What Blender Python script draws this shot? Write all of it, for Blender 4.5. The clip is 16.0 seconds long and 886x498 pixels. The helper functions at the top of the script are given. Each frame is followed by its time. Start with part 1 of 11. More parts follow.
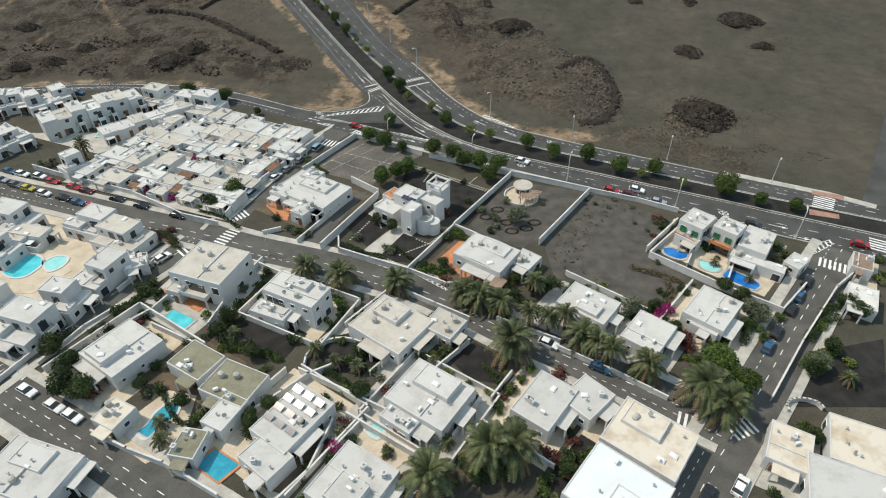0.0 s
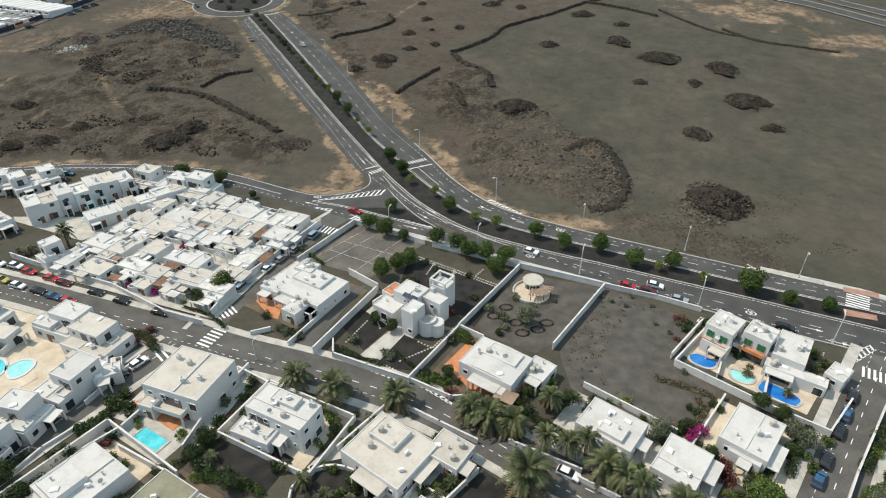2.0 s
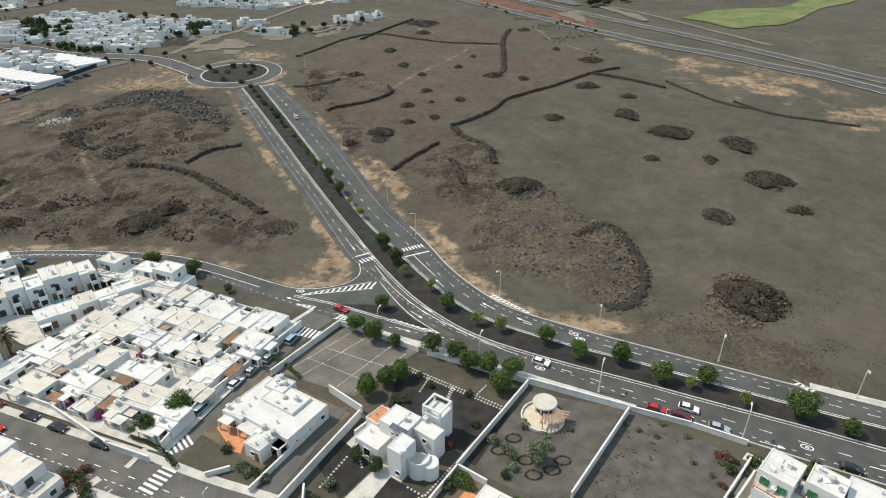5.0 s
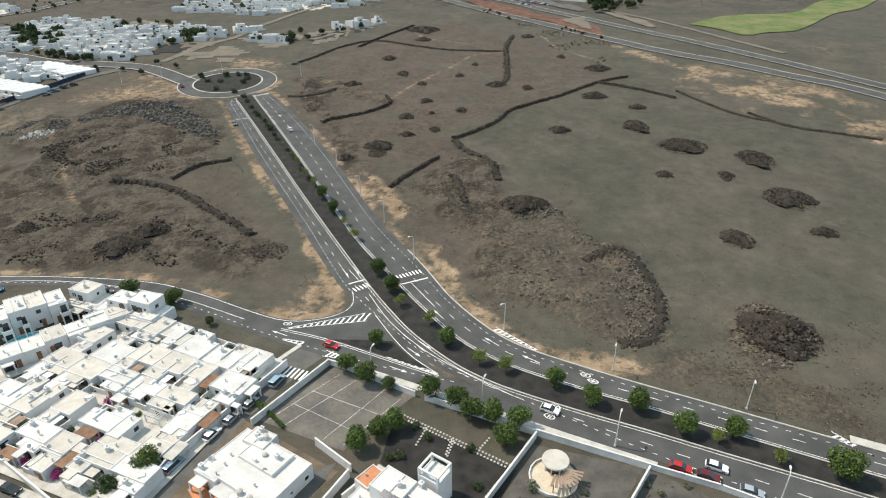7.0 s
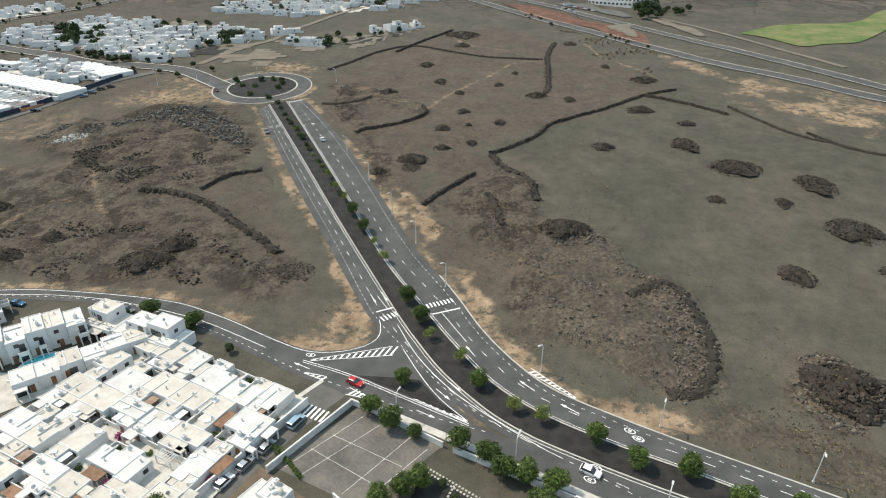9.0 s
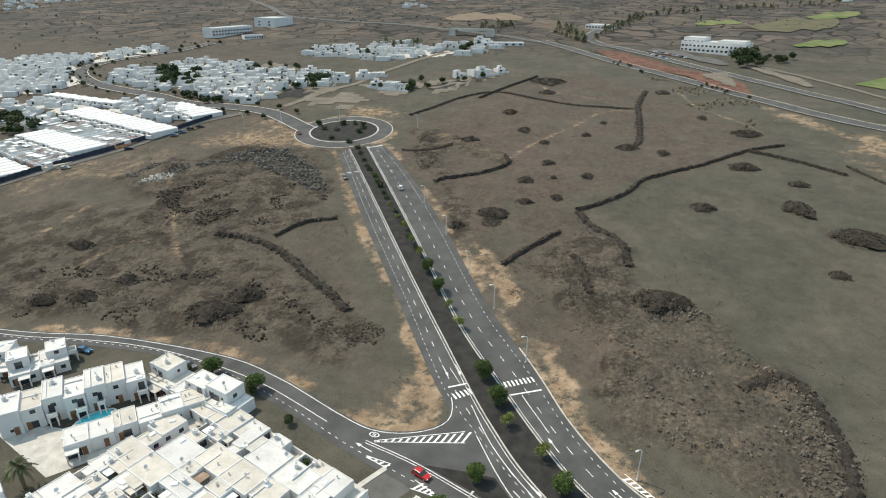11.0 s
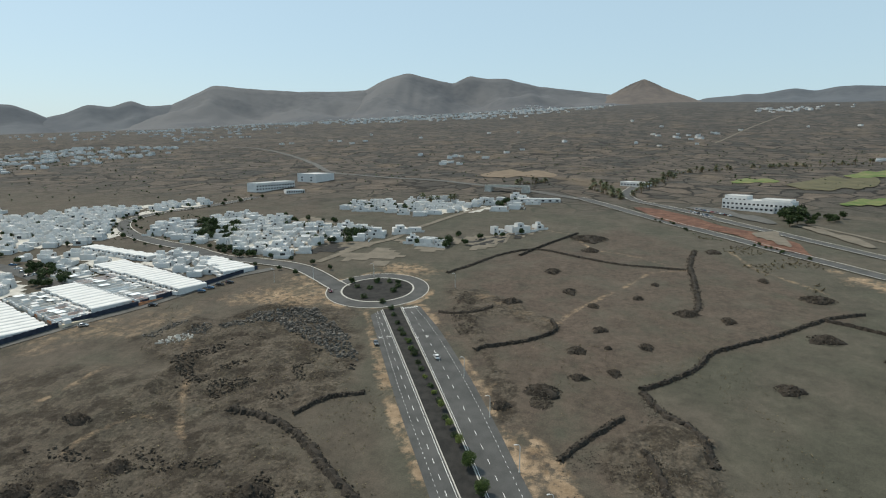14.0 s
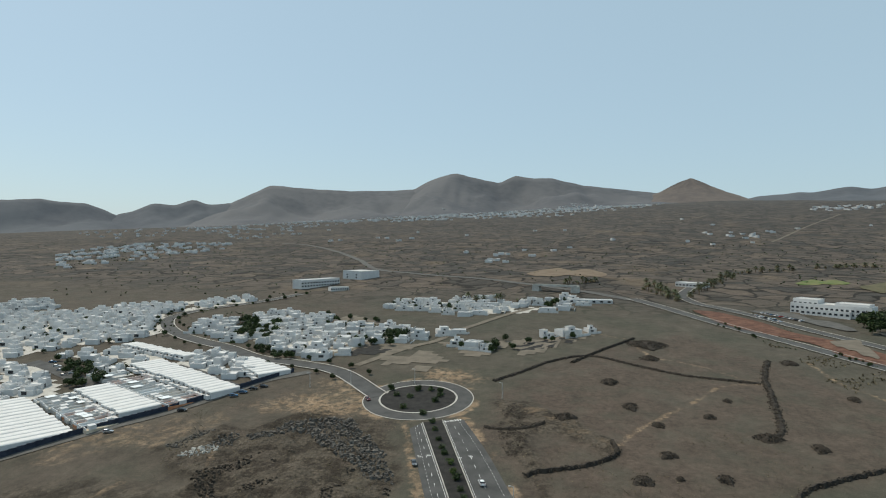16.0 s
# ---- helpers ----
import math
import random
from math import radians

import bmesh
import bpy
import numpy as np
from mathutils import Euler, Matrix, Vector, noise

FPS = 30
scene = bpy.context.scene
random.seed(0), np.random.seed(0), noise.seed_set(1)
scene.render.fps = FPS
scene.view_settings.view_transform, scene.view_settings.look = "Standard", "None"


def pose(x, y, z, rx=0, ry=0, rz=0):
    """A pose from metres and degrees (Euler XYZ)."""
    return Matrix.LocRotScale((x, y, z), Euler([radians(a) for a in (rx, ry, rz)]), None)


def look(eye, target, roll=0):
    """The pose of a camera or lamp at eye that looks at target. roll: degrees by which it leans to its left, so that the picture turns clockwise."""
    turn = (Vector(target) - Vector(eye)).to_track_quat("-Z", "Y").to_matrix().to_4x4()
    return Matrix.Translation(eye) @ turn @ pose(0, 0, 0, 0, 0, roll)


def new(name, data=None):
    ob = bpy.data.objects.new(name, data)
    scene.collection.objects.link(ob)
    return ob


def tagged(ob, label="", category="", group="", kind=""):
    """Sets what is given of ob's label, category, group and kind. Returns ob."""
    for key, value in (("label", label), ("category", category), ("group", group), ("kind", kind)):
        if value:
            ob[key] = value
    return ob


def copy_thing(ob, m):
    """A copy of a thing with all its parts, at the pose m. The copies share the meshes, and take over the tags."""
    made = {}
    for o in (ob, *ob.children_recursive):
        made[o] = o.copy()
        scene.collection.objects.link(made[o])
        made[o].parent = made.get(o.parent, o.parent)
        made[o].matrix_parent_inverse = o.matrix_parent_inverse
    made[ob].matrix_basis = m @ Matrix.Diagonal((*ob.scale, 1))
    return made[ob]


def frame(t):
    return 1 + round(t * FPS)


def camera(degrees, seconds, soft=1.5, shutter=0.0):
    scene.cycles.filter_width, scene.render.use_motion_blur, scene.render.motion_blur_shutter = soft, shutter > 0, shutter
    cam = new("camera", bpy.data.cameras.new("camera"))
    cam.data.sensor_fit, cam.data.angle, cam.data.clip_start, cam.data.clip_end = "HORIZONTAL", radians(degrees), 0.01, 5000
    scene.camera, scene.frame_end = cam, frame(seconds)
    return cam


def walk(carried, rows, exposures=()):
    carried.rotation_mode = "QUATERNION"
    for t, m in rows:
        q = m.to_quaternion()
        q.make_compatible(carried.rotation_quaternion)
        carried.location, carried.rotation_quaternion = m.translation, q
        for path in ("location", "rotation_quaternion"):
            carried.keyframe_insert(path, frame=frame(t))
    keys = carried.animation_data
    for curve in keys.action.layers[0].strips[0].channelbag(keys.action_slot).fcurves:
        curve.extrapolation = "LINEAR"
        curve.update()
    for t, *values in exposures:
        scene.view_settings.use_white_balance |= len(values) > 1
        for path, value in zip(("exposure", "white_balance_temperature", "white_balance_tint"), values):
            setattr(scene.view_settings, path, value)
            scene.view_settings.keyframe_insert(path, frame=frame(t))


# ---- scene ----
# The flight: a drone over the town, rising gently and tilting up to the mountains.
cam = camera(73.4, 16.0, soft=1.1)
walk(cam, [
    (0, look((0.02, 0.00, 90.00), (0.05, 77.65, 27.00), -0.52)),
    (0.5, look((-0.11, 3.76, 90.31), (-0.16, 82.26, 28.37), -0.48)),
    (1, look((-0.59, 7.34, 90.24), (-0.46, 87.62, 30.62), -0.34)),
    (1.5, look((-0.82, 10.99, 90.21), (-0.68, 93.06, 33.08), -0.24)),
    (2, look((-1.05, 14.59, 90.47), (-0.87, 98.27, 35.73), -0.16)),
    (2.5, look((-1.23, 18.02, 90.67), (-1.03, 103.04, 38.02), -0.13)),
    (3, look((-0.97, 21.97, 90.86), (-0.90, 107.94, 39.77), -0.16)),
    (3.5, look((-0.57, 25.68, 90.66), (-0.62, 112.38, 40.83), -0.20)),
    (4, look((-0.06, 30.05, 90.84), (-0.20, 117.50, 42.33), -0.25)),
    (4.5, look((0.25, 34.19, 90.26), (0.11, 122.41, 43.17), -0.19)),
    (7, look((0.98, 53.08, 90.10), (0.49, 141.81, 43.99), -0.19)),
    (7.5, look((1.17, 56.43, 90.01), (0.48, 145.20, 43.99), -0.31)),
    (8, look((0.58, 60.08, 90.22), (-0.10, 148.89, 44.27), -0.14)),
    (8.2, look((0.41, 61.22, 91.05), (-0.87, 149.87, 44.79), -0.06)),
    (10.3, look((-3.43, 76.05, 93.19), (-17.16, 164.13, 47.88), 0.19)),
    (10.5, look((-4.12, 77.87, 93.29), (-18.97, 166.19, 48.81), 0.07)),
    (11, look((-5.39, 82.38, 93.15), (-22.88, 172.08, 52.56), 0.07)),
    (11.5, look((-6.64, 86.00, 93.31), (-25.72, 176.92, 56.31), 0.06)),
    (12, look((-8.63, 90.40, 93.46), (-28.80, 182.59, 60.40), 0.10)),
    (12.5, look((-10.00, 94.22, 93.66), (-31.20, 187.38, 64.14), 0.07)),
    (13, look((-11.65, 98.35, 93.96), (-33.88, 192.47, 68.51), 0.10)),
    (13.5, look((-12.91, 102.21, 94.24), (-36.02, 197.03, 72.44), 0.18)),
    (14, look((-14.44, 106.66, 94.48), (-38.46, 202.15, 77.07), 0.22)),
    (14.5, look((-15.64, 110.50, 94.81), (-40.45, 206.42, 81.29), 0.27)),
    (15, look((-16.56, 114.86, 95.42), (-42.76, 210.93, 86.25), 0.26)),
    (15.5, look((-17.56, 118.86, 95.70), (-46.23, 214.51, 90.18), 0.34)),
    (16, look((-19.01, 122.72, 96.10), (-50.82, 217.51, 94.65), 0.47)),
], [(0, 0.22, 7350, 10), (2, 0.40, 7400, 11), (4, 0.52, 7400, 11), (8, 0.72, 7400, 11), (11, 0.64, 7400, 10), (12.4, 0.55, 7350, 9), (14, 0.30, 7300, 8), (16, 0.12, 7300, 8)])

# ---------------------------------------------------------------- light
SUN_ELEV, SUN_AZ = radians(55), radians(-73)       # azimuth from +y, clockwise
HAZE = (2.45, 3.55, 4.5, 1)
world = bpy.data.worlds.new("sky")
scene.world = world
world.use_nodes = True
wn = world.node_tree.nodes
sky = wn.new("ShaderNodeTexSky")
sky.sky_type, sky.sun_disc = "NISHITA", False
sky.sun_elevation, sky.sun_rotation = SUN_ELEV, SUN_AZ
sky.air_density, sky.dust_density, sky.ozone_density = 1.0, 1.0, 5.0
wn["Background"].inputs["Strength"].default_value = 0.15
haze = wn.new("ShaderNodeMix")
haze.data_type, haze.inputs[0].default_value = "RGBA", 0.75
haze.inputs[7].default_value = HAZE
world.node_tree.links.new(sky.outputs[0], haze.inputs[6])
world.node_tree.links.new(haze.outputs[2], wn["Background"].inputs["Color"])
sun_data = bpy.data.lights.new("sun", "SUN")
sun_data.energy, sun_data.angle, sun_data.color = 2.75, radians(0.5), (1.0, 0.955, 0.885)
sun = new("sun", sun_data)
sun_way = Vector((math.sin(SUN_AZ) * math.cos(SUN_ELEV), math.cos(SUN_AZ) * math.cos(SUN_ELEV), math.sin(SUN_ELEV)))
sun.matrix_world = look(sun_way * 300, (0, 0, 0))


# ---------------------------------------------------------------- materials
def material(name, a, b, size=3.0, fine=0.3, rough=0.8, bump=0.15, metal=0.0, vary=0.0, spec=0.3, mid=0.5, stretch=None):
    """Two tones mixed by noise at two sizes (metres), with fine relief; vary: each object its own brightness."""
    m = bpy.data.materials.new(name)
    m.use_nodes = True
    n, l = m.node_tree.nodes, m.node_tree.links
    bsdf = n["Principled BSDF"]
    bsdf.inputs["Roughness"].default_value, bsdf.inputs["Metallic"].default_value = rough, metal
    bsdf.inputs["Specular IOR Level"].default_value = spec
    pos = n.new("ShaderNodeNewGeometry").outputs["Position"]
    if stretch:
        mapping = n.new("ShaderNodeMapping")
        mapping.inputs["Scale"].default_value = stretch
        l.new(pos, mapping.inputs["Vector"])
        pos = mapping.outputs[0]
    big, small = n.new("ShaderNodeTexNoise"), n.new("ShaderNodeTexNoise")
    for tex, scale, detail in ((big, 1 / size, 5), (small, 1 / fine, 4)):
        tex.inputs["Scale"].default_value, tex.inputs["Detail"].default_value = scale, detail
        l.new(pos, tex.inputs["Vector"])
    add = n.new("ShaderNodeMath")
    add.operation = "MULTIPLY_ADD"
    l.new(small.outputs["Fac"], add.inputs[0])
    add.inputs[1].default_value = 0.5
    l.new(big.outputs["Fac"], add.inputs[2])
    ramp = n.new("ShaderNodeValToRGB")
    ramp.color_ramp.elements[0].position, ramp.color_ramp.elements[1].position = mid + 0.05, mid + 0.45
    ramp.color_ramp.elements[0].color, ramp.color_ramp.elements[1].color = (*a, 1), (*b, 1)
    l.new(add.outputs[0], ramp.inputs[0])
    colour = ramp.outputs[0]
    if vary:
        hsv, info, span = n.new("ShaderNodeHueSaturation"), n.new("ShaderNodeObjectInfo"), n.new("ShaderNodeMapRange")
        span.inputs["To Min"].default_value, span.inputs["To Max"].default_value = 1 - vary, 1 + vary * 0.6
        l.new(info.outputs["Random"], span.inputs["Value"])
        l.new(span.outputs[0], hsv.inputs["Value"])
        l.new(colour, hsv.inputs["Color"])
        colour = hsv.outputs[0]
    l.new(colour, bsdf.inputs["Base Color"])
    if bump:
        node = n.new("ShaderNodeBump")
        node.inputs["Strength"].default_value, node.inputs["Distance"].default_value = bump, fine * 0.4
        l.new(small.outputs["Fac"], node.inputs["Height"])
        l.new(node.outputs[0], bsdf.inputs["Normal"])
    return m


def islands(m, low, high):
    """Each loose piece of a joined mesh gets a brightness of its own."""
    n, l = m.node_tree.nodes, m.node_tree.links
    bsdf = n["Principled BSDF"]
    old = bsdf.inputs["Base Color"].links[0].from_socket
    hsv, span = n.new("ShaderNodeHueSaturation"), n.new("ShaderNodeMapRange")
    span.inputs["To Min"].default_value, span.inputs["To Max"].default_value = low, high
    l.new(n.new("ShaderNodeNewGeometry").outputs["Random Per Island"], span.inputs["Value"])
    l.new(span.outputs[0], hsv.inputs["Value"])
    l.new(old, hsv.inputs["Color"])
    l.new(hsv.outputs[0], bsdf.inputs["Base Color"])
    return m


WHITE = material("white_render", (0.545, 0.541, 0.530), (0.615, 0.611, 0.60), 4, 0.5, 0.85, 0.05)
WALLW = material("garden_wall_render", (0.46, 0.45, 0.425), (0.63, 0.622, 0.605), 2.5, 0.4, 0.9, 0.1, mid=0.4)
SHEETWHITE = material("fresh_white_roof_coat", (0.585, 0.58, 0.565), (0.68, 0.675, 0.655), 5, 0.8, 0.75, 0.04)
ROOFS = {
    "white": material("white_roof_paint", (0.435, 0.425, 0.402), (0.56, 0.551, 0.53), 3.5, 0.7, 0.8, 0.05, vary=0.08, mid=0.36),
    "cream": material("cream_roof_paint", (0.41, 0.376, 0.323), (0.53, 0.495, 0.44), 3.0, 0.6, 0.85, 0.05, vary=0.1, mid=0.4),
    "grey": material("grey_roof_screed", (0.44, 0.43, 0.40), (0.66, 0.65, 0.61), 2.5, 0.5, 0.9, 0.06, vary=0.1, mid=0.4),
    "stain": material("stained_roof_screed", (0.42, 0.31, 0.20), (0.66, 0.60, 0.51), 4.5, 1.2, 0.9, 0.08, mid=0.33),
    "olive": material("olive_roof_felt", (0.19, 0.18, 0.125), (0.27, 0.26, 0.19), 3, 0.6, 0.9, 0.08),
    "brown": material("brown_roof_tiles", (0.22, 0.15, 0.11), (0.33, 0.24, 0.18), 2, 0.4, 0.85, 0.2),
    "terra": material("terracotta_roof_terrace", (0.42, 0.17, 0.085), (0.55, 0.26, 0.14), 2, 0.35, 0.8, 0.1),
    "pale": material("pale_blue_roof_sheet", (0.66, 0.70, 0.71), (0.76, 0.80, 0.81), 5, 0.8, 0.6, 0.03),
}
TERRA = material("terracotta_tiles", (0.46, 0.17, 0.075), (0.60, 0.27, 0.13), 2, 0.35, 0.7, 0.1)
PAVING = material("beige_paving", (0.47, 0.39, 0.29), (0.63, 0.55, 0.44), 3, 0.4, 0.85, 0.1)
CONCRETE = material("pale_concrete", (0.36, 0.34, 0.305), (0.53, 0.51, 0.465), 2.5, 0.3, 0.9, 0.1)
LAPILLI = material("black_lapilli", (0.014, 0.0135, 0.013), (0.036, 0.034, 0.031), 3, 0.2, 0.95, 0.4)
ASPHALT = material("asphalt", (0.052, 0.053, 0.052), (0.088, 0.088, 0.085), 6, 0.25, 0.9, 0.15)
ASPHALT_OLD = material("worn_asphalt", (0.072, 0.071, 0.067), (0.125, 0.12, 0.11), 5, 0.4, 0.92, 0.15)
COURT = material("worn_court_surface", (0.085, 0.082, 0.076), (0.17, 0.152, 0.13), 7, 0.8, 0.95, 0.1)
KERB = material("kerb_stone", (0.34, 0.33, 0.30), (0.48, 0.46, 0.42), 1.5, 0.3, 0.9, 0.1)
PAINT = material("road_paint", (0.55, 0.55, 0.53), (0.80, 0.80, 0.78), 1.0, 0.15, 0.8, 0.0, mid=0.35)
REDPAVE = material("red_pavement", (0.30, 0.16, 0.12), (0.42, 0.25, 0.19), 2, 0.3, 0.9, 0.1)
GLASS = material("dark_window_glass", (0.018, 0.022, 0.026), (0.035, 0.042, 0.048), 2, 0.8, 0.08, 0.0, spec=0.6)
FRAMEW = material("white_window_frame", (0.7, 0.7, 0.69), (0.82, 0.82, 0.81), 1, 0.2, 0.5, 0.0)
SHUTTER = material("green_shutter", (0.02, 0.13, 0.055), (0.035, 0.19, 0.085), 1, 0.1, 0.5, 0.1)
WOOD = material("dark_wood", (0.13, 0.065, 0.035), (0.25, 0.135, 0.075), 1.0, 0.15, 0.6, 0.2)
METAL = material("galvanised_metal", (0.42, 0.43, 0.43), (0.56, 0.57, 0.57), 1, 0.2, 0.5, 0.03, metal=0.6)
PANEL = material("solar_panel_cells", (0.018, 0.026, 0.05), (0.04, 0.055, 0.09), 0.8, 0.2, 0.15, 0.0, spec=0.6)
RUBBER = material("tyre_rubber", (0.012, 0.012, 0.012), (0.025, 0.025, 0.025), 1, 0.1, 0.9, 0.1)
LAMPS = material("lamp_lens", (0.6, 0.6, 0.58), (0.8, 0.8, 0.78), 1, 0.1, 0.2, 0.0)
TAIL = material("tail_lamp", (0.3, 0.012, 0.01), (0.4, 0.02, 0.015), 1, 0.1, 0.3, 0.0)
BARK = material("bark", (0.09, 0.062, 0.043), (0.19, 0.14, 0.10), 1.0, 0.12, 0.95, 0.5)
SOIL = material("bare_brown_soil", (0.085, 0.064, 0.046), (0.165, 0.125, 0.088), 3, 0.3, 0.95, 0.3)
LEAF = islands(material("broad_leaf", (0.030, 0.060, 0.011), (0.090, 0.135, 0.028), 1.2, 0.3, 0.6, 0.0, vary=0.25), 0.5, 1.5)
LEAFLT = islands(material("light_leaf", (0.085, 0.120, 0.022), (0.18, 0.215, 0.05), 1.2, 0.3, 0.6, 0.0, vary=0.2), 0.55, 1.4)
LEAFDK = islands(material("dark_leaf", (0.017, 0.034, 0.010), (0.052, 0.080, 0.022), 1.2, 0.3, 0.65, 0.0, vary=0.25), 0.5, 1.5)
LEAFGR = islands(material("grey_green_leaf", (0.085, 0.10, 0.06), (0.165, 0.185, 0.115), 1.2, 0.3, 0.65, 0.0, vary=0.2), 0.6, 1.4)
FROND = islands(material("palm_frond", (0.028, 0.040, 0.014), (0.098, 0.112, 0.045), 1.0, 0.3, 0.55, 0.0, vary=0.2), 0.55, 1.45)
FRONDDRY = islands(material("dry_palm_frond", (0.10, 0.075, 0.038), (0.19, 0.14, 0.075), 1.0, 0.3, 0.8, 0.0), 0.6, 1.3)
BLOOM = islands(material("magenta_bracts", (0.20, 0.012, 0.085), (0.36, 0.03, 0.17), 0.8, 0.2, 0.6, 0.0), 0.6, 1.4)
REDBUSH = islands(material("reddish_leaf", (0.085, 0.022, 0.022), (0.16, 0.06, 0.04), 0.8, 0.2, 0.6, 0.0), 0.6, 1.4)
SCRUB = islands(material("dry_scrub", (0.085, 0.072, 0.046), (0.18, 0.15, 0.09), 1.2, 0.3, 0.9, 0.0), 0.5, 1.4)
LAVA = islands(material("lava_stone", (0.021, 0.018, 0.0145), (0.082, 0.066, 0.050), 2.5, 0.35, 0.95, 0.6), 0.6, 1.45)
PALESTONE = islands(material("pale_rubble", (0.055, 0.050, 0.044), (0.150, 0.137, 0.120), 2, 0.3, 0.95, 0.5), 0.6, 1.3)
GRAVEL = material("dark_garden_gravel", (0.060, 0.056, 0.050), (0.112, 0.103, 0.090), 3, 0.3, 0.95, 0.3)
NAVY = material("dark_blue_wall", (0.018, 0.024, 0.04), (0.04, 0.05, 0.075), 2, 0.4, 0.8, 0.05)
POLE = material("pale_painted_pole", (0.50, 0.50, 0.48), (0.64, 0.64, 0.62), 1, 0.2, 0.5, 0.0)
EARTH = material("earth_mound", (0.016, 0.0135, 0.011), (0.050, 0.040, 0.031), 1.6, 0.4, 0.95, 0.6)
CARS = {k: material("car_paint_" + k, a, b, 3, 1, 0.22, 0.0, metal=mt, spec=0.6) for k, a, b, mt in (
    ("white", (0.74, 0.75, 0.75), (0.82, 0.83, 0.83), 0), ("red", (0.38, 0.014, 0.012), (0.46, 0.02, 0.018), 0),
    ("maroon", (0.12, 0.012, 0.016), (0.16, 0.02, 0.022), 0.2), ("black", (0.012, 0.013, 0.015), (0.022, 0.023, 0.026), 0.1),
    ("grey", (0.16, 0.165, 0.17), (0.22, 0.225, 0.23), 0.5), ("silver", (0.46, 0.47, 0.48), (0.56, 0.57, 0.58), 0.6),
    ("blue", (0.03, 0.10, 0.20), (0.04, 0.14, 0.26), 0.2), ("paleblue", (0.24, 0.36, 0.44), (0.3, 0.42, 0.5), 0.3),
    ("yellow", (0.42, 0.33, 0.05), (0.5, 0.4, 0.08), 0))}


def water_material(name, a, b):
    m = material(name, a, b, 2.2, 0.5, 0.06, 0.12, spec=0.5)
    return m


POOLS = {"cyan": water_material("cyan_pool_water", (0.03, 0.47, 0.56), (0.10, 0.66, 0.70)),
         "blue": water_material("blue_pool_water", (0.006, 0.13, 0.48), (0.016, 0.22, 0.60)),
         "teal": water_material("teal_pool_water", (0.01, 0.25, 0.38), (0.03, 0.38, 0.50)),
         "pale": water_material("pale_pool_water", (0.22, 0.62, 0.62), (0.34, 0.72, 0.70))}


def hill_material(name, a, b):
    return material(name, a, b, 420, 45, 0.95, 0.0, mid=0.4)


# distance haze is mixed into HILL and HILLFAR as a bluish grey base colour
HILL = hill_material("haze_blue_hillside", (0.066, 0.073, 0.084), (0.115, 0.118, 0.124))
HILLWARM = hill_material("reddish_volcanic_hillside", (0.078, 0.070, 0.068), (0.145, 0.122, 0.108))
HILLFAR = hill_material("haze_blue_far_hillside", (0.066, 0.075, 0.089), (0.100, 0.110, 0.122))
GOLF = material("watered_turf", (0.055, 0.110, 0.020), (0.175, 0.165, 0.070), 14, 4, 0.9, 0.05)
DRYTURF = material("dry_turf", (0.070, 0.066, 0.034), (0.115, 0.10, 0.054), 18, 5, 0.9, 0.05)
FALLOW = material("fallow_tan_earth", (0.135, 0.098, 0.066), (0.195, 0.150, 0.105), 14, 3, 0.95, 0.1)
REDEARTH = material("red_cutting_earth", (0.075, 0.032, 0.022), (0.165, 0.085, 0.055), 6, 1.5, 0.95, 0.3)
TRACK = material("pale_dust_track", (0.115, 0.100, 0.078), (0.175, 0.150, 0.118), 6, 0.8, 0.95, 0.1)


BROWNSTONE = islands(material("brown_lava_stone", (0.056, 0.048, 0.039), (0.160, 0.136, 0.108), 2.5, 0.35, 0.95, 0.6), 0.55, 1.35)


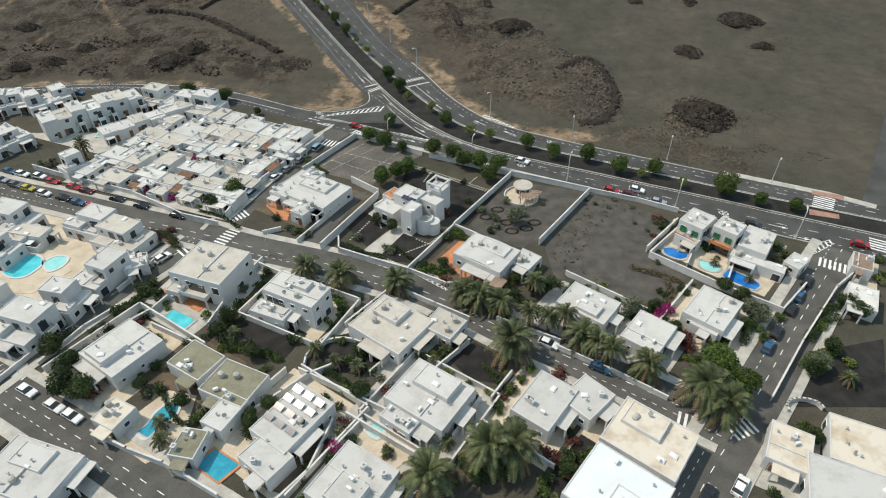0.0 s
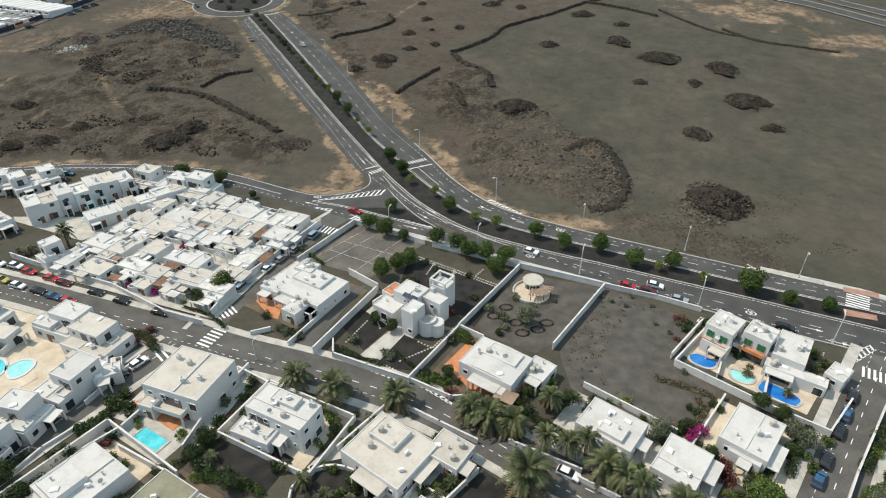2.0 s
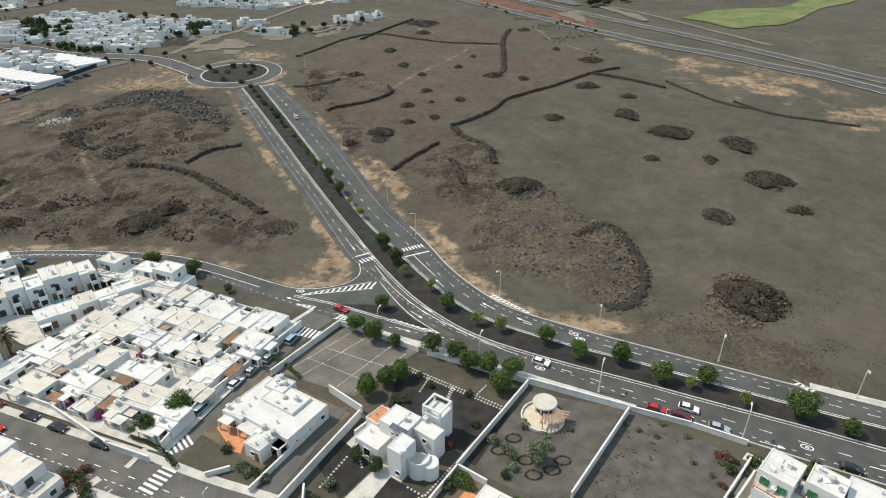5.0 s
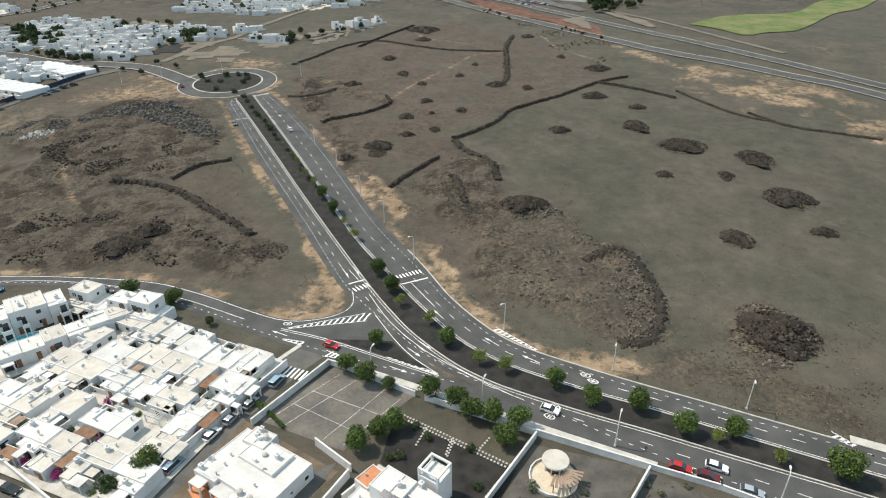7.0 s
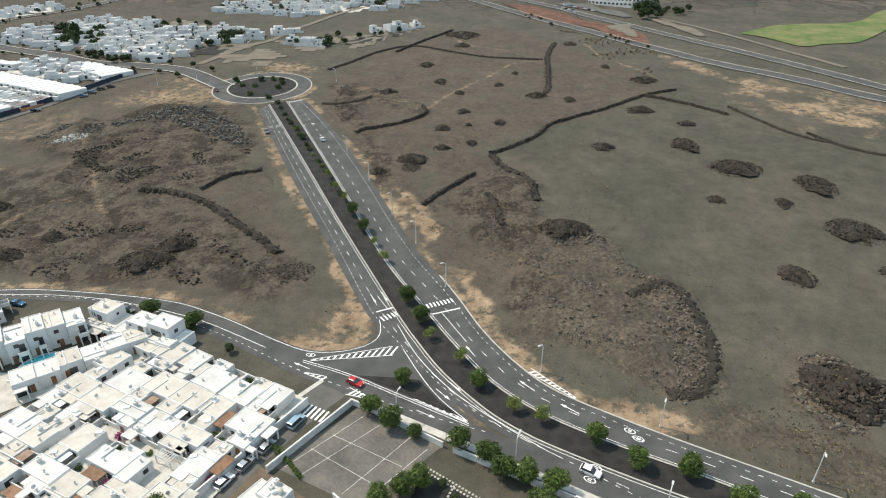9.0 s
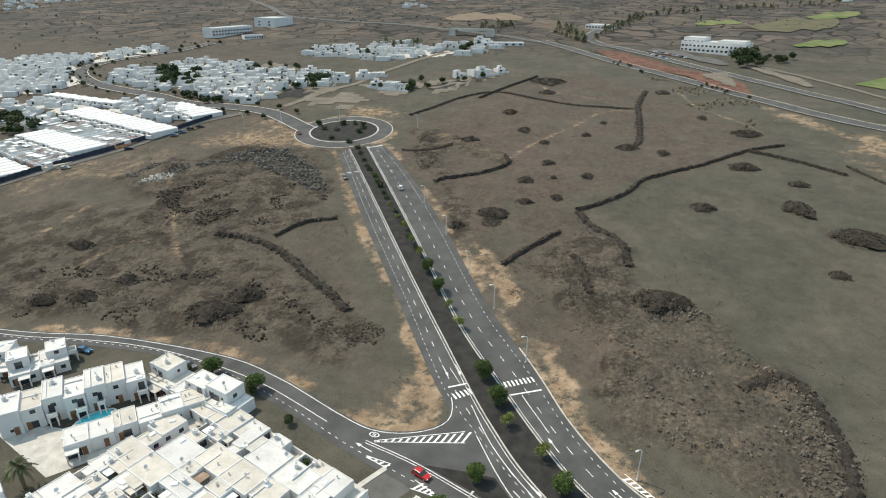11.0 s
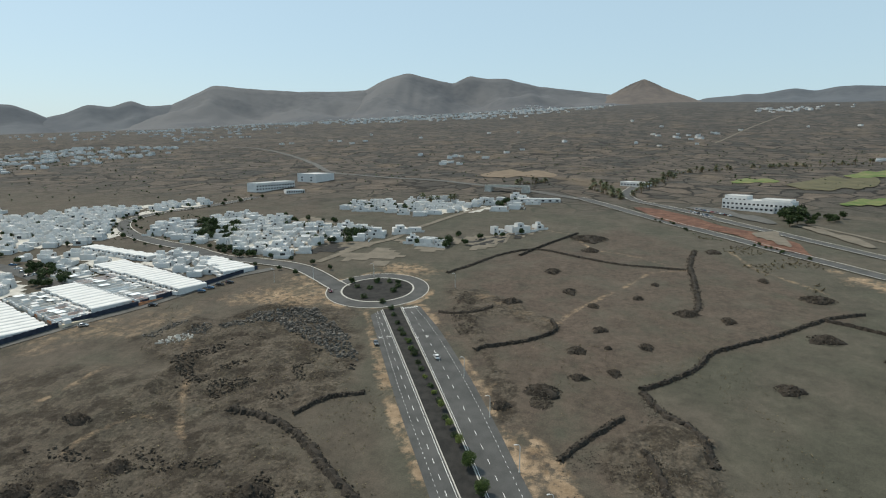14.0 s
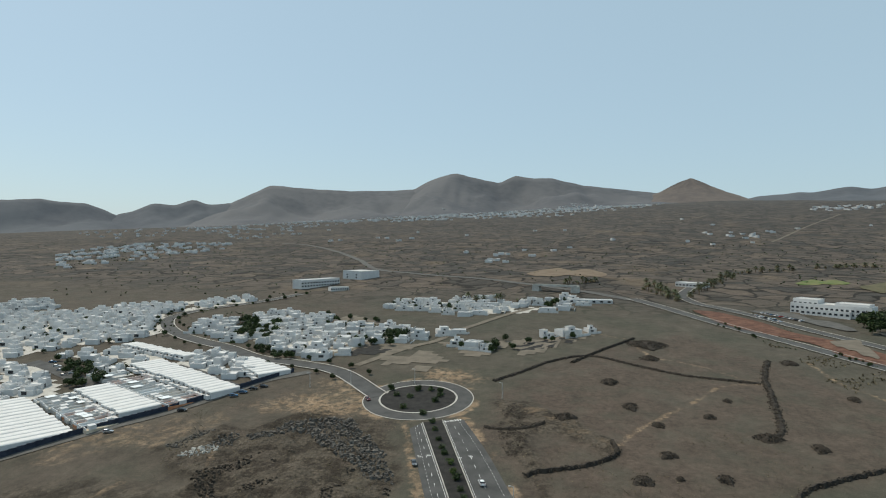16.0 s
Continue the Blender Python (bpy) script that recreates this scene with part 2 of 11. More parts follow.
# ---------------------------------------------------------------- mesh tools
class MB:
    """Collects vertices and faces of one mesh."""

    def __init__(self):
        self.v, self.f = [], []

    def add(self, verts, faces):
        k = len(self.v)
        self.v += [tuple(p) for p in verts]
        self.f += [tuple(i + k for i in face) for face in faces]
        return self

    def box(self, cx, cy, z0, w, d, h, rot=0.0, taper=1.0):
        c, s = math.cos(radians(rot)), math.sin(radians(rot))
        pts = []
        for z, k in ((z0, 1.0), (z0 + h, taper)):
            for sx, sy in ((-1, -1), (1, -1), (1, 1), (-1, 1)):
                x, y = sx * w / 2 * k, sy * d / 2 * k
                pts.append((cx + c * x - s * y, cy + s * x + c * y, z))
        return self.add(pts, [(3, 2, 1, 0), (4, 5, 6, 7), (0, 1, 5, 4), (1, 2, 6, 5), (2, 3, 7, 6), (3, 0, 4, 7)])

    def tube(self, path, radii, n=8, cap=True):
        rings = []
        for k, (p, r) in enumerate(zip(path, radii)):
            a, b = Vector(path[max(k - 1, 0)]), Vector(path[min(k + 1, len(path) - 1)])
            q = (b - a).to_track_quat("Z", "Y")
            rings += [Vector(p) + q @ Vector((r * math.cos(6.2832 * i / n), r * math.sin(6.2832 * i / n), 0)) for i in range(n)]
        faces = [(k * n + i, k * n + (i + 1) % n, (k + 1) * n + (i + 1) % n, (k + 1) * n + i) for k in range(len(path) - 1) for i in range(n)]
        if cap:
            faces += [tuple(range(n - 1, -1, -1)), tuple((len(path) - 1) * n + i for i in range(n))]
        return self.add(rings, faces)

    def prism(self, poly, z0, z1):
        n = len(poly)
        return self.add([(x, y, z0) for x, y in poly] + [(x, y, z1) for x, y in poly],
                        [tuple(range(n - 1, -1, -1)), tuple(range(n, 2 * n))] + [(i, (i + 1) % n, n + (i + 1) % n, n + i) for i in range(n)])

    def stone(self, x, y, z, r, rng, flat=0.7):
        """An angular boulder of eight corners and twelve faces."""
        p = []
        for sz in (-1, 1):
            for a in range(4):
                an, rr = a * 1.5708 + rng.uniform(-0.5, 0.5), r * rng.uniform(0.6, 1.15) * (1.0 if sz < 0 else rng.uniform(0.45, 0.9))
                p.append((x + rr * math.cos(an), y + rr * math.sin(an), z + sz * r * flat * rng.uniform(0.4, 1.0)))
        return self.add(p, [(3, 2, 1, 0), (4, 5, 6, 7), (0, 1, 5, 4), (1, 2, 6, 5), (2, 3, 7, 6), (3, 0, 4, 7)])

    def mesh(self, name, mat, smooth=False):
        me = bpy.data.meshes.new(name)
        me.from_pydata(self.v, [], self.f)
        me.materials.append(mat)
        if smooth:
            me.polygons.foreach_set("use_smooth", [True] * len(me.polygons))
        me.update()
        return me


def part(name, data, parent, label="", mat=None, at=None, smooth=False):
    """One mesh object under a thing or a part."""
    me = data.mesh(name, mat, smooth) if isinstance(data, MB) else data
    ob = new(name, me)
    ob.parent = parent
    if at is not None:
        ob.matrix_basis = at
    return tagged(ob, label)


def thing(name, x, y, z, rot, label, category, group="", kind=""):
    ob = new(name)
    ob.matrix_basis = pose(x, y, z, 0, 0, rot)
    ob.empty_display_size = 0.2
    return tagged(ob, label, category, group, kind)


def solid(name, data, mat, label, category, kind="", group="", smooth=False):
    return tagged(new(name, data.mesh(name, mat, smooth)), label, category, group, kind)


# ---------------------------------------------------------------- the lie of the land
LAND_Y = (-3000, 185, 215, 245, 300, 350, 450, 550, 850, 1500, 2500, 3600, 4600)
LAND_Z = (0, 0, 1.2, 4.5, 12, 17.5, 27, 33, 52, 78, 95, 112, 125)
_ty = np.arange(-300.0, 5000.0, 5.0)
_tz = np.convolve(np.pad(np.interp(_ty, LAND_Y, LAND_Z), 4, mode="edge"), np.ones(9) / 9, "valid")


def land(x, y):
    """Height of the smooth ground."""
    t = min(1.0, max(0.0, (y - 900) / 2800))
    return float(np.interp(y, _ty, _tz)) + t * t * (3 - 2 * t) * min(200.0, max(0.0, 185 + 0.045 * x))


def spline(points, step=2.0):
    """A smooth line through the given corners, evenly stepped."""
    p = [Vector((*q, 0)) for q in points]
    p = [2 * p[0] - p[1]] + p + [2 * p[-1] - p[-2]]
    out = []
    for k in range(1, len(p) - 2):
        n = max(2, int((p[k + 1] - p[k]).length / step))
        for i in range(n):
            t = i / n
            out.append(0.5 * (2 * p[k] + (p[k + 1] - p[k - 1]) * t + (2 * p[k - 1] - 5 * p[k] + 4 * p[k + 1] - p[k + 2]) * t * t
                              + (3 * p[k] - p[k - 1] - 3 * p[k + 1] + p[k + 2]) * t ** 3))
    return [(q.x, q.y) for q in out + [p[-2]]]


def evenly(line, n):
    """n points at even steps along a line."""
    a = np.array(line)
    s = np.r_[0, np.cumsum(np.hypot(*np.diff(a, axis=0).T))]
    t = np.linspace(0, s[-1], n)
    return np.stack([np.interp(t, s, a[:, 0]), np.interp(t, s, a[:, 1])], 1)


def beside(line, off):
    """A line moved to its right by off metres."""
    a = np.array(line)
    d = np.gradient(a, axis=0)
    d /= np.hypot(d[:, 0], d[:, 1])[:, None] + 1e-9
    return a + np.stack([d[:, 1], -d[:, 0]], 1) * off


def ribbon(mb, left, right, lift, thick=0.0, across=1):
    """A strip between two lines, lying on the land."""
    n = max(len(left), len(right), 2)
    a, b = evenly(left, n), evenly(right, n)
    cols = [a + (b - a) * k / across for k in range(across + 1)]
    v = [(x, y, land(x, y) + lift) for c in cols for x, y in c]
    f = [(k * n + i, (k + 1) * n + i, (k + 1) * n + i + 1, k * n + i + 1) for k in range(across) for i in range(n - 1)]
    mb.add(v, f)
    if thick:
        for c, flip in ((a, False), (b, True)):
            w = [(x, y, land(x, y) + lift) for x, y in c] + [(x, y, land(x, y) + lift - thick) for x, y in c]
            g = [(i, i + 1, n + i + 1, n + i) for i in range(n - 1)]
            mb.add(w, [q[::-1] for q in g] if flip else g)
    return mb


def dashes(mb, line, on, off, width, lift):
    """A broken line of paint."""
    a = np.array(line)
    s = np.r_[0, np.cumsum(np.hypot(*np.diff(a, axis=0).T))]
    t = 0.0
    while t + on < s[-1]:
        q = np.stack([np.interp([t, t + on], s, a[:, 0]), np.interp([t, t + on], s, a[:, 1])], 1)
        d = q[1] - q[0]
        d = np.array([d[1], -d[0]]) / (np.hypot(*d) + 1e-9) * width / 2
        mb.add([(*(p), land(*p) + lift) for p in (q[0] - d, q[0] + d, q[1] + d, q[1] - d)], [(0, 1, 2, 3)])
        t += on + off
    return mb

# ---------------------------------------------------------------- roads: the lines that they follow
LO = spline([(-110, 352), (-104, 340), (-78.8, 291), (-51.7, 241.8), (-34.3, 209.5), (-27.2, 197.5), (-16.6, 183.4), (-6.7, 171), (4, 161.5), (24.2, 148.5), (40, 138.2), (52, 131.5), (61, 126.5), (80, 116.5), (100, 107), (160, 78), (260, 30)])
LI = spline([(-107, 359), (-60, 272.2), (-33.8, 224.6), (-20.9, 200.7), (-15, 190.4), (-7.6, 178.8), (2.2, 167.4), (9.6, 161.2), (16.8, 156.8), (30.3, 150.2), (43, 144.6), (55, 139), (66, 134), (76.5, 129.2), (86, 124.6), (100, 118), (160, 90), (260, 43)])
MI = spline([(-99.4, 364), (-51.8, 273.4), (-29.9, 230.7), (-15, 206.3), (-6.3, 191.9), (2.3, 179), (8.6, 172), (17.6, 165.2), (31.9, 157.6), (45.1, 151.6), (56.9, 145.7), (68.5, 140), (79, 135), (90, 130), (110, 121), (170, 94), (260, 53)])
RO = spline([(-91, 367), (-74.2, 340.5), (-55.8, 307.4), (-44.9, 286.5), (-36.9, 270.3), (-22.2, 240.4), (-6.8, 213.6), (2, 196), (10.8, 182.6), (19, 174), (33.1, 165.6), (46.7, 158.6), (59.5, 152.4), (71.4, 146.6), (84, 140.5), (100, 133), (170, 101), (260, 60)])
SIDE_A = spline([(-330, 205), (-240, 209)] + [(-162.4, 204.8), (-126.7, 207.4), (-89.7, 204.8), (-70.3, 198.6), (-51.4, 189.1)] + [(-41.8, 185.2), (-33.9, 185.6), (-27.3, 188.9), (-25.4, 193.6)] + [(-26.6, 199)])
SIDE_B = spline([(-330, 198), (-240, 202)] + [(-157.5, 199.9), (-131.4, 201.9), (-104.4, 201.1), (-84.7, 195.9), (-65.2, 187.6), (-47.4, 178.1)] + [(-30, 170.3), (-13.2, 163.6), (3, 158.5)])
S1 = spline([(-230, 176), (-170, 158), (-123, 139.8), (-104.8, 133.6), (-86.4, 127), (-69.3, 121), (-56.6, 116.4), (-45.6, 112), (-29.8, 106.7), (-16, 101.5), (-3, 95.3), (6.6, 88.8), (13.3, 84), (23.9, 77.2), (33.6, 71.2), (42.6, 65.2), (49, 60.6)])
S2 = spline([(-60.8, 114.5), (-69.9, 100.8), (-78.3, 87.5), (-85, 75.5), (-92, 62)])
SB = spline([(-120, 90), (-98, 78.5), (-80.5, 69.2), (-62.3, 59.2), (-45.2, 49.4), (-20, 35), (0, 22)])
S3 = spline([(-56.5, 118), (-52.3, 130.5), (-46, 146.8), (-37.3, 163.5), (-32, 171.5)])
SR = spline([(95.2, 109.4), (92.7, 106.6), (81.3, 94.2), (70.9, 82.6), (59.7, 69.9), (49.3, 58.6), (39.6, 47.7), (25, 30), (0, 0)])
RB, RB_OUT, RB_IN = (-119.0, 385.6), 26.0, 18.2

# ---------------------------------------------------------------- the ground: one sheet to the horizon


def axis(lo, fine_lo, fine_hi, hi, step, grow):
    mid = list(np.arange(fine_lo, fine_hi + step / 2, step))
    up, s = [], step
    while (up[-1] if up else fine_hi) < hi:
        s *= grow
        up.append((up[-1] if up else fine_hi) + s)
    dn, s = [], step
    while (dn[-1] if dn else fine_lo) > lo:
        s *= grow
        dn.append((dn[-1] if dn else fine_lo) - s)
    return np.array(dn[::-1] + mid + up)


def line_gap(px, py, line):
    """Distance of many points from a line."""
    q = evenly(line, 90)
    best = np.full(px.shape, 1e9)
    for a, b in zip(q[:-1], q[1:]):
        d = b - a
        t = np.clip(((px - a[0]) * d[0] + (py - a[1]) * d[1]) / (d @ d), 0, 1)
        best = np.minimum(best, np.hypot(px - a[0] - t * d[0], py - a[1] - t * d[1]))
    return best


def ease(v, a, b):
    t = np.clip((v - a) / (b - a), 0, 1)
    return t * t * (3 - 2 * t)


def cloud(px, py, size, seed, octaves=4):
    """Smooth random field between -1 and 1."""
    rng, out, amp = np.random.default_rng(seed), np.zeros_like(px), 1.0
    for o in range(octaves):
        grid = rng.uniform(-1, 1, (64, 64))
        u, v = px / size * 2 ** o + 17.3 * o, py / size * 2 ** o + 9.1 * o
        i, j = np.floor(u).astype(int), np.floor(v).astype(int)
        fu, fv = ease(u - i, 0, 1), ease(v - j, 0, 1)
        g = lambda a, b: grid[a % 64, b % 64]
        out += amp * ((g(i, j) * (1 - fu) + g(i + 1, j) * fu) * (1 - fv) + (g(i, j + 1) * (1 - fu) + g(i + 1, j + 1) * fu) * fv)
        amp *= 0.5
    return out / 1.6


gx = axis(-4600, -230, 170, 4600, 1.8, 1.055)
gy = axis(-900, 160, 520, 4700, 1.8, 1.04)
PX, PY = np.meshgrid(gx, gy)
road_gap = np.minimum(line_gap(PX, PY, LI), line_gap(PX, PY, MI))
edge_gap = np.minimum.reduce([line_gap(PX, PY, RO), line_gap(PX, PY, LO), np.where(PX < -26, line_gap(PX, PY, SIDE_A), 99.0), np.abs(np.hypot(PX - RB[0], PY - RB[1]) - RB_OUT)])
side_gap = np.minimum(line_gap(PX, PY, SIDE_A), line_gap(PX, PY, SIDE_B))
clear = ease(road_gap, 16, 34) * ease(np.hypot(PX - RB[0], PY - RB[1]), 28, 45) * ease(side_gap, 5, 18)
wild = clear * ease(PY, 170, 195) * ease(PX + PY * 0.2, -330, -280)


def zone(outline, soft, grain, seed):
    """Soft mask, 1 inside an outline and 0 outside, with a ragged edge."""
    pts = [tuple(p[:2]) for p in outline]
    odd = np.zeros(PX.shape, bool)
    for (x0, y0), (x1, y1) in zip(pts, pts[1:] + pts[:1]):
        if y0 != y1:
            odd ^= ((y0 > PY) != (y1 > PY)) & (PX < (x1 - x0) * (PY - y0) / (y1 - y0) + x0)
    gap = line_gap(PX, PY, np.array(pts + pts[:1]))
    return ease(np.where(odd, gap, -gap) + soft * 1.3 * cloud(PX, PY, grain, seed), -soft, soft)


outcrop = np.maximum.reduce([
    zone([(-2.4, 281.1), (10.3, 290.0), (21.2, 280.9), (23.7, 256.7), (40.7, 241.2), (50.7, 228.9), (59.9, 215.7), (61.7, 195.2), (53.7, 173.1), (45.9, 170.9), (38.4, 180.0), (26.8, 189.9), (13.1, 190.0), (10.1, 206.7), (15.5, 225.6), (8.7, 239.5), (-1.0, 243.2), (-7.5, 263.1)], 4, 10, 41),
    zone([(79.9, 189.8), (89.4, 193.8), (94.0, 182.3), (90.9, 170.9), (83.1, 164.3), (76.0, 165.7), (73.2, 177.6)], 3, 8, 42),
    0.7 * zone([(55.5, 175.3), (73.0, 170.9), (92.0, 148.6), (85.2, 138.2), (74.1, 151.9), (51.4, 162.7)], 6, 12, 43),
    0.8 * zone([(-83.5, 391.4), (-53.3, 321.7), (-37.8, 280.6), (-34.5, 281.3), (-50.8, 332.0), (-63.9, 364.8), (-25.6, 347.9), (-29.0, 365.3), (-69.6, 394.2)], 4, 10, 46)])
rough_left = np.maximum(zone([(-199.9, 306.7), (-173.1, 342.5), (-156.2, 364.4), (-121.7, 352.9), (-96.7, 308.1), (-97.8, 287.7), (-105.0, 269.5), (-127.1, 260.3), (-145.7, 257.9), (-169.3, 262.5), (-166.8, 289.4)], 7, 16, 44),
                        0.72 * zone([(-232.4, 250.3), (-167.2, 278.2), (-121.7, 262.9), (-94.5, 251.8), (-55.3, 218.2), (-58.2, 207.5), (-79.5, 211.3), (-109.4, 208.6), (-167.4, 209.9), (-184.6, 206.8)], 7, 16, 45))
rough_left = np.maximum(rough_left, 0.6 * zone([(-282.8, 258.0), (-225.7, 269.2), (-179.7, 282.4), (-147.9, 272.7), (-106.8, 258.0), (-74.9, 236.8), (-118.8, 227.1), (-202.2, 208.0)], 9, 20, 49))
warm_soil = zone([(-204.5, 336.2), (-190.7, 374.3), (-178.1, 411.4), (-158.3, 399.6), (-140.2, 371.6), (-140.2, 356.2), (-165.2, 358.7), (-183.5, 340.4), (-199.3, 312.3), (-235.9, 279.9), (-252.5, 293.5), (-237.7, 321.5)], 6, 20, 47)
brown_soil = np.maximum.reduce([zone([(-73.3, 349.8), (-72.1, 407.0), (-30.7, 440.2), (4.7, 378.9), (-1.2, 307.9), (-13.9, 298.3), (-21.2, 270.6), (-30.5, 268.6)], 16, 40, 48), 0.85 * zone([(-92.0, 368.0), (-45.0, 285.0), (-10.0, 225.0), (12.0, 196.0), (24.0, 232.0), (22.0, 270.0), (5.0, 302.0), (30.0, 336.0), (60.0, 362.0), (100.0, 392.0), (66.0, 470.0), (10.0, 560.0), (-60.0, 470.0)], 7, 22, 53), 0.9 * rough_left, 0.5 * ease(-(PX + (PY - 200) * 0.53 + 34), 0, 12) * ease(PY, 190, 215)])
relief = wild * (0.4 * cloud(PX, PY, 40, 3) + rough_left * (1.9 * cloud(PX, PY, 17, 5) + 1.6 * np.abs(cloud(PX, PY, 9, 51, 3)) + 0.7 * cloud(PX, PY, 4.4, 6, 2) + 0.8) + outcrop * (1.4 + 1.5 * cloud(PX, PY, 13, 7) + 0.9 * np.abs(cloud(PX, PY, 8, 52, 3)) + 0.55 * cloud(PX, PY, 4.2, 8, 2)) + 0.06 * cloud(PX, PY, 6, 11))
far_relief = ease(PY, 650, 1100) * 6 * cloud(PX, PY, 500, 9)
PZ = np.interp(PY, _ty, _tz) + relief + far_relief + ease(PY, 900, 3700) * np.clip(185 + 0.045 * PX, 0, 200)
rows_, cols_ = PX.shape
ids = np.arange(rows_ * cols_).reshape(rows_, cols_)
quads = np.stack([ids[:-1, :-1], ids[:-1, 1:], ids[1:, 1:], ids[1:, :-1]], -1).reshape(-1, 4)
ground_mesh = bpy.data.meshes.new("ground")
ground_mesh.from_pydata(np.stack([PX.ravel(), PY.ravel(), PZ.ravel()], 1).tolist(), [], quads.tolist())
tan_soil = np.clip(ease(-edge_gap, -5.5, -1.0) * (0.30 + 1.0 * cloud(PX, PY, 11, 21) + 0.35 * cloud(PX, PY, 3.5, 25, 2)) * ease(PY, 150, 175), 0, 1)
tan_soil += 0.9 * np.exp(-(((PX + 36) / 7) ** 2 + ((PY - 196) / 8) ** 2)) * (0.7 + 0.5 * cloud(PX, PY, 6, 22))
tan_soil += 0.6 * np.exp(-(((PX + 118) / 22) ** 2 + ((PY - 422) / 12) ** 2)) * (0.7 + 0.6 * cloud(PX, PY, 12, 27))
tan_soil += 0.5 * np.exp(-(((PX + 150) / 26) ** 2 + ((PY - 372) / 20) ** 2)) * (0.7 + 0.6 * cloud(PX, PY, 14, 23))
tan_soil += 0.3 * ease(PX - 0.35 * PY, 10, 50) * ease(PY, 215, 240) * (1 - ease(PY, 420, 560)) * np.clip(0.1 + 1.2 * cloud(PX, PY, 45, 24), 0, 1)
tan_soil += 0.30 * warm_soil * np.clip(0.75 + 0.8 * cloud(PX, PY, 12, 28), 0, 1) + 0.45 * outcrop * np.clip(0.2 + cloud(PX, PY, 12, 29), 0, 1) + 0.9 * zone([(-33.0, 279.0), (-21.5, 268.0), (-12.5, 249.0), (-14.5, 240.5), (-21.0, 247.0), (-29.0, 264.0)], 2, 6, 65) * np.clip(0.7 + 0.9 * cloud(PX, PY, 6, 66), 0, 1) + 0.9 * zone([(-7.2, 225.7), (-1.7, 220.7), (5.1, 206.7), (14.3, 184.8), (22.0, 175.4), (35.0, 170.9), (51.0, 165.7), (48.2, 160.8), (28.7, 165.7), (15.2, 177.6), (5.6, 194.0), (-4.3, 215.9)], 3, 9, 61) * np.clip(0.7 + 0.9 * cloud(PX, PY, 7, 62), 0, 1)
tan_soil += 0.75 * zone([(112.2, 462.9), (161.3, 413.3), (211.6, 349.5), (300.0, 235.0), (260.0, 205.0), (179.5, 297.4), (155.8, 327.8), (127.7, 370.5)], 8, 20, 63) * np.clip(0.35 + 1.1 * cloud(PX, PY, 16, 64), 0, 1)
PATHS = (
    [(-26.4, 358.7), (-22.2, 370.4), (-15.1, 382.3), (-7.4, 395.8), (0.8, 408.8), (9.7, 423.7), (16.2, 437.3), (25.4, 444.3), (38.9, 449.2)],
    [(-47.7, 546.2), (-36.2, 536.4), (-27.4, 530.4), (-20.0, 505.1), (-11.1, 486.3), (3.6, 479.2), (15.9, 470.8), (26.9, 458.0), (37.6, 450.0)],
    [(-37.1, 215.7), (-45.0, 230.9), (-59.4, 253.2), (-70.2, 269.9), (-86.3, 298.4), (-99.8, 327.5), (-108.6, 345.4)],
    [(68.7, 500.4), (72.2, 467.6), (74.9, 455.6), (82.3, 442.9), (91.2, 430.3), (97.6, 420.2)],
    [(-113.5, 354.4), (-92.3, 314.1), (-74.3, 283.1), (-55.4, 248.0), (-43.3, 226.1), (-32.6, 204.1)],
    [(-196.2, 255.2), (-192.1, 266.5), (-191.6, 278.1), (-189.4, 289.2)],
    [(-162.9, 231.7), (-163.6, 239.7), (-161.0, 247.2), (-154.6, 256.0), (-145.0, 259.6)],
    [(-129.1, 247.3), (-140.0, 259.1), (-155.0, 283.6), (-167.5, 298.2), (-175.2, 311.7)],
)
trodden = np.minimum.reduce([line_gap(PX, PY, spline(q, 3.0)) for q in PATHS])
tan_soil += np.where(PY > 345, 0.52, 0.46) * ease(-trodden, -2.4, -0.5) * np.clip(0.75 + 0.6 * cloud(PX, PY, 9, 67), 0, 1)
rocky_soil = np.clip(np.maximum(outcrop, 0.72 * rough_left), 0, 1)
far = ease(PY, 560, 760)
colours = np.stack([np.clip(tan_soil, 0, 1), rocky_soil, far, np.clip(brown_soil, 0, 1)], -1).reshape(-1, 4)
ground_mesh.color_attributes.new("soil", "FLOAT_COLOR", "POINT").data.foreach_set("color", colours.ravel())
ground_mesh.polygons.foreach_set("use_smooth", [True] * len(ground_mesh.polygons))


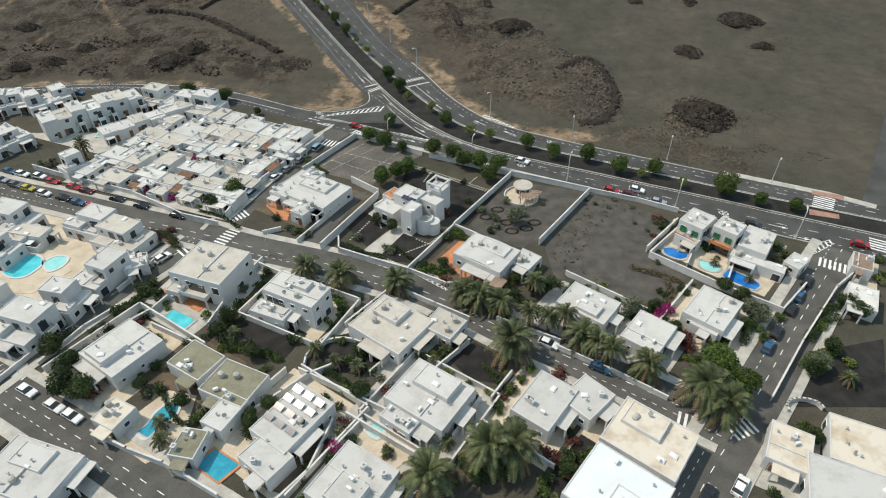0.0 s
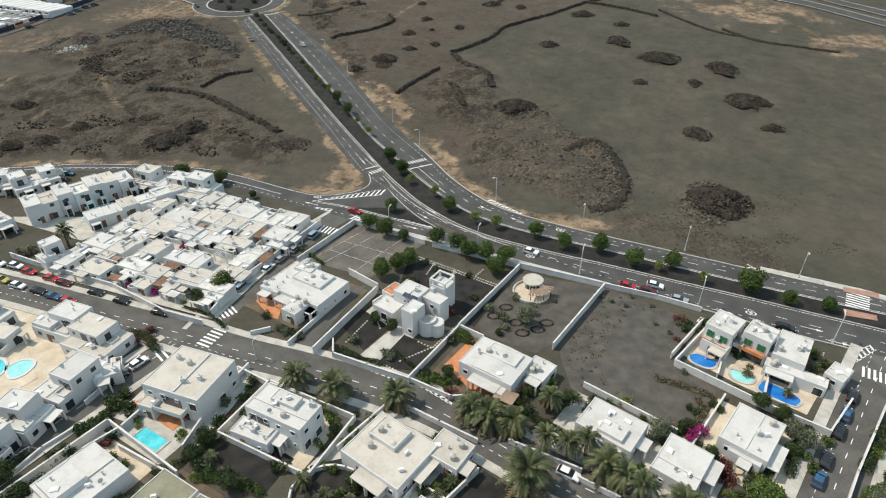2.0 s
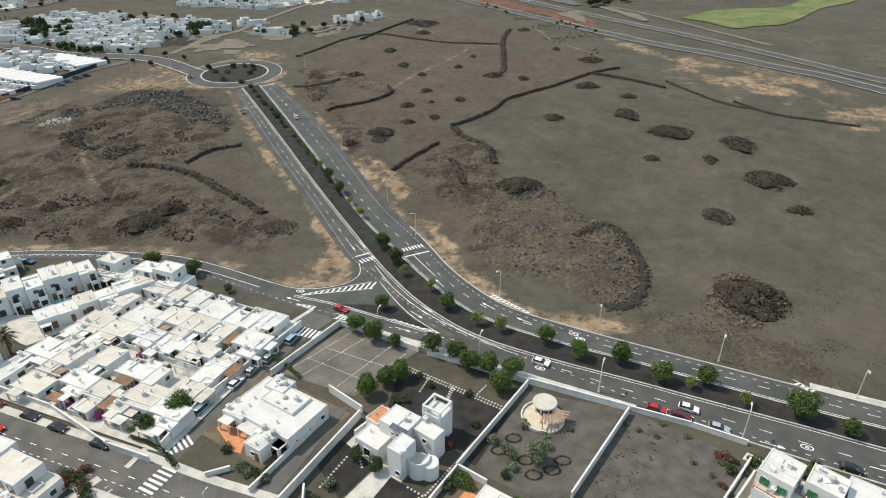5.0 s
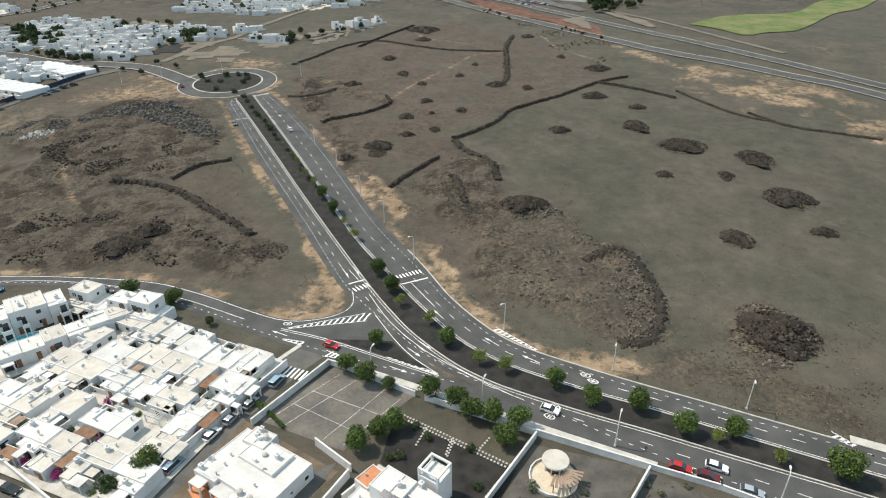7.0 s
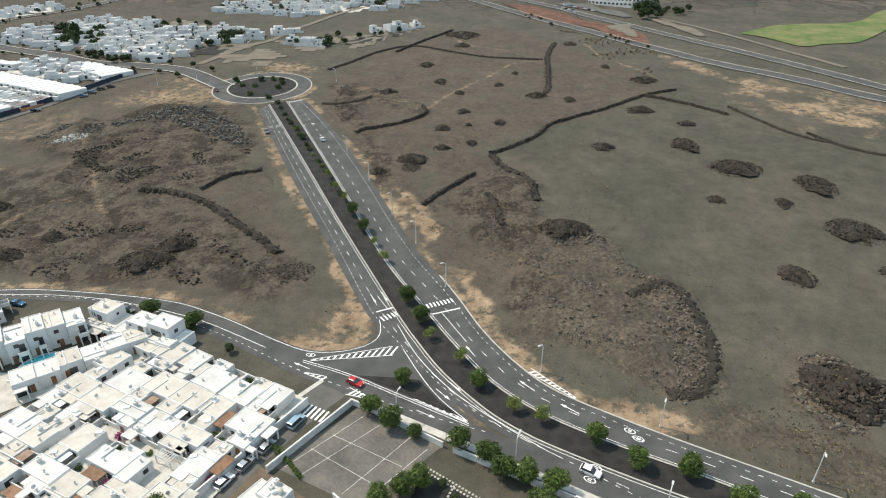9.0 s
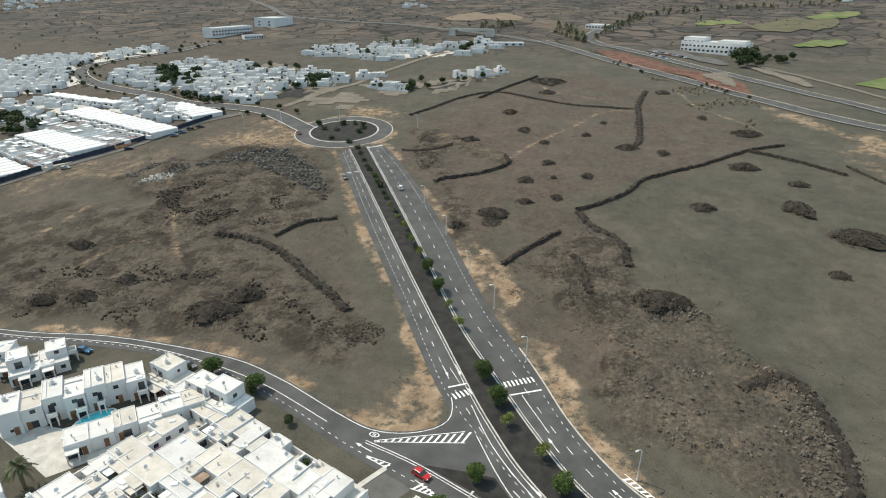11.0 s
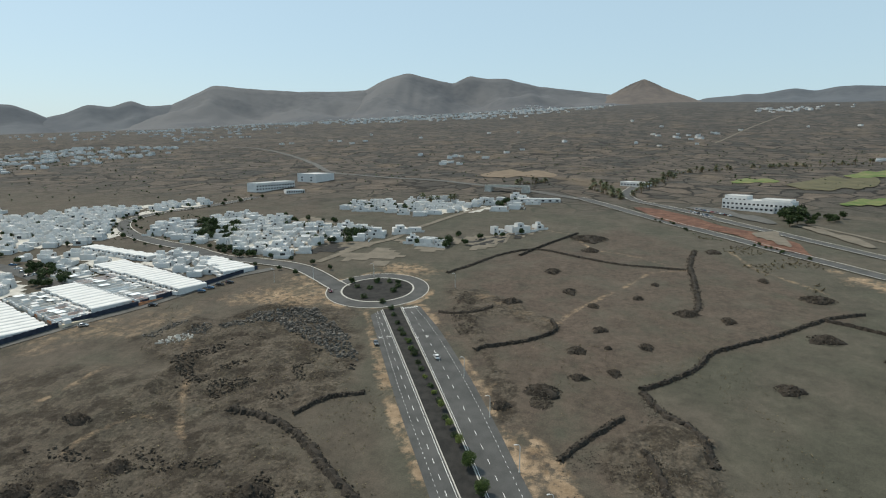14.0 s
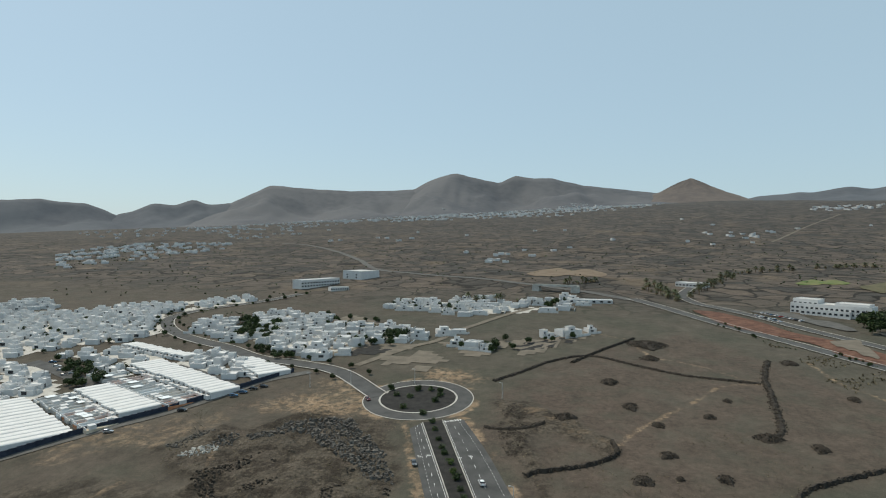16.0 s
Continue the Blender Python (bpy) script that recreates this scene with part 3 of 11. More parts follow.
def ground_material():
    m = bpy.data.materials.new("volcanic_ground")
    m.use_nodes = True
    n, l = m.node_tree.nodes, m.node_tree.links
    bsdf = n["Principled BSDF"]
    bsdf.inputs["Roughness"].default_value, bsdf.inputs["Specular IOR Level"].default_value = 0.95, 0.15
    pos = n.new("ShaderNodeNewGeometry").outputs["Position"]
    soil = n.new("ShaderNodeVertexColor")
    soil.layer_name = "soil"
    split = n.new("ShaderNodeSeparateColor")
    l.new(soil.outputs["Color"], split.inputs[0])

    def tex(scale, detail=6, rough=0.55):
        t = n.new("ShaderNodeTexNoise")
        t.inputs["Scale"].default_value, t.inputs["Detail"].default_value, t.inputs["Roughness"].default_value = scale, detail, rough
        l.new(pos, t.inputs["Vector"])
        return t.outputs["Fac"]

    def ramp(fac, lo, hi, a=(0, 0, 0), b=(1, 1, 1)):
        r = n.new("ShaderNodeValToRGB")
        r.color_ramp.elements[0].position, r.color_ramp.elements[1].position = lo, hi
        r.color_ramp.elements[0].color, r.color_ramp.elements[1].color = (*a, 1), (*b, 1)
        l.new(fac, r.inputs[0])
        return r.outputs[0]

    def mix(fac, a, b):
        x = n.new("ShaderNodeMix")
        x.data_type = "RGBA"
        l.new(fac, x.inputs[0])
        l.new(a, x.inputs[6])
        l.new(b, x.inputs[7])
        return x.outputs[2]

    def mul(a, b):
        x = n.new("ShaderNodeMath")
        x.operation = "MULTIPLY"
        for s, v in zip(x.inputs, (a, b)):
            if isinstance(v, float):
                s.default_value = v
            else:
                l.new(v, s)
        return x.outputs[0]

    grit, mid, big = tex(3.2, 5, 0.7), tex(0.22, 8, 0.62), tex(0.028, 5)
    base = mix(ramp(big, 0.38, 0.62), ramp(mid, 0.35, 0.68, (0.0605, 0.0595, 0.0465), (0.074, 0.072, 0.0565)),
               ramp(mid, 0.35, 0.68, (0.074, 0.067, 0.054), (0.094, 0.083, 0.068)))
    base = mix(mul(soil.outputs["Alpha"], ramp(tex(0.06, 6, 0.6), 0.30, 0.55)), base, ramp(tex(0.4, 8, 0.7), 0.33, 0.68, (0.058, 0.046, 0.038), (0.108, 0.085, 0.069)))
    clods = n.new("ShaderNodeTexVoronoi")
    clods.inputs["Scale"].default_value, clods.inputs["Randomness"].default_value = 0.9, 1.0
    l.new(pos, clods.inputs["Vector"])
    rocky = mix(ramp(tex(0.16, 8, 0.66), 0.44, 0.60), ramp(tex(0.7, 9, 0.72), 0.36, 0.66, (0.045, 0.039, 0.032), (0.140, 0.118, 0.093)),
                ramp(clods.outputs["Distance"], 0.05, 0.75, (0.165, 0.138, 0.107), (0.078, 0.067, 0.054)))
    base = mix(ramp(mul(split.outputs[1], ramp(tex(0.09, 9, 0.7), 0.36, 0.56, (0.22, 0.22, 0.22))), 0.05, 0.62, (0, 0, 0), (0.9, 0.9, 0.9)), base, rocky)
    scab = n.new("ShaderNodeMix")
    scab.data_type, scab.blend_type = "RGBA", "MULTIPLY"
    l.new(mul(mul(ramp(split.outputs[1], 0.02, 0.5), ramp(soil.outputs["Alpha"], 0.15, 0.5, (0.3, 0.3, 0.3))), ramp(tex(0.11, 10, 0.74), 0.47, 0.55)), scab.inputs[0])
    l.new(base, scab.inputs[6])
    scab.inputs[7].default_value = (0.50, 0.49, 0.48, 1)
    base = scab.outputs[2]
    crumb = mul(split.outputs[0], ramp(tex(0.28, 11, 0.76), 0.40, 0.58, (0.12, 0.12, 0.12), (1, 1, 1)))
    base = mix(ramp(crumb, 0.10, 0.42), base, ramp(mid, 0.3, 0.7, (0.150, 0.105, 0.068), (0.33, 0.245, 0.170)))
    # far off: dark enclosures, thin dark walls between them, dry tufts
    warp = n.new("ShaderNodeTexVoronoi")
    warp.feature = "DISTANCE_TO_EDGE"
    warp.inputs["Scale"].default_value = 0.034
    bend = n.new("ShaderNodeVectorMath")
    bend.operation = "MULTIPLY_ADD"
    wob = n.new("ShaderNodeTexNoise")
    wob.inputs["Scale"].default_value = 0.013
    l.new(pos, wob.inputs["Vector"])
    l.new(wob.outputs["Color"], bend.inputs[0])
    bend.inputs[1].default_value = (90, 90, 0)
    l.new(pos, bend.inputs[2])
    l.new(bend.outputs[0], warp.inputs["Vector"])
    wall = ramp(warp.outputs["Distance"], 0.035, 0.06, (1, 1, 1), (0, 0, 0))
    cells = n.new("ShaderNodeTexVoronoi")
    cells.inputs["Scale"].default_value = 0.034
    l.new(bend.outputs[0], cells.inputs["Vector"])
    field = mix(ramp(cells.outputs["Color"], 0.15, 0.85), ramp(tex(0.05, 6), 0.35, 0.7, (0.038, 0.037, 0.035), (0.060, 0.057, 0.052)),
                ramp(tex(0.05, 6), 0.3, 0.7, (0.072, 0.060, 0.050), (0.138, 0.112, 0.091)))
    field = mix(wall, field, ramp(mid, 0.3, 0.7, (0.014, 0.013, 0.011), (0.030, 0.027, 0.022)))
    field = mix(mul(ramp(tex(0.012, 4), 0.58, 0.70), 0.6), field, ramp(mid, 0.3, 0.7, (0.12, 0.092, 0.066), (0.16, 0.125, 0.090)))
    tufts = n.new("ShaderNodeTexVoronoi")
    tufts.inputs["Scale"].default_value = 0.11
    l.new(pos, tufts.inputs["Vector"])
    field = mix(mul(ramp(tufts.outputs["Distance"], 0.15, 0.20, (1, 1, 1), (0, 0, 0)), ramp(tex(0.01, 3), 0.45, 0.55)), field, ramp(mid, 0.3, 0.7, (0.016, 0.019, 0.011), (0.030, 0.032, 0.018)))
    base = mix(split.outputs[2], base, field)
    # haze painted into the colour: the plain turns paler and greyer with distance
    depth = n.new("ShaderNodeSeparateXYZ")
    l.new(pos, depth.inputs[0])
    haze_fade = n.new("ShaderNodeMapRange")
    haze_fade.inputs["From Min"].default_value, haze_fade.inputs["From Max"].default_value = 1300.0, 3400.0
    l.new(depth.outputs[1], haze_fade.inputs["Value"])
    base = mix(mul(haze_fade.outputs[0], 0.6), base, ramp(tex(0.02, 8, 0.7), 0.35, 0.65, (0.045, 0.046, 0.048), (0.100, 0.099, 0.098)))
    patchy = n.new("ShaderNodeMix")
    patchy.data_type, patchy.blend_type = "RGBA", "MULTIPLY"
    patchy.inputs[0].default_value = 1.0
    l.new(base, patchy.inputs[6])
    l.new(ramp(tex(0.075, 12, 0.82), 0.34, 0.64, (0.76, 0.76, 0.755), (1.27, 1.26, 1.23)), patchy.inputs[7])
    base = patchy.outputs[2]
    speck = ramp(grit, 0.30, 0.62, (0.60, 0.60, 0.60), (1.22, 1.2, 1.18))
    dust = n.new("ShaderNodeMix")
    dust.data_type, dust.blend_type = "RGBA", "MULTIPLY"
    dust.inputs[0].default_value = 0.8
    l.new(base, dust.inputs[6])
    l.new(speck, dust.inputs[7])
    l.new(dust.outputs[2], bsdf.inputs["Base Color"])
    b1 = n.new("ShaderNodeBump")
    b1.inputs["Strength"].default_value, b1.inputs["Distance"].default_value = 0.35, 0.5
    l.new(mid, b1.inputs["Height"])
    b2 = n.new("ShaderNodeBump")
    b2.inputs["Strength"].default_value, b2.inputs["Distance"].default_value = 0.5, 0.1
    l.new(grit, b2.inputs["Height"])
    l.new(b1.outputs[0], b2.inputs["Normal"])
    rocks = n.new("ShaderNodeTexVoronoi")
    rocks.inputs["Scale"].default_value, rocks.inputs["Randomness"].default_value = 0.55, 1.0
    l.new(pos, rocks.inputs["Vector"])
    crag = n.new("ShaderNodeMath")
    crag.operation = "ADD"
    l.new(mul(rocks.outputs["Distance"], -0.8), crag.inputs[0])
    l.new(tex(0.9, 8, 0.7), crag.inputs[1])
    b3 = n.new("ShaderNodeBump")
    b3.inputs["Distance"].default_value = 1.1
    l.new(mul(ramp(split.outputs[1], 0.1, 0.6), 0.75), b3.inputs["Strength"])
    l.new(crag.outputs[0], b3.inputs["Height"])
    l.new(b2.outputs[0], b3.inputs["Normal"])
    l.new(b3.outputs[0], bsdf.inputs["Normal"])
    return m


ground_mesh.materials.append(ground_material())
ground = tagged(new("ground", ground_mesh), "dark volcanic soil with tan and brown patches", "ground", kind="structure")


def over(x, y):
    """Height of the real ground sheet, bumps included."""
    i, j = int(np.clip(np.searchsorted(gx, x) - 1, 0, len(gx) - 2)), int(np.clip(np.searchsorted(gy, y) - 1, 0, len(gy) - 2))
    u, v = (x - gx[i]) / (gx[i + 1] - gx[i]), (y - gy[j]) / (gy[j + 1] - gy[j])
    return float((PZ[j, i] * (1 - u) + PZ[j, i + 1] * u) * (1 - v) + (PZ[j + 1, i] * (1 - u) + PZ[j + 1, i + 1] * u) * v)


# ---------------------------------------------------------------- roads
def road(name, left, right, mat, label, lift=0.06, kind="structure", across=3):
    return solid(name, ribbon(MB(), left, right, lift, 0.0, across), mat, label, "road", kind)


road("road", LO, LI, ASPHALT, "dark asphalt carriageway with white lane lines")
road("road", MI, RO, ASPHALT, "dark asphalt carriageway with white lane lines")
road("road", SIDE_A, SIDE_B, ASPHALT, "curving asphalt side road along the white houses", 0.05)
solid("median", ribbon(MB(), LI, MI, 0.16, 0.14, 3), LAPILLI, "raised median strip of dark lapilli", "median", "structure")
for line, side in ((LI, 1), (MI, -1)):
    solid("kerb", ribbon(MB(), beside(line, -0.0), beside(line, -0.35 * side), 0.2, 0.18), KERB, "pale concrete kerb of the median", "kerb", "structure")


for line, side in (([q for q in LO if 44 < q[0] < 92], 1), ([q for q in RO if q[0] < 82 and q[1] < 222], -1)):
    solid("kerb", ribbon(MB(), beside(line, 0.05 * side), beside(line, 0.4 * side), 0.17, 0.16), KERB, "pale concrete kerb of the main road", "kerb", "structure")


def town_road(line, width, label, lift, walk_l=1.8, walk_r=1.8):
    road("road", beside(line, -width / 2), beside(line, width / 2), ASPHALT_OLD, label, lift)
    for off, w in ((-width / 2, -walk_l), (width / 2, walk_r)):
        if w:
            solid("pavement", ribbon(MB(), beside(line, off), beside(line, off + w), 0.17 + lift / 4, 0.16), CONCRETE, "pale concrete pavement with kerb", "pavement", "structure")


road("road", [(-20, 171.5), (-6.7, 165.5), (4, 161.3), (24.2, 148.4), (42, 137.2)], [(-21, 166.6), (-6.9, 159.9), (8.9, 152.4), (21.1, 146.4), (42, 136.4)], ASPHALT, "asphalt slip lane joining the main road", 0.055)
solid("pavement", ribbon(MB(), [(-21, 166.6), (-6.9, 159.9), (8.9, 152.4), (21.1, 146.4), (42, 136.4)], [(-21.6, 165.0), (-7.6, 158.2), (8.1, 150.7), (20.3, 145.0), (41.4, 135.0)], 0.17, 0.16), CONCRETE, "pale concrete pavement with kerb", "pavement", "structure")

solid("pavement", ribbon(MB(), [(82.4, 141.6), (95.7, 135.2), (106.2, 130.2), (112.4, 125.6)], [(83.4, 143.6), (96.8, 137.2), (107.3, 132.2), (113.8, 127.4)], 0.18, 0.16), CONCRETE, "pale concrete pavement with kerb", "pavement", "structure")
road("road", [(110.5, 128.7), (115.0, 134.8), (121.8, 144.1), (133.7, 160.7), (160.0, 200.0), (195.0, 250.0)], [(119.5, 124.0), (123.5, 130.0), (130.5, 139.5), (142.0, 155.5), (168.5, 195.0), (203.5, 245.0)], ASPHALT, "asphalt side road climbing past the field", 0.055)

town_road(S1, 8.4, "worn asphalt street between white villas", 0.055)
town_road(S2, 7.0, "worn asphalt street between white houses", 0.05)
town_road(SB, 8.0, "worn asphalt street with parked cars", 0.045, 1.8, 2.2)
town_road(S3, 7.4, "worn asphalt street with parked cars", 0.04, 1.2, 0)
town_road(SR, 9.0, "straight asphalt street with parked cars", 0.035, 1.6, 2.2)


def disc(r0, r1, lift, n=72, cx=RB[0], cy=RB[1]):
    mb, base = MB(), land(cx, cy)
    ring = [(math.cos(6.28319 * k / n), math.sin(6.28319 * k / n)) for k in range(n)]
    if r0 <= 0:
        return mb.add([(cx + r1 * c, cy + r1 * s, land(cx, cy + r1 * s) + lift) for c, s in ring], [tuple(range(n))])
    v = [(cx + r * c, cy + r * s, land(cx, cy + r * s) + lift) for r in (r0, (r0 + r1) / 2, r1) for c, s in ring]
    return mb.add(v, [(k * n + i, (k + 1) * n + i, (k + 1) * n + (i + 1) % n, k * n + (i + 1) % n) for k in (0, 1) for i in range(n)])


solid("road", disc(RB_IN - 1, RB_OUT, 0.12), ASPHALT, "asphalt ring of the roundabout", "road", "structure")
solid("roundabout_island", disc(0.0, RB_IN, 0.30), LAPILLI, "round island of dark lapilli", "traffic island", "structure")
solid("kerb", disc(RB_IN - 0.35, RB_IN + 0.55, 0.34), KERB, "pale kerb ring round the island", "kerb", "structure")
solid("kerb", disc(RB_OUT - 0.1, RB_OUT + 0.4, 0.2), KERB, "pale kerb round the roundabout", "kerb", "structure")

# far roads
FAR_ROADS = (
    ("road", [(-138.4, 383.4), (-175.4, 412.0), (-205.6, 420.5), (-234.6, 423.5), (-271.0, 439.0), (-308.7, 452.0), (-340.1, 468.1), (-369.9, 493.0), (-386.2, 518.4), (-385.5, 554.4), (-374.2, 578.0), (-357.3, 614.8), (-350.1, 653.4)], 9.0, ASPHALT, "grey asphalt road past the bungalows"),
    ("road", [(-191.0, 408.5), (-206.6, 388.9), (-212.9, 369.3), (-223.0, 342.1), (-238.0, 315.9), (-252.2, 289.8), (-263.2, 268.7)], 6.0, ASPHALT_OLD, "narrow road along the white bungalow wall"),
    ("dirt_track", [(-171.9, 425.8), (-164.7, 449.5), (-155.7, 473.8), (-146.8, 492.8), (-140.0, 536.9), (-125.8, 586.5), (-108.4, 631.4)], 5.0, TRACK, "pale dusty track up to the villas"),
    ("road", [(420.0, 120.0), (330.0, 242.0), (236.0, 374.6), (195.8, 432.0), (148.0, 503.0), (112.0, 560.0), (86.5, 601.0), (66.0, 636.5), (44.8, 668.5), (25.8, 693.2), (17.7, 735.8), (29.3, 793.7)], 8.0, ASPHALT, "curving access road of the hotel"),
    ("road", [(410.0, 100.0), (320.0, 224.0), (226.0, 358.0), (198.6, 389.7), (164.6, 424.7), (134.0, 453.4), (102.0, 498.0), (70.0, 549.0), (36.0, 598.0), (2.0, 656.0), (-28.5, 703.0)], 9.0, ASPHALT, "grey dual road across the slope"),
    ("road", [(-28.5, 697.2), (-70.0, 736.4), (-123.8, 772.2), (-201.5, 817.0), (-267.0, 836.4), (-343.1, 867.2), (-398.4, 922.3), (-492.7, 1065.9), (-627.5, 1233.7), (-762.8, 1349.8), (-864.8, 1391.6)], 10.0, ASPHALT_OLD, "pale road winding over the plain"),
    ("road", [(-367.1, 382.1), (-342.2, 376.4), (-292.0, 358.1), (-274.6, 349.2)], 9.0, ASPHALT, "short asphalt street with parked cars"),
    ("road", [(-249.1, 315.2), (-273.0, 325.0), (-300.2, 336.1)], 3.5, ASPHALT, "dark alley between bungalow rows"),
    ("road", [(-234.0, 348.3), (-259.3, 356.9), (-286.9, 365.6)], 3.5, ASPHALT, "dark alley between bungalow rows"),
    ("road", [(-211.6, 376.6), (-240.9, 388.9), (-273.4, 399.7)], 3.5, ASPHALT, "dark alley between bungalow rows"),
    ("dirt_track", [(-203.1, 1442.7), (-119.7, 1677.5), (-14.6, 1943.5), (126.6, 2161.3), (193.6, 2328.4)], 4.0, TRACK, "pale farm track over the plain"),
    ("dirt_track", [(228.9, 1478.1), (382.4, 1879.8), (575.8, 2301.6)], 5.0, TRACK, "pale farm track over the plain"),
    ("dirt_track", [(139.4, 600.5), (171.6, 541.2), (195.7, 483.1), (214.0, 442.5)], 4.5, TRACK, "pale sandy track beside the upper road"),
)
FAR_LINES = [spline(r[1], 3.0) for r in FAR_ROADS[:7]]
for fname, pts, wide, mat, lab in FAR_ROADS:
    line = spline(pts, 3.0)
    mb, half = MB(), wide / 2
    a, b = beside(line, -half), beside(line, half)
    v = [(x, y, over(x, y) + 0.25 + 0.0004 * max(0, y - 300)) for c in (a, b) for x, y in c]
    mb.add(v, [(i, len(a) + i, len(a) + i + 1, i + 1) for i in range(len(a) - 1)])
    solid(fname, mb, mat, lab, "road" if fname == "road" else "path", "structure")
for line, wide in ((spline(FAR_ROADS[3][1], 3.0), 8.4), (spline(FAR_ROADS[4][1], 3.0), 9.4), (spline(FAR_ROADS[0][1], 3.0), 9.4)):
    for s in (-1, 1):
        q = beside(line, s * wide / 2)
        c = beside(line, s * (wide / 2 + 0.7))
        v = [(x, y, over(x, y) + 0.55 + 0.0004 * max(0, y - 300)) for k in (q, c) for x, y in k]
        solid("kerb", MB().add(v, [(i, len(q) + i, len(q) + i + 1, i + 1) for i in range(len(q) - 1)]), KERB, "pale kerb along the far road", "kerb", "structure")

# ---------------------------------------------------------------- road paint
paint = MB()
for a, b, s in ((LO, LI, 1), (MI, RO, -1)):
    n = 400
    qa, qb = evenly(a, n), evenly(b, n)
    share = 0.5 + s * 0.10 * ease(qa[:, 1:], 195, 235)
    dashes(paint, qa + (qb - qa) * share, 2.4, 4.6, 0.13, 0.075)
solid("lane_lines", paint, PAINT, "broken white lane lines", "road marking", "structure")
paint = MB()
for line, off in ((LI, 0.55), (MI, -0.55)):
    ribbon(paint, beside(line, off - 0.06), beside(line, off + 0.06), 0.075)
solid("edge_lines", paint, PAINT, "solid white edge lines along the median", "road marking", "structure")
paint = MB()
for line, s in ((LO, -1), (RO, 1)):
    shy = 1.5 + 0.9 * ease(np.array(line)[:, 1:2], 195, 235)
    edge, inset = np.array(line), np.array(beside(line, s * 1.0))
    dashes(paint, edge + (inset - edge) * shy, 0.9, 1.5, 0.11, 0.075)
solid("edge_lines", paint, PAINT, "short broken white edge lines", "road marking", "structure")
paint = MB()
ribbon(paint, beside(SIDE_A, 0.5), beside(SIDE_A, 0.66), 0.068)
n = 300
qa, qb = evenly(SIDE_A, n), evenly(SIDE_B, n)
mid_line = (qa + (qb - qa) * 0.52)[:255]
ribbon(paint, beside(mid_line, -0.08), beside(mid_line, 0.08), 0.068)
dashes(paint, beside(SIDE_B, -1.6), 0.9, 1.5, 0.11, 0.068)
solid("edge_lines", paint, PAINT, "white lines of the side road", "road marking", "structure")
for line, w in ((S1, 8.4), (S2, 7.0), (SB, 8.0), (SR, 9.0)):
    paint = MB()
    dashes(paint, line, 1.6, 2.6, 0.14, 0.072)
    dashes(paint, beside(line, w / 2 - 2.1), 0.8, 1.1, 0.12, 0.072)
    solid("lane_lines", paint, PAINT, "worn broken white street lines", "road marking", "structure")


def zebra(x0, y0, x1, y1, length, lift=0.078):
    """A crossing: bars of paint laid side by side from one kerb to the other."""
    d = Vector((x1 - x0, y1 - y0))
    n, rot = max(3, int(d.length / 1.0)), math.degrees(math.atan2(d.y, d.x))
    root = thing("zebra_crossing", x0, y0, 0, rot, "white zebra crossing painted on the asphalt", "crossing", "zebra crossings", "structure")
    bar = MB().add([(0.0, -length / 2, 0), (0.5, -length / 2, 0), (0.5, length / 2, 0), (0.0, length / 2, 0)], [(0, 1, 2, 3)]).mesh("bar", PAINT)
    for k in range(n):
        fx, fy = x0 + d.x * (k + 0.2) / n, y0 + d.y * (k + 0.2) / n
        part("bar", bar, root, at=pose(d.length * (k + 0.2) / n, 0, land(fx, fy) + lift))


def hatch(x0, y0, x1, y1, width0, width1, n=7, lift=0.08):
    """Slanting bars inside a wedge of paint."""
    d = Vector((x1 - x0, y1 - y0))
    u = d.normalized()
    v = Vector((-u.y, u.x))
    mb = MB()
    for k in range(n):
        t = (k + 0.3) / n
        w = width0 + (width1 - width0) * t
        p = Vector((x0, y0)) + d * t
        q = [p, p + u * 0.55, p + u * (0.55 + w * 0.6) + v * w, p + u * w * 0.6 + v * w]
        mb.add([(a.x, a.y, land(a.x, a.y) + lift) for a in q], [(0, 1, 2, 3)])
    for w0, w1 in ((0, 0), (width0, width1)):
        a, b = Vector((x0, y0)) + v * w0, Vector((x1, y1)) + v * w1
        q = [a, b, b + v * 0.18, a + v * 0.18]
        mb.add([(c.x, c.y, land(c.x, c.y) + lift) for c in q], [(0, 1, 2, 3)])
    solid("hatching", mb, PAINT, "white hatched wedge painted on the road", "road marking", "structure")


zebra(-26.2, 200.0, -20.9, 203.9, 4.0)
zebra(-14.3, 206.8, -6.7, 210.5, 4.0)
zebra(-54.7, 113.7, -51.5, 120.6, 3.5)
zebra(-55.4, 123.0, -50.8, 127.0, 3.5)
zebra(-63.1, 109.9, -60.3, 112.7, 3.5)
zebra(-84.5, 75.9, -79.2, 73.9, 3.5)
zebra(87.3, 105.2, 92.5, 101.9, 3.5)
zebra(49.5, 59.6, 54.4, 61.5, 3.5)
zebra(-36.9, 164.2, -31.7, 162.0, 3.5)
zebra(102.9, 132.6, 98.5, 125.6, 5.0)
zebra(106.4, 112.8, 103.7, 108.1, 5.0)
zebra(41.2, 62.9, 44.2, 61.4, 3.0)
zebra(-99.5, 362.5, -91.9, 366.9, 3.0)
hatch(-40.2, 180.9, -20.2, 184.4, 0.4, 3.6, 13)
hatch(12.7, 180.6, 23.1, 171.7, 1.6, 0.5, 10)
hatch(79.0, 143.4, 82.2, 140.4, 1.8, 1.0, 4)
hatch(-22.7, 108.9, -10.9, 103.0, 0.5, 1.6, 9)
hatch(-8.4, 103.4, 0.7, 96.2, 1.4, 0.4, 9)
hatch(-13.5, 169.2, -1.2, 162.7, 1.3, 0.3, 8)
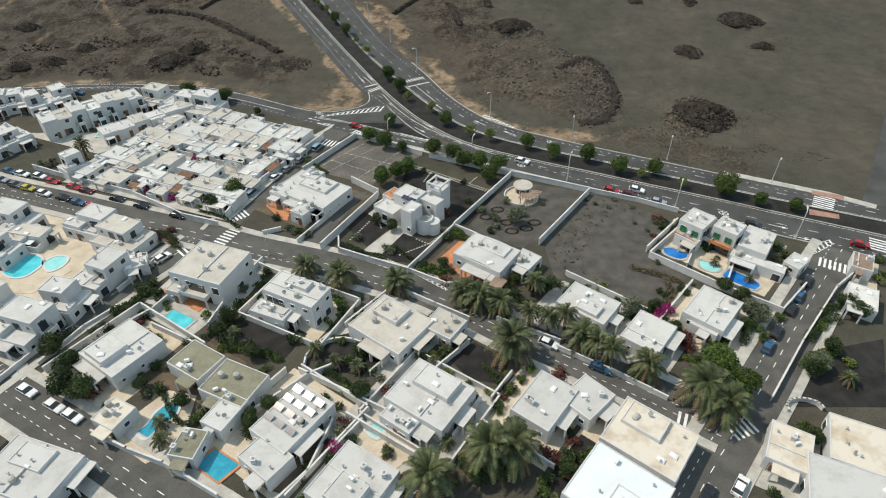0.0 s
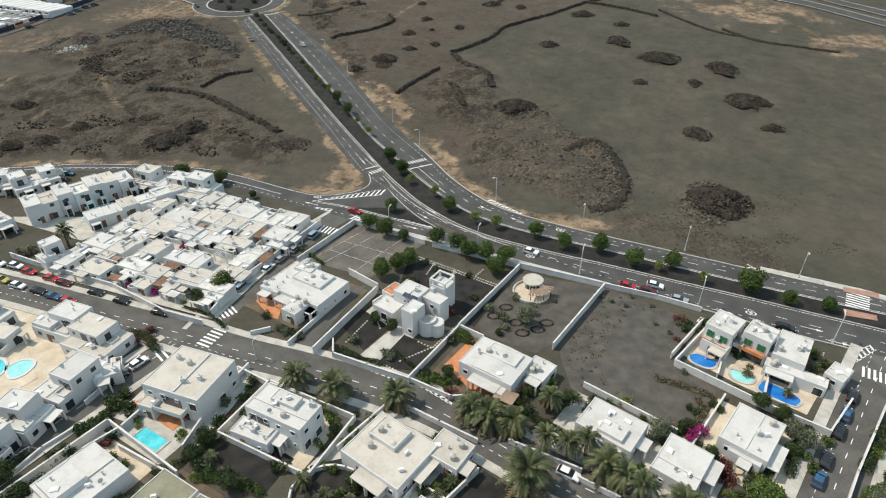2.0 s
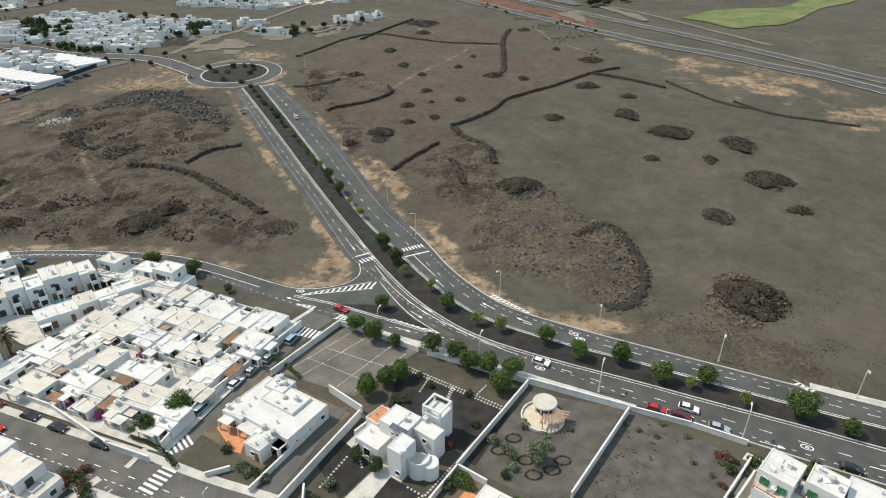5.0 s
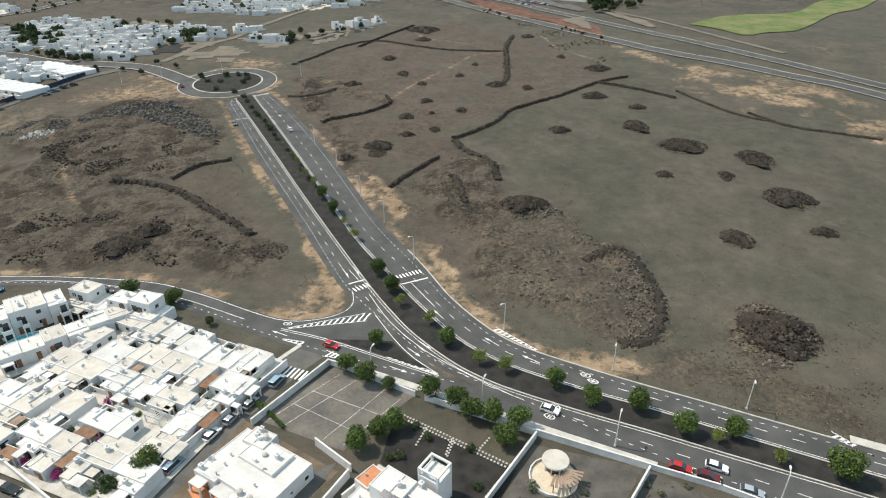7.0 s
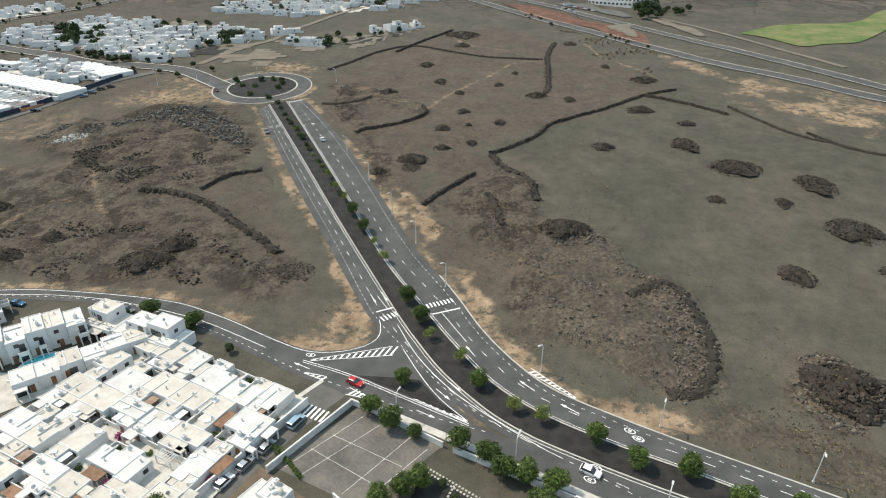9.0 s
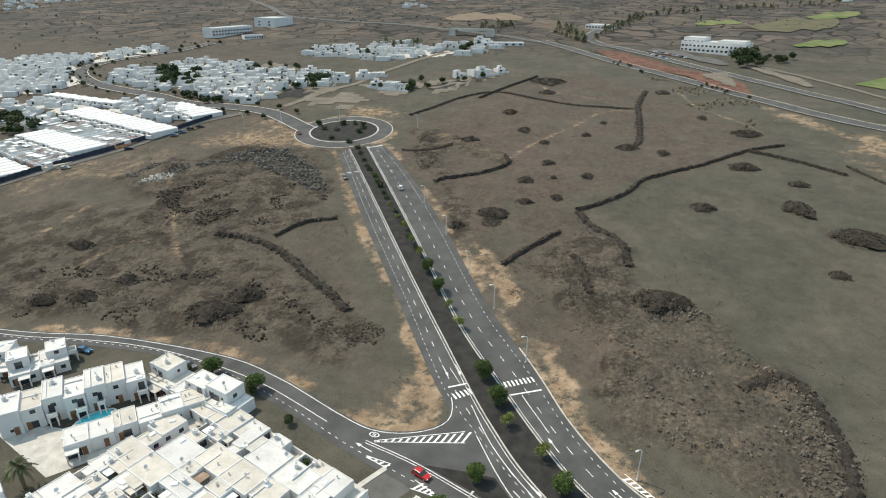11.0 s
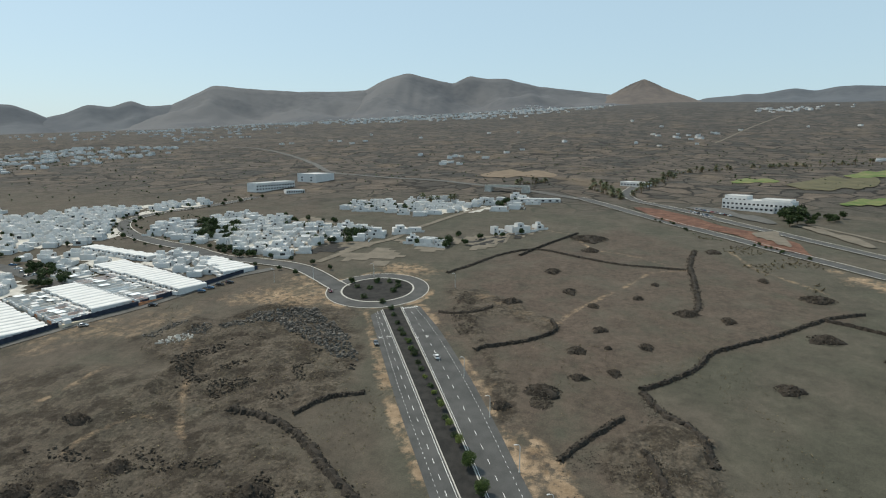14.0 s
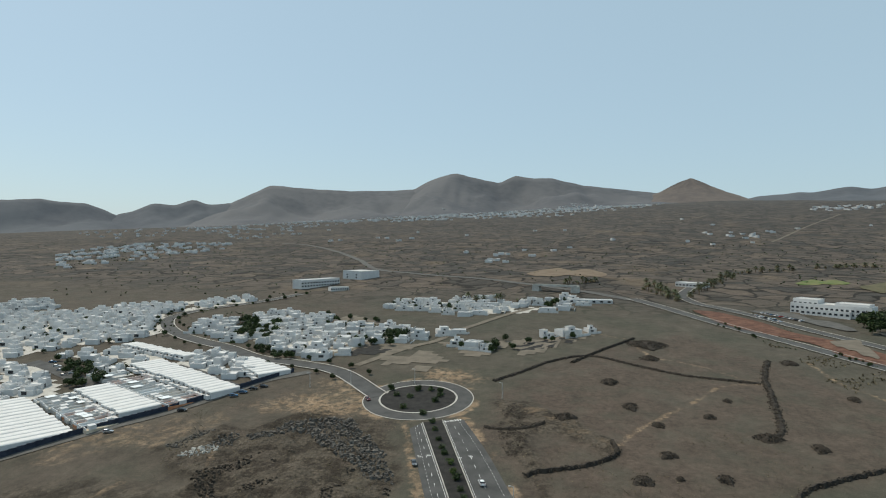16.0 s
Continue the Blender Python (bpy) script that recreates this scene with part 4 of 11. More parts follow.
hatch(-29.2, 169.6, -23.5, 168.4, 2.4, 0.3, 5)
hatch(-40.6, 176.2, -35.4, 174.0, 0.4, 1.4, 4)
hatch(87.9, 107.7, 94.5, 111.5, 2.5, 1.5, 5)
solid("traffic_island", MB().prism([(-37.1, 179.5), (-29.2, 180.6), (-22.4, 182.3), (-18.4, 183.4), (-12.6, 175.6), (-7.6, 168.9), (-2.4, 164.2), (-7.2, 166.4), (-17.5, 171.6), (-30.0, 177.4)][::-1], -0.1, 0.14), LAPILLI, "triangular island of dark lapilli at the junction", "traffic island", "structure")
paint = MB()
for pts, w in (([(-42.1, 181.1), (-30.0, 176.8), (-17.5, 170.8), (-7.2, 165.6), (-0.7, 162.3)], 0.16), ([(-42.1, 180.4), (-30.0, 176.1), (-17.5, 170.1), (-7.2, 164.9), (-0.7, 161.7)], 0.14),
               ([(-20.8, 197.2), (-13.9, 184.2), (-4.9, 172.6), (5.7, 163.2), (15.9, 155.4)], 0.16), ([(-18.1, 187.2), (-12.2, 176.6), (-7.2, 169.4), (-0.9, 162.9)], 0.16),
               ([(-27.5, 202.6), (-22.1, 205.5)], 0.45), ([(-11.8, 202.6), (-4.4, 205.9)], 0.45), ([(-9.1, 203.1), (-2.1, 191.2)], 0.16), ([(-28.4, 210.2), (-24.3, 203.9)], 0.14)):
    q = evenly(spline(pts, 1.0), 40)
    ribbon(paint, beside(q, -w / 2), beside(q, w / 2), 0.082)
solid("edge_lines", paint, PAINT, "white guide and stop lines of the junction", "road marking", "structure")


def arrow(x, y, turn, size=1.0):
    """A long white direction arrow painted along a lane."""
    c, k = math.cos(radians(turn)), math.sin(radians(turn))
    pts = [(-2.4, -0.09), (0.9, -0.09), (0.9, -0.42), (2.4, 0.0), (0.9, 0.42), (0.9, 0.09), (-2.4, 0.09)]
    q = [(x + size * (c * u - k * v), y + size * (k * u + c * v)) for u, v in pts]
    solid("lane_arrow", MB().add([(a, b, land(a, b) + 0.084) for a, b in q], [(0, 1, 5, 6), (1, 2, 3), (1, 3, 5), (3, 4, 5)]), PAINT, "white lane arrow painted on the asphalt", "road marking", "structure", "lane arrows")


for x, y, turn in ((-10.2, 164.6, -27), (-6.9, 171.2, -46), (-4.4, 174.2, -46), (-29.4, 208.9, -60), (-26.2, 210.0, -60), (-42.0, 179.0, 155), (-1.0, 187.5, 122), (66.0, 125.0, -25), (84.0, 118.6, -25), (87.4, 113.9, -25), (21.5, 168.5, 143), (12.5, 175.5, 135)):
    arrow(x, y, turn)


def roundel(x, y, turn):
    """A speed limit painted on a lane: a long oval ring round two bars."""
    root = thing("speed_roundel", x, y, land(x, y) + 0.084, turn, "white painted speed-limit ring on the asphalt", "road marking", "speed roundels", "structure")
    n = 20
    part("ring", MB().add([(r * 1.25 * math.cos(6.28319 * i / n), r * 0.75 * math.sin(6.28319 * i / n), 0) for r in (1.0, 0.8) for i in range(n)], [(i, (i + 1) % n, n + (i + 1) % n, n + i) for i in range(n)]), root, mat=PAINT)
    for o in (-0.2, 0.2):
        part("bar", MB().add([(-0.4, o - 0.1, 0), (0.4, o - 0.1, 0), (0.4, o + 0.1, 0), (-0.4, o + 0.1, 0)], [(0, 1, 2, 3)]), root, mat=PAINT)


for x, y, turn in ((24.7, 152.0, -28), (23.0, 149.0, -28), (33.5, 162.6, -28), (34.8, 160.4, -28), (72.5, 124.4, -25), (-40.8, 183.2, -10), (-97.2, 330.0, -62), (-94.0, 331.6, -62), (-82.4, 333.0, 118), (-78.6, 335.0, 118)):
    roundel(x, y, turn)

# ---------------------------------------------------------------- houses
def window_mesh(w, h):
    """A frame in one piece, standing a little proud of the wall."""
    t, out = 0.09, [(-w / 2, 0), (w / 2, 0), (w / 2, h), (-w / 2, h)]
    inn = [(-w / 2 + t, t), (w / 2 - t, t), (w / 2 - t, h - t), (-w / 2 + t, h - t)]
    v = [(x, y, z) for y in (-0.08, 0.04) for ring in (out, inn) for x, z in ring]
    f = []
    for i in range(4):
        k = (i + 1) % 4
        f += [(i, k, 4 + k, 4 + i), (8 + i, 12 + i, 12 + k, 8 + k), (i, 8 + i, 8 + k, k), (4 + i, 4 + k, 12 + k, 12 + i)]
    return MB().add(v, f).mesh("window", FRAMEW)


WIN = {k: (window_mesh(*k), MB().box(0, 0.0, 0.05, k[0] - 0.1, 0.06, k[1] - 0.1).mesh("pane", GLASS)) for k in ((1.2, 1.1), (1.8, 2.0), (0.8, 0.8))}
DOOR = MB().box(0, -0.02, 0, 1.0, 0.1, 2.1).box(0, -0.08, 1.0, 0.06, 0.05, 0.2).mesh("door", WOOD)
SHUT = MB().box(-0.42, -0.1, 0, 0.75, 0.06, 1.5).box(0.42, -0.1, 0, 0.75, 0.06, 1.5).mesh("shutter", SHUTTER)
CHIM = MB().box(0, 0, 0, 0.7, 0.7, 1.0).box(0, 0, 1.0, 0.9, 0.9, 0.12).box(0, 0, 1.12, 0.5, 0.5, 0.35, taper=0.15).mesh("chimney", WHITE)
VENT = MB().tube([(0, 0, 0), (0, 0, 0.5), (0, 0, 0.55), (0, 0, 0.75)], [0.12, 0.12, 0.25, 0.05]).mesh("vent_pipe", METAL)
AIRCON = MB().box(0, 0, 0.1, 0.9, 0.4, 0.65).box(0.15, -0.2, 0.2, 0.5, 0.04, 0.45).box(-0.3, 0, 0, 0.1, 0.4, 0.1).box(0.3, 0, 0, 0.1, 0.4, 0.1).mesh("air_conditioner", FRAMEW)
TANK = MB().tube([(0, 0, 0), (0, 0, 0.1), (0, 0, 1.0), (0, 0, 1.2)], [0.5, 0.55, 0.55, 0.2], 12).mesh("water_tank", CONCRETE)
DISH = MB().tube([(0, 0, 0), (0, 0, 0.6)], [0.04, 0.04], 6).tube([(0, -0.1, 0.7), (0, 0.02, 0.65), (0, 0.1, 0.6)], [0.42, 0.3, 0.04], 12).mesh("satellite_dish", METAL)
SKYL = MB().box(0, 0, 0, 1.3, 0.9, 0.25).box(0, 0, 0.25, 1.2, 0.8, 0.1, taper=0.7).mesh("skylight", FRAMEW)


def panel_mesh():
    mb = MB()
    c, s = math.cos(0.35), math.sin(0.35)
    mb.add([(-0.95, -0.6 * c, 0.2), (0.95, -0.6 * c, 0.2), (0.95, 0.6 * c, 0.2 + 1.2 * s), (-0.95, 0.6 * c, 0.2 + 1.2 * s),
            (-0.95, -0.6 * c, 0.15), (0.95, -0.6 * c, 0.15), (0.95, 0.6 * c, 0.15 + 1.2 * s), (-0.95, 0.6 * c, 0.15 + 1.2 * s)],
           [(0, 1, 2, 3), (7, 6, 5, 4), (0, 4, 5, 1), (1, 5, 6, 2), (2, 6, 7, 3), (3, 7, 4, 0)])
    return mb.mesh("solar_panel", PANEL)


SOLAR = panel_mesh()
SOLAR_LEG = MB().box(-0.7, 0.45, 0, 0.06, 0.06, 0.5).box(0.7, 0.45, 0, 0.06, 0.06, 0.5).box(-0.7, -0.5, 0, 0.06, 0.06, 0.2).box(0.7, -0.5, 0, 0.06, 0.06, 0.2).mesh("stand", METAL)


def solar_array(parent, x, y, z, rot, nx, ny, sx=2.0, sy=1.9):
    for i in range(nx):
        for j in range(ny):
            p = part("solar_panel", SOLAR, parent, "dark blue solar panel", at=pose(x, y, z, 0, 0, rot) @ pose((i - (nx - 1) / 2) * sx, (j - (ny - 1) / 2) * sy, 0))
            part("stand", SOLAR_LEG, p)


def block(parent, x, y, rot, w, d, h, roof, rng, z0=0.0, windows=True, clutter=2, parapet=0.13, dome=0.0, skip=0.28, plain=False, framed=True):
    """One white box of a house: walls with a parapet, a roof deck, windows, and what stands on the roof."""
    t, m = 0.2, pose(x, y, z0, 0, 0, rot)
    mb, k = MB(), 0.06
    hw, hd = w / 2, d / 2
    rings = [(hw, hd, -0.3), (hw, hd, h + parapet - k), (hw - k, hd - k, h + parapet), (hw - t, hd - t, h + parapet), (hw - t, hd - t, h - 0.05)]
    v = [(sx * a, sy * b, z) for a, b, z in rings for sx, sy in ((-1, -1), (1, -1), (1, 1), (-1, 1))]
    f = [(4 * r + i, 4 * r + (i + 1) % 4, 4 * r + 4 + (i + 1) % 4, 4 * r + 4 + i) for r in range(4) for i in range(4)]
    mb.add(v, f)
    part("wall", mb, parent, "", WHITE, m)
    top = MB()
    if dome:
        n = 8
        v = [((-1 + 2 * i / n) * (hw - t), s * (hd - t), h + dome * math.sin(math.pi * i / n)) for s in (-1, 1) for i in range(n + 1)]
        top.add(v, [(i, i + 1, n + 2 + i, n + 1 + i) for i in range(n)] + [tuple(range(n, -1, -1)), tuple(range(n + 1, 2 * n + 2))])
    else:
        top.box(0, 0, h - 0.2, w - 2 * t, d - 2 * t, 0.2)
    part("roof", top, parent, "", ROOFS[roof], m)
    if windows:
        storeys = 2 if h > 5 else 1
        for side in range(4):
            length, off = (w, hd) if side % 2 == 0 else (d, hw)
            n = max(1, int(length / 2.9))
            for s in range(storeys):
                for i in range(n):
                    r = rng.random()
                    if r < (skip if side < 2 else 0.85):
                        continue
                    key = (1.8, 2.0) if r > 0.8 else (0.8, 0.8) if r < 0.4 else (1.2, 1.1)
                    zz = s * 3.0 + (0.15 if key[1] > 1.5 else 1.1) + (0.35 if h > 3.6 and storeys == 1 else 0)
                    at = m @ pose(0, 0, 0, 0, 0, (0, 90, 180, 270)[side]) @ pose((i + 0.5) * length / n - length / 2 + rng.uniform(-0.3, 0.3), -off - 0.02, zz)
                    if plain or not framed:
                        part("window", WIN[key][1], parent, at=at)
                        continue
                    wn_ = part("window", WIN[key][0], parent, at=at)
                    part("pane", WIN[key][1], wn_)
        part("door", DOOR, parent, at=m @ pose(rng.uniform(-0.3, 0.3) * w, -hd - 0.03, 0.1))
        if not plain and w > 4:
            # a shaded porch, and above it a balcony where there is an upper floor
            side = rng.choice((0, 0, 1))
            length, off = (w, hd) if side == 0 else (d, hw)
            pw = length * rng.uniform(0.35, 0.6)
            at = m @ pose(0, 0, 0, 0, 0, 90 * side) @ pose(rng.uniform(-0.5, 0.5) * (length - pw), -off, 0)
            # flat dark panel on the wall imitates the deep shade inside the porch
            part("porch_opening", MB().box(0, -0.02, 0.05, pw * 0.9, 0.12, 2.25), parent, "dark glass panel in place of porch shade", GLASS, at)
            part("porch_roof", MB().box(0, -1.0, 2.45, pw, 2.0, 0.2), parent, "", ROOFS[roof], at)
            for s in (-1, 1):
                part("porch_post", MB().box(s * (pw / 2 - 0.2), -1.85, -0.2, 0.3, 0.3, 2.65), parent, "", WHITE, at)
            if h > 5:
                part("balcony", MB().box(0, -1.92, 2.65, pw, 0.14, 0.9).box(-pw / 2 + 0.07, -1.0, 2.65, 0.14, 1.8, 0.9).box(pw / 2 - 0.07, -1.0, 2.65, 0.14, 1.8, 0.9), parent, "", WHITE, at)
                part("balcony_door", MB().box(0, -0.02, 2.75, pw * 0.6, 0.12, 2.1), parent, "dark glazed balcony door", GLASS, at)
    for _ in range(clutter):
        if not framed:
            name, mesh = rng.choice((("vent_pipe", VENT), ("skylight", SKYL), ("chimney", CHIM), ("satellite_dish", DISH), ("vent_pipe", VENT)))
        else:
            name, mesh = rng.choice((("chimney", CHIM), ("vent_pipe", VENT), ("air_conditioner", AIRCON), ("water_tank", TANK), ("satellite_dish", DISH), ("skylight", SKYL), ("vent_pipe", VENT)))
        part(name, mesh, parent, at=m @ pose(rng.uniform(-0.38, 0.38) * w, rng.uniform(-0.38, 0.38) * d, h + (dome * 0.6), 0, 0, rng.choice((0, 90, 45))))


def patio_plan(root, b, rng):
    """Wings in an L round an open patio, with its floor, outer wall and awning."""
    x, y, rot, w, d, h, roof = b[:7]
    sx, sy = rng.choice((-1, 1)), rng.choice((-1, -1, 1))
    pw, pd = w * rng.uniform(0.38, 0.55), d * rng.uniform(0.3, 0.46)
    c, k = math.cos(radians(rot)), math.sin(radians(rot))

    def wing(lx, ly, ww, dd, hh, r):
        return (x + c * lx - k * ly, y + k * lx + c * ly, rot, ww, dd, hh, r)

    px, py = sx * (w - pw) / 2, sy * (d - pd) / 2
    part("patio_floor", MB().box(px, py, -0.2, pw, pd, 0.32), root, "tiled patio floor", rng.choice((TERRA, PAVING, SOIL, CONCRETE, COURT)))
    t = 0.2
    part("patio_wall", MB().box(px, sy * (d / 2 - t / 2), -0.2, pw, t, 2.0).box(sx * (w / 2 - t / 2), py - sy * t / 2, -0.2, t, pd - t, 2.0), root, "", WALLW)
    if rng.random() < 0.6:
        part("awning", MB().box(px - sx * pw * 0.2, py, 2.2, pw * 0.5, pd * 0.8, 0.1), root, "", rng.choice((ROOFS["brown"], ROOFS["cream"], ROOFS["pale"])))
    if rng.random() < 0.7:
        q = wing(px + sx * pw * 0.25, py + sy * pd * 0.2, 0, 0, 0, roof)
        plant(BUSHES[rng.choice(("green", "dark", "light", "green"))], q[0], q[1], rng.uniform(0.8, 1.3), 0.12)
    other = rng.choice((roof, "white", "cream"))
    return [wing(0, -sy * pd / 2, w, d - pd, h, roof), wing(-sx * pw / 2, sy * (d - pd) / 2, w - pw, pd, h - rng.uniform(0.1, 0.35), other)]


def house(label, blocks, seed=1, category="house", group="", name="house", clutter=2, windows=True, skip=0.28):
    """Blocks are (x, y, turn, width, depth, height, roof), the first one giving the foot of the house."""
    rng = random.Random(seed)
    x0, y0, r0 = blocks[0][:3]
    z = land(x0, y0)
    root = thing(name, x0, y0, z, r0, label, category, group)
    back = pose(x0, y0, 0, 0, 0, r0).inverted()
    if name == "house" and len(blocks) == 1 and blocks[0][3] > 5 and blocks[0][4] > 6 and blocks[0][5] < 3.5:
        blocks = patio_plan(root, blocks[0], rng)
    for b in blocks:
        q = back @ Vector((b[0], b[1], 0))
        dome = b[7] if len(b) > 7 else 0.0
        block(root, q.x, q.y, b[2] - r0, b[3], b[4], b[5], b[6], rng, 0.0, windows, clutter, dome=dome, skip=skip, framed=name == "villa")
    w, d, h = blocks[0][3:6]
    for k in range(rng.choice((0, 1, 1))):
        # low upstands that divide the roof deck
        along = rng.random() < 0.5
        off = rng.uniform(-0.3, 0.3)
        part("upstand", MB().box(0 if along else off * w, off * d if along else 0, h, (w - 0.6) if along else 0.2, 0.2 if along else (d - 0.6), rng.uniform(0.15, 0.4)), root, mat=WHITE)
    return root


def raised(root, w, d, h, roof, seed):
    """A part of the roof that lies a step higher, and a porch with a deep shaded front."""
    rng = random.Random(seed)
    block(root, rng.uniform(-0.2, 0.2) * w, 0.2 * d * rng.choice((-1, 1)), 0, w * rng.uniform(0.4, 0.6), d * rng.uniform(0.4, 0.55), h + rng.uniform(0.5, 1.3), roof, rng, 0, False, 2)
    pw, side = w * rng.uniform(0.35, 0.6), rng.uniform(-0.18, 0.18) * w
    part("porch_roof", MB().box(side, -d / 2 - 1.25, 2.55, pw, 2.5, 0.22), root, mat=ROOFS[roof])
    for k in (-1, 0, 1):
        part("porch_post", MB().box(side + k * (pw / 2 - 0.2), -d / 2 - 2.3, -0.1, 0.28, 0.28, 2.65), root, mat=WHITE)
    for k in (-1, 1):
        part("glass_door", MB().box(side + k * pw * 0.22, -d / 2 - 0.03, 0.1, pw * 0.32, 0.1, 2.1), root, mat=GLASS)


def pergola(x, y, rot, w, d, h, mat=None, label="white timber pergola over a terrace"):
    root = thing("pergola", x, y, land(x, y), rot, label, "pergola", "pergolas")
    post = MB().box(0, 0, 0, 0.18, 0.18, h).mesh("post", WHITE)
    for sx in (-1, 1):
        for sy in (-1, 1):
            part("post", post, root, at=pose(sx * (w / 2 - 0.15), sy * (d / 2 - 0.15), 0))
    if mat:
        part("canopy", MB().box(0, 0, h, w, d, 0.15), root, mat=mat)
    else:
        for sy in (-1, 1):
            part("beam", MB().box(0, sy * (d / 2 - 0.15), h, w, 0.14, 0.18), root, mat=WHITE)
        slat = MB().box(0, 0, h + 0.18, 0.12, d, 0.14).mesh("slat", WHITE)
        n = max(4, int(w / 0.6))
        for k in range(n):
            part("slat", slat, root, at=pose(-w / 2 + w * (k + 0.5) / n, 0, 0))
    return root


def garden_wall(line, h=1.8, label="white rendered garden wall", t=0.28, mat=None):
    """A wall along a line of corners, with a coping; it stands on the ground."""
    mb = MB()
    for (x0, y0), (x1, y1) in zip(line[:-1], line[1:]):
        d = math.hypot(x1 - x0, y1 - y0)
        cx, cy, rot = (x0 + x1) / 2, (y0 + y1) / 2, math.degrees(math.atan2(y1 - y0, x1 - x0))
        z = min(land(x0, y0), land(x1, y1))
        mb.box(cx, cy, z - 0.2, d + t, t, h + 0.2, rot)
        mb.box(cx, cy, z + h + 0.004, d + t + 0.06, t + 0.08, 0.07, rot)
    return solid("garden_wall", mb, mat or WALLW, label, "garden wall", group="garden walls")


def patch(name, poly, mat, label, category="paving", lift=0.09, thick=0.12):
    z = land(*poly[0])
    return solid(name, MB().prism(poly, z + lift - thick, z + lift), mat, label, category, "structure")


def pool(poly, colour, label, rim=None, lift=0.12, smooth=True):
    """A pool: coping ring, basin wall and water a little below the coping."""
    pts = spline(poly + [poly[0]], 0.6)[:-1] if smooth else poly
    cx, cy = sum(p[0] for p in pts) / len(pts), sum(p[1] for p in pts) / len(pts)
    z = land(cx, cy) + lift
    root = thing("swimming_pool", cx, cy, z, 0, label, "swimming pool", "pools")
    n = len(pts)
    inner = [(x - cx, y - cy) for x, y in pts]
    outer = []
    for x, y in inner:
        r = math.hypot(x, y) + 1e-6
        outer.append((x + x / r * 0.55, y + y / r * 0.55))
    v = [(x, y, zz) for ring, zz in ((inner, -0.1), (inner, 0.12), (outer, 0.12), (outer, -0.15)) for x, y in ring]
    part("coping", MB().add(v, [(k * n + i, k * n + (i + 1) % n, (k + 1) * n + (i + 1) % n, (k + 1) * n + i) for k in range(3) for i in range(n)]), root, "pale stone coping", rim or WHITE)
    part("water", MB().add([(x, y, 0.03) for x, y in inner], [tuple(range(n))]), root, mat=POOLS[colour])
    part("ladder", MB().tube([(0, 0, -0.05), (0, 0, 0.7), (0.3, 0.1, 0.9), (0.55, 0.2, 0.7), (0.55, 0.2, 0.1)], [0.04] * 5, 6), root, "chrome ladder", METAL, pose(inner[0][0], inner[0][1], 0))
    return root


# ---------------------------------------------------------------- plants
def leaves(mb, rng, n, place, size):
    for _ in range(n):
        p, out = place()
        a = Vector((rng.gauss(0, 1), rng.gauss(0, 1), rng.gauss(0, 0.7))).normalized()
        b = (out * 0.6 + Vector((rng.gauss(0, 0.5), rng.gauss(0, 0.5), rng.gauss(0, 0.5)))).cross(a)
        if b.length < 1e-3:
            continue
        b.normalize()
        s = size * rng.uniform(0.6, 1.3)
        mb.add([p - a * s, p - b * s * 0.6, p + a * s, p + b * s * 0.6], [(0, 1, 2, 3)])


def crown_mesh(name, mat, rng, rx, rz, n, size, lobes=9, hollow=0.55, up=0.0):
    """A crown of many leaf tufts gathered in uneven lobes."""
    cs = []
    for _ in range(lobes):
        d = Vector((rng.gauss(0, 1), rng.gauss(0, 1), rng.gauss(0, 0.8))).normalized()
        cs.append((Vector((d.x * rx * 0.5, d.y * rx * 0.5, d.z * rz * 0.5)), rng.uniform(0.45, 0.7)))

    def place():
        c, k = rng.choice(cs)
        d = Vector((rng.gauss(0, 1), rng.gauss(0, 1), rng.gauss(0, 1))).normalized()
        r = k * rng.uniform(hollow, 1.0)
        return c + Vector((d.x * rx * r, d.y * rx * r, d.z * rz * r + up)), d

    mb = MB()
    leaves(mb, rng, n, place, size)
    return mb.mesh(name, mat)


def make_tree(label, mat, rx, rz, trunk, n, size, seed, name="tree", group="street trees", category="tree"):
    rng = random.Random(seed)
    root = thing(name, 0, -600, 0, 0, label, category, group)
    top = trunk + rz * 0.35
    mb = MB().tube([(0, 0, -0.2), (0.04, 0.02, trunk * 0.5), (0.0, 0.05, trunk), (0.05, 0, top)], [0.17, 0.13, 0.11, 0.05], 7)
    for k in range(5):
        a = k * 1.2566 + rng.uniform(-0.3, 0.3)
        mb.tube([(0, 0, trunk * 0.85), (math.cos(a) * rx * 0.3, math.sin(a) * rx * 0.3, trunk + rz * 0.25), (math.cos(a) * rx * 0.6, math.sin(a) * rx * 0.6, trunk + rz * rng.uniform(0.4, 0.9))], [0.08, 0.055, 0.02], 5)
    part("trunk", mb, root, mat=BARK)
    part("crown", crown_mesh("crown", mat, rng, rx, rz, n, size), root, at=pose(0, 0, trunk + rz * 0.75))
    return root


def make_bush(label, mat, rx, rz, n, size, seed, name="shrub", group="garden shrubs"):
    rng = random.Random(seed)
    root = new(name, crown_mesh("foliage", mat, rng, rx, rz, n, size, 6, 0.35, rz * 0.7))
    return tagged(root, label, "shrub", group)


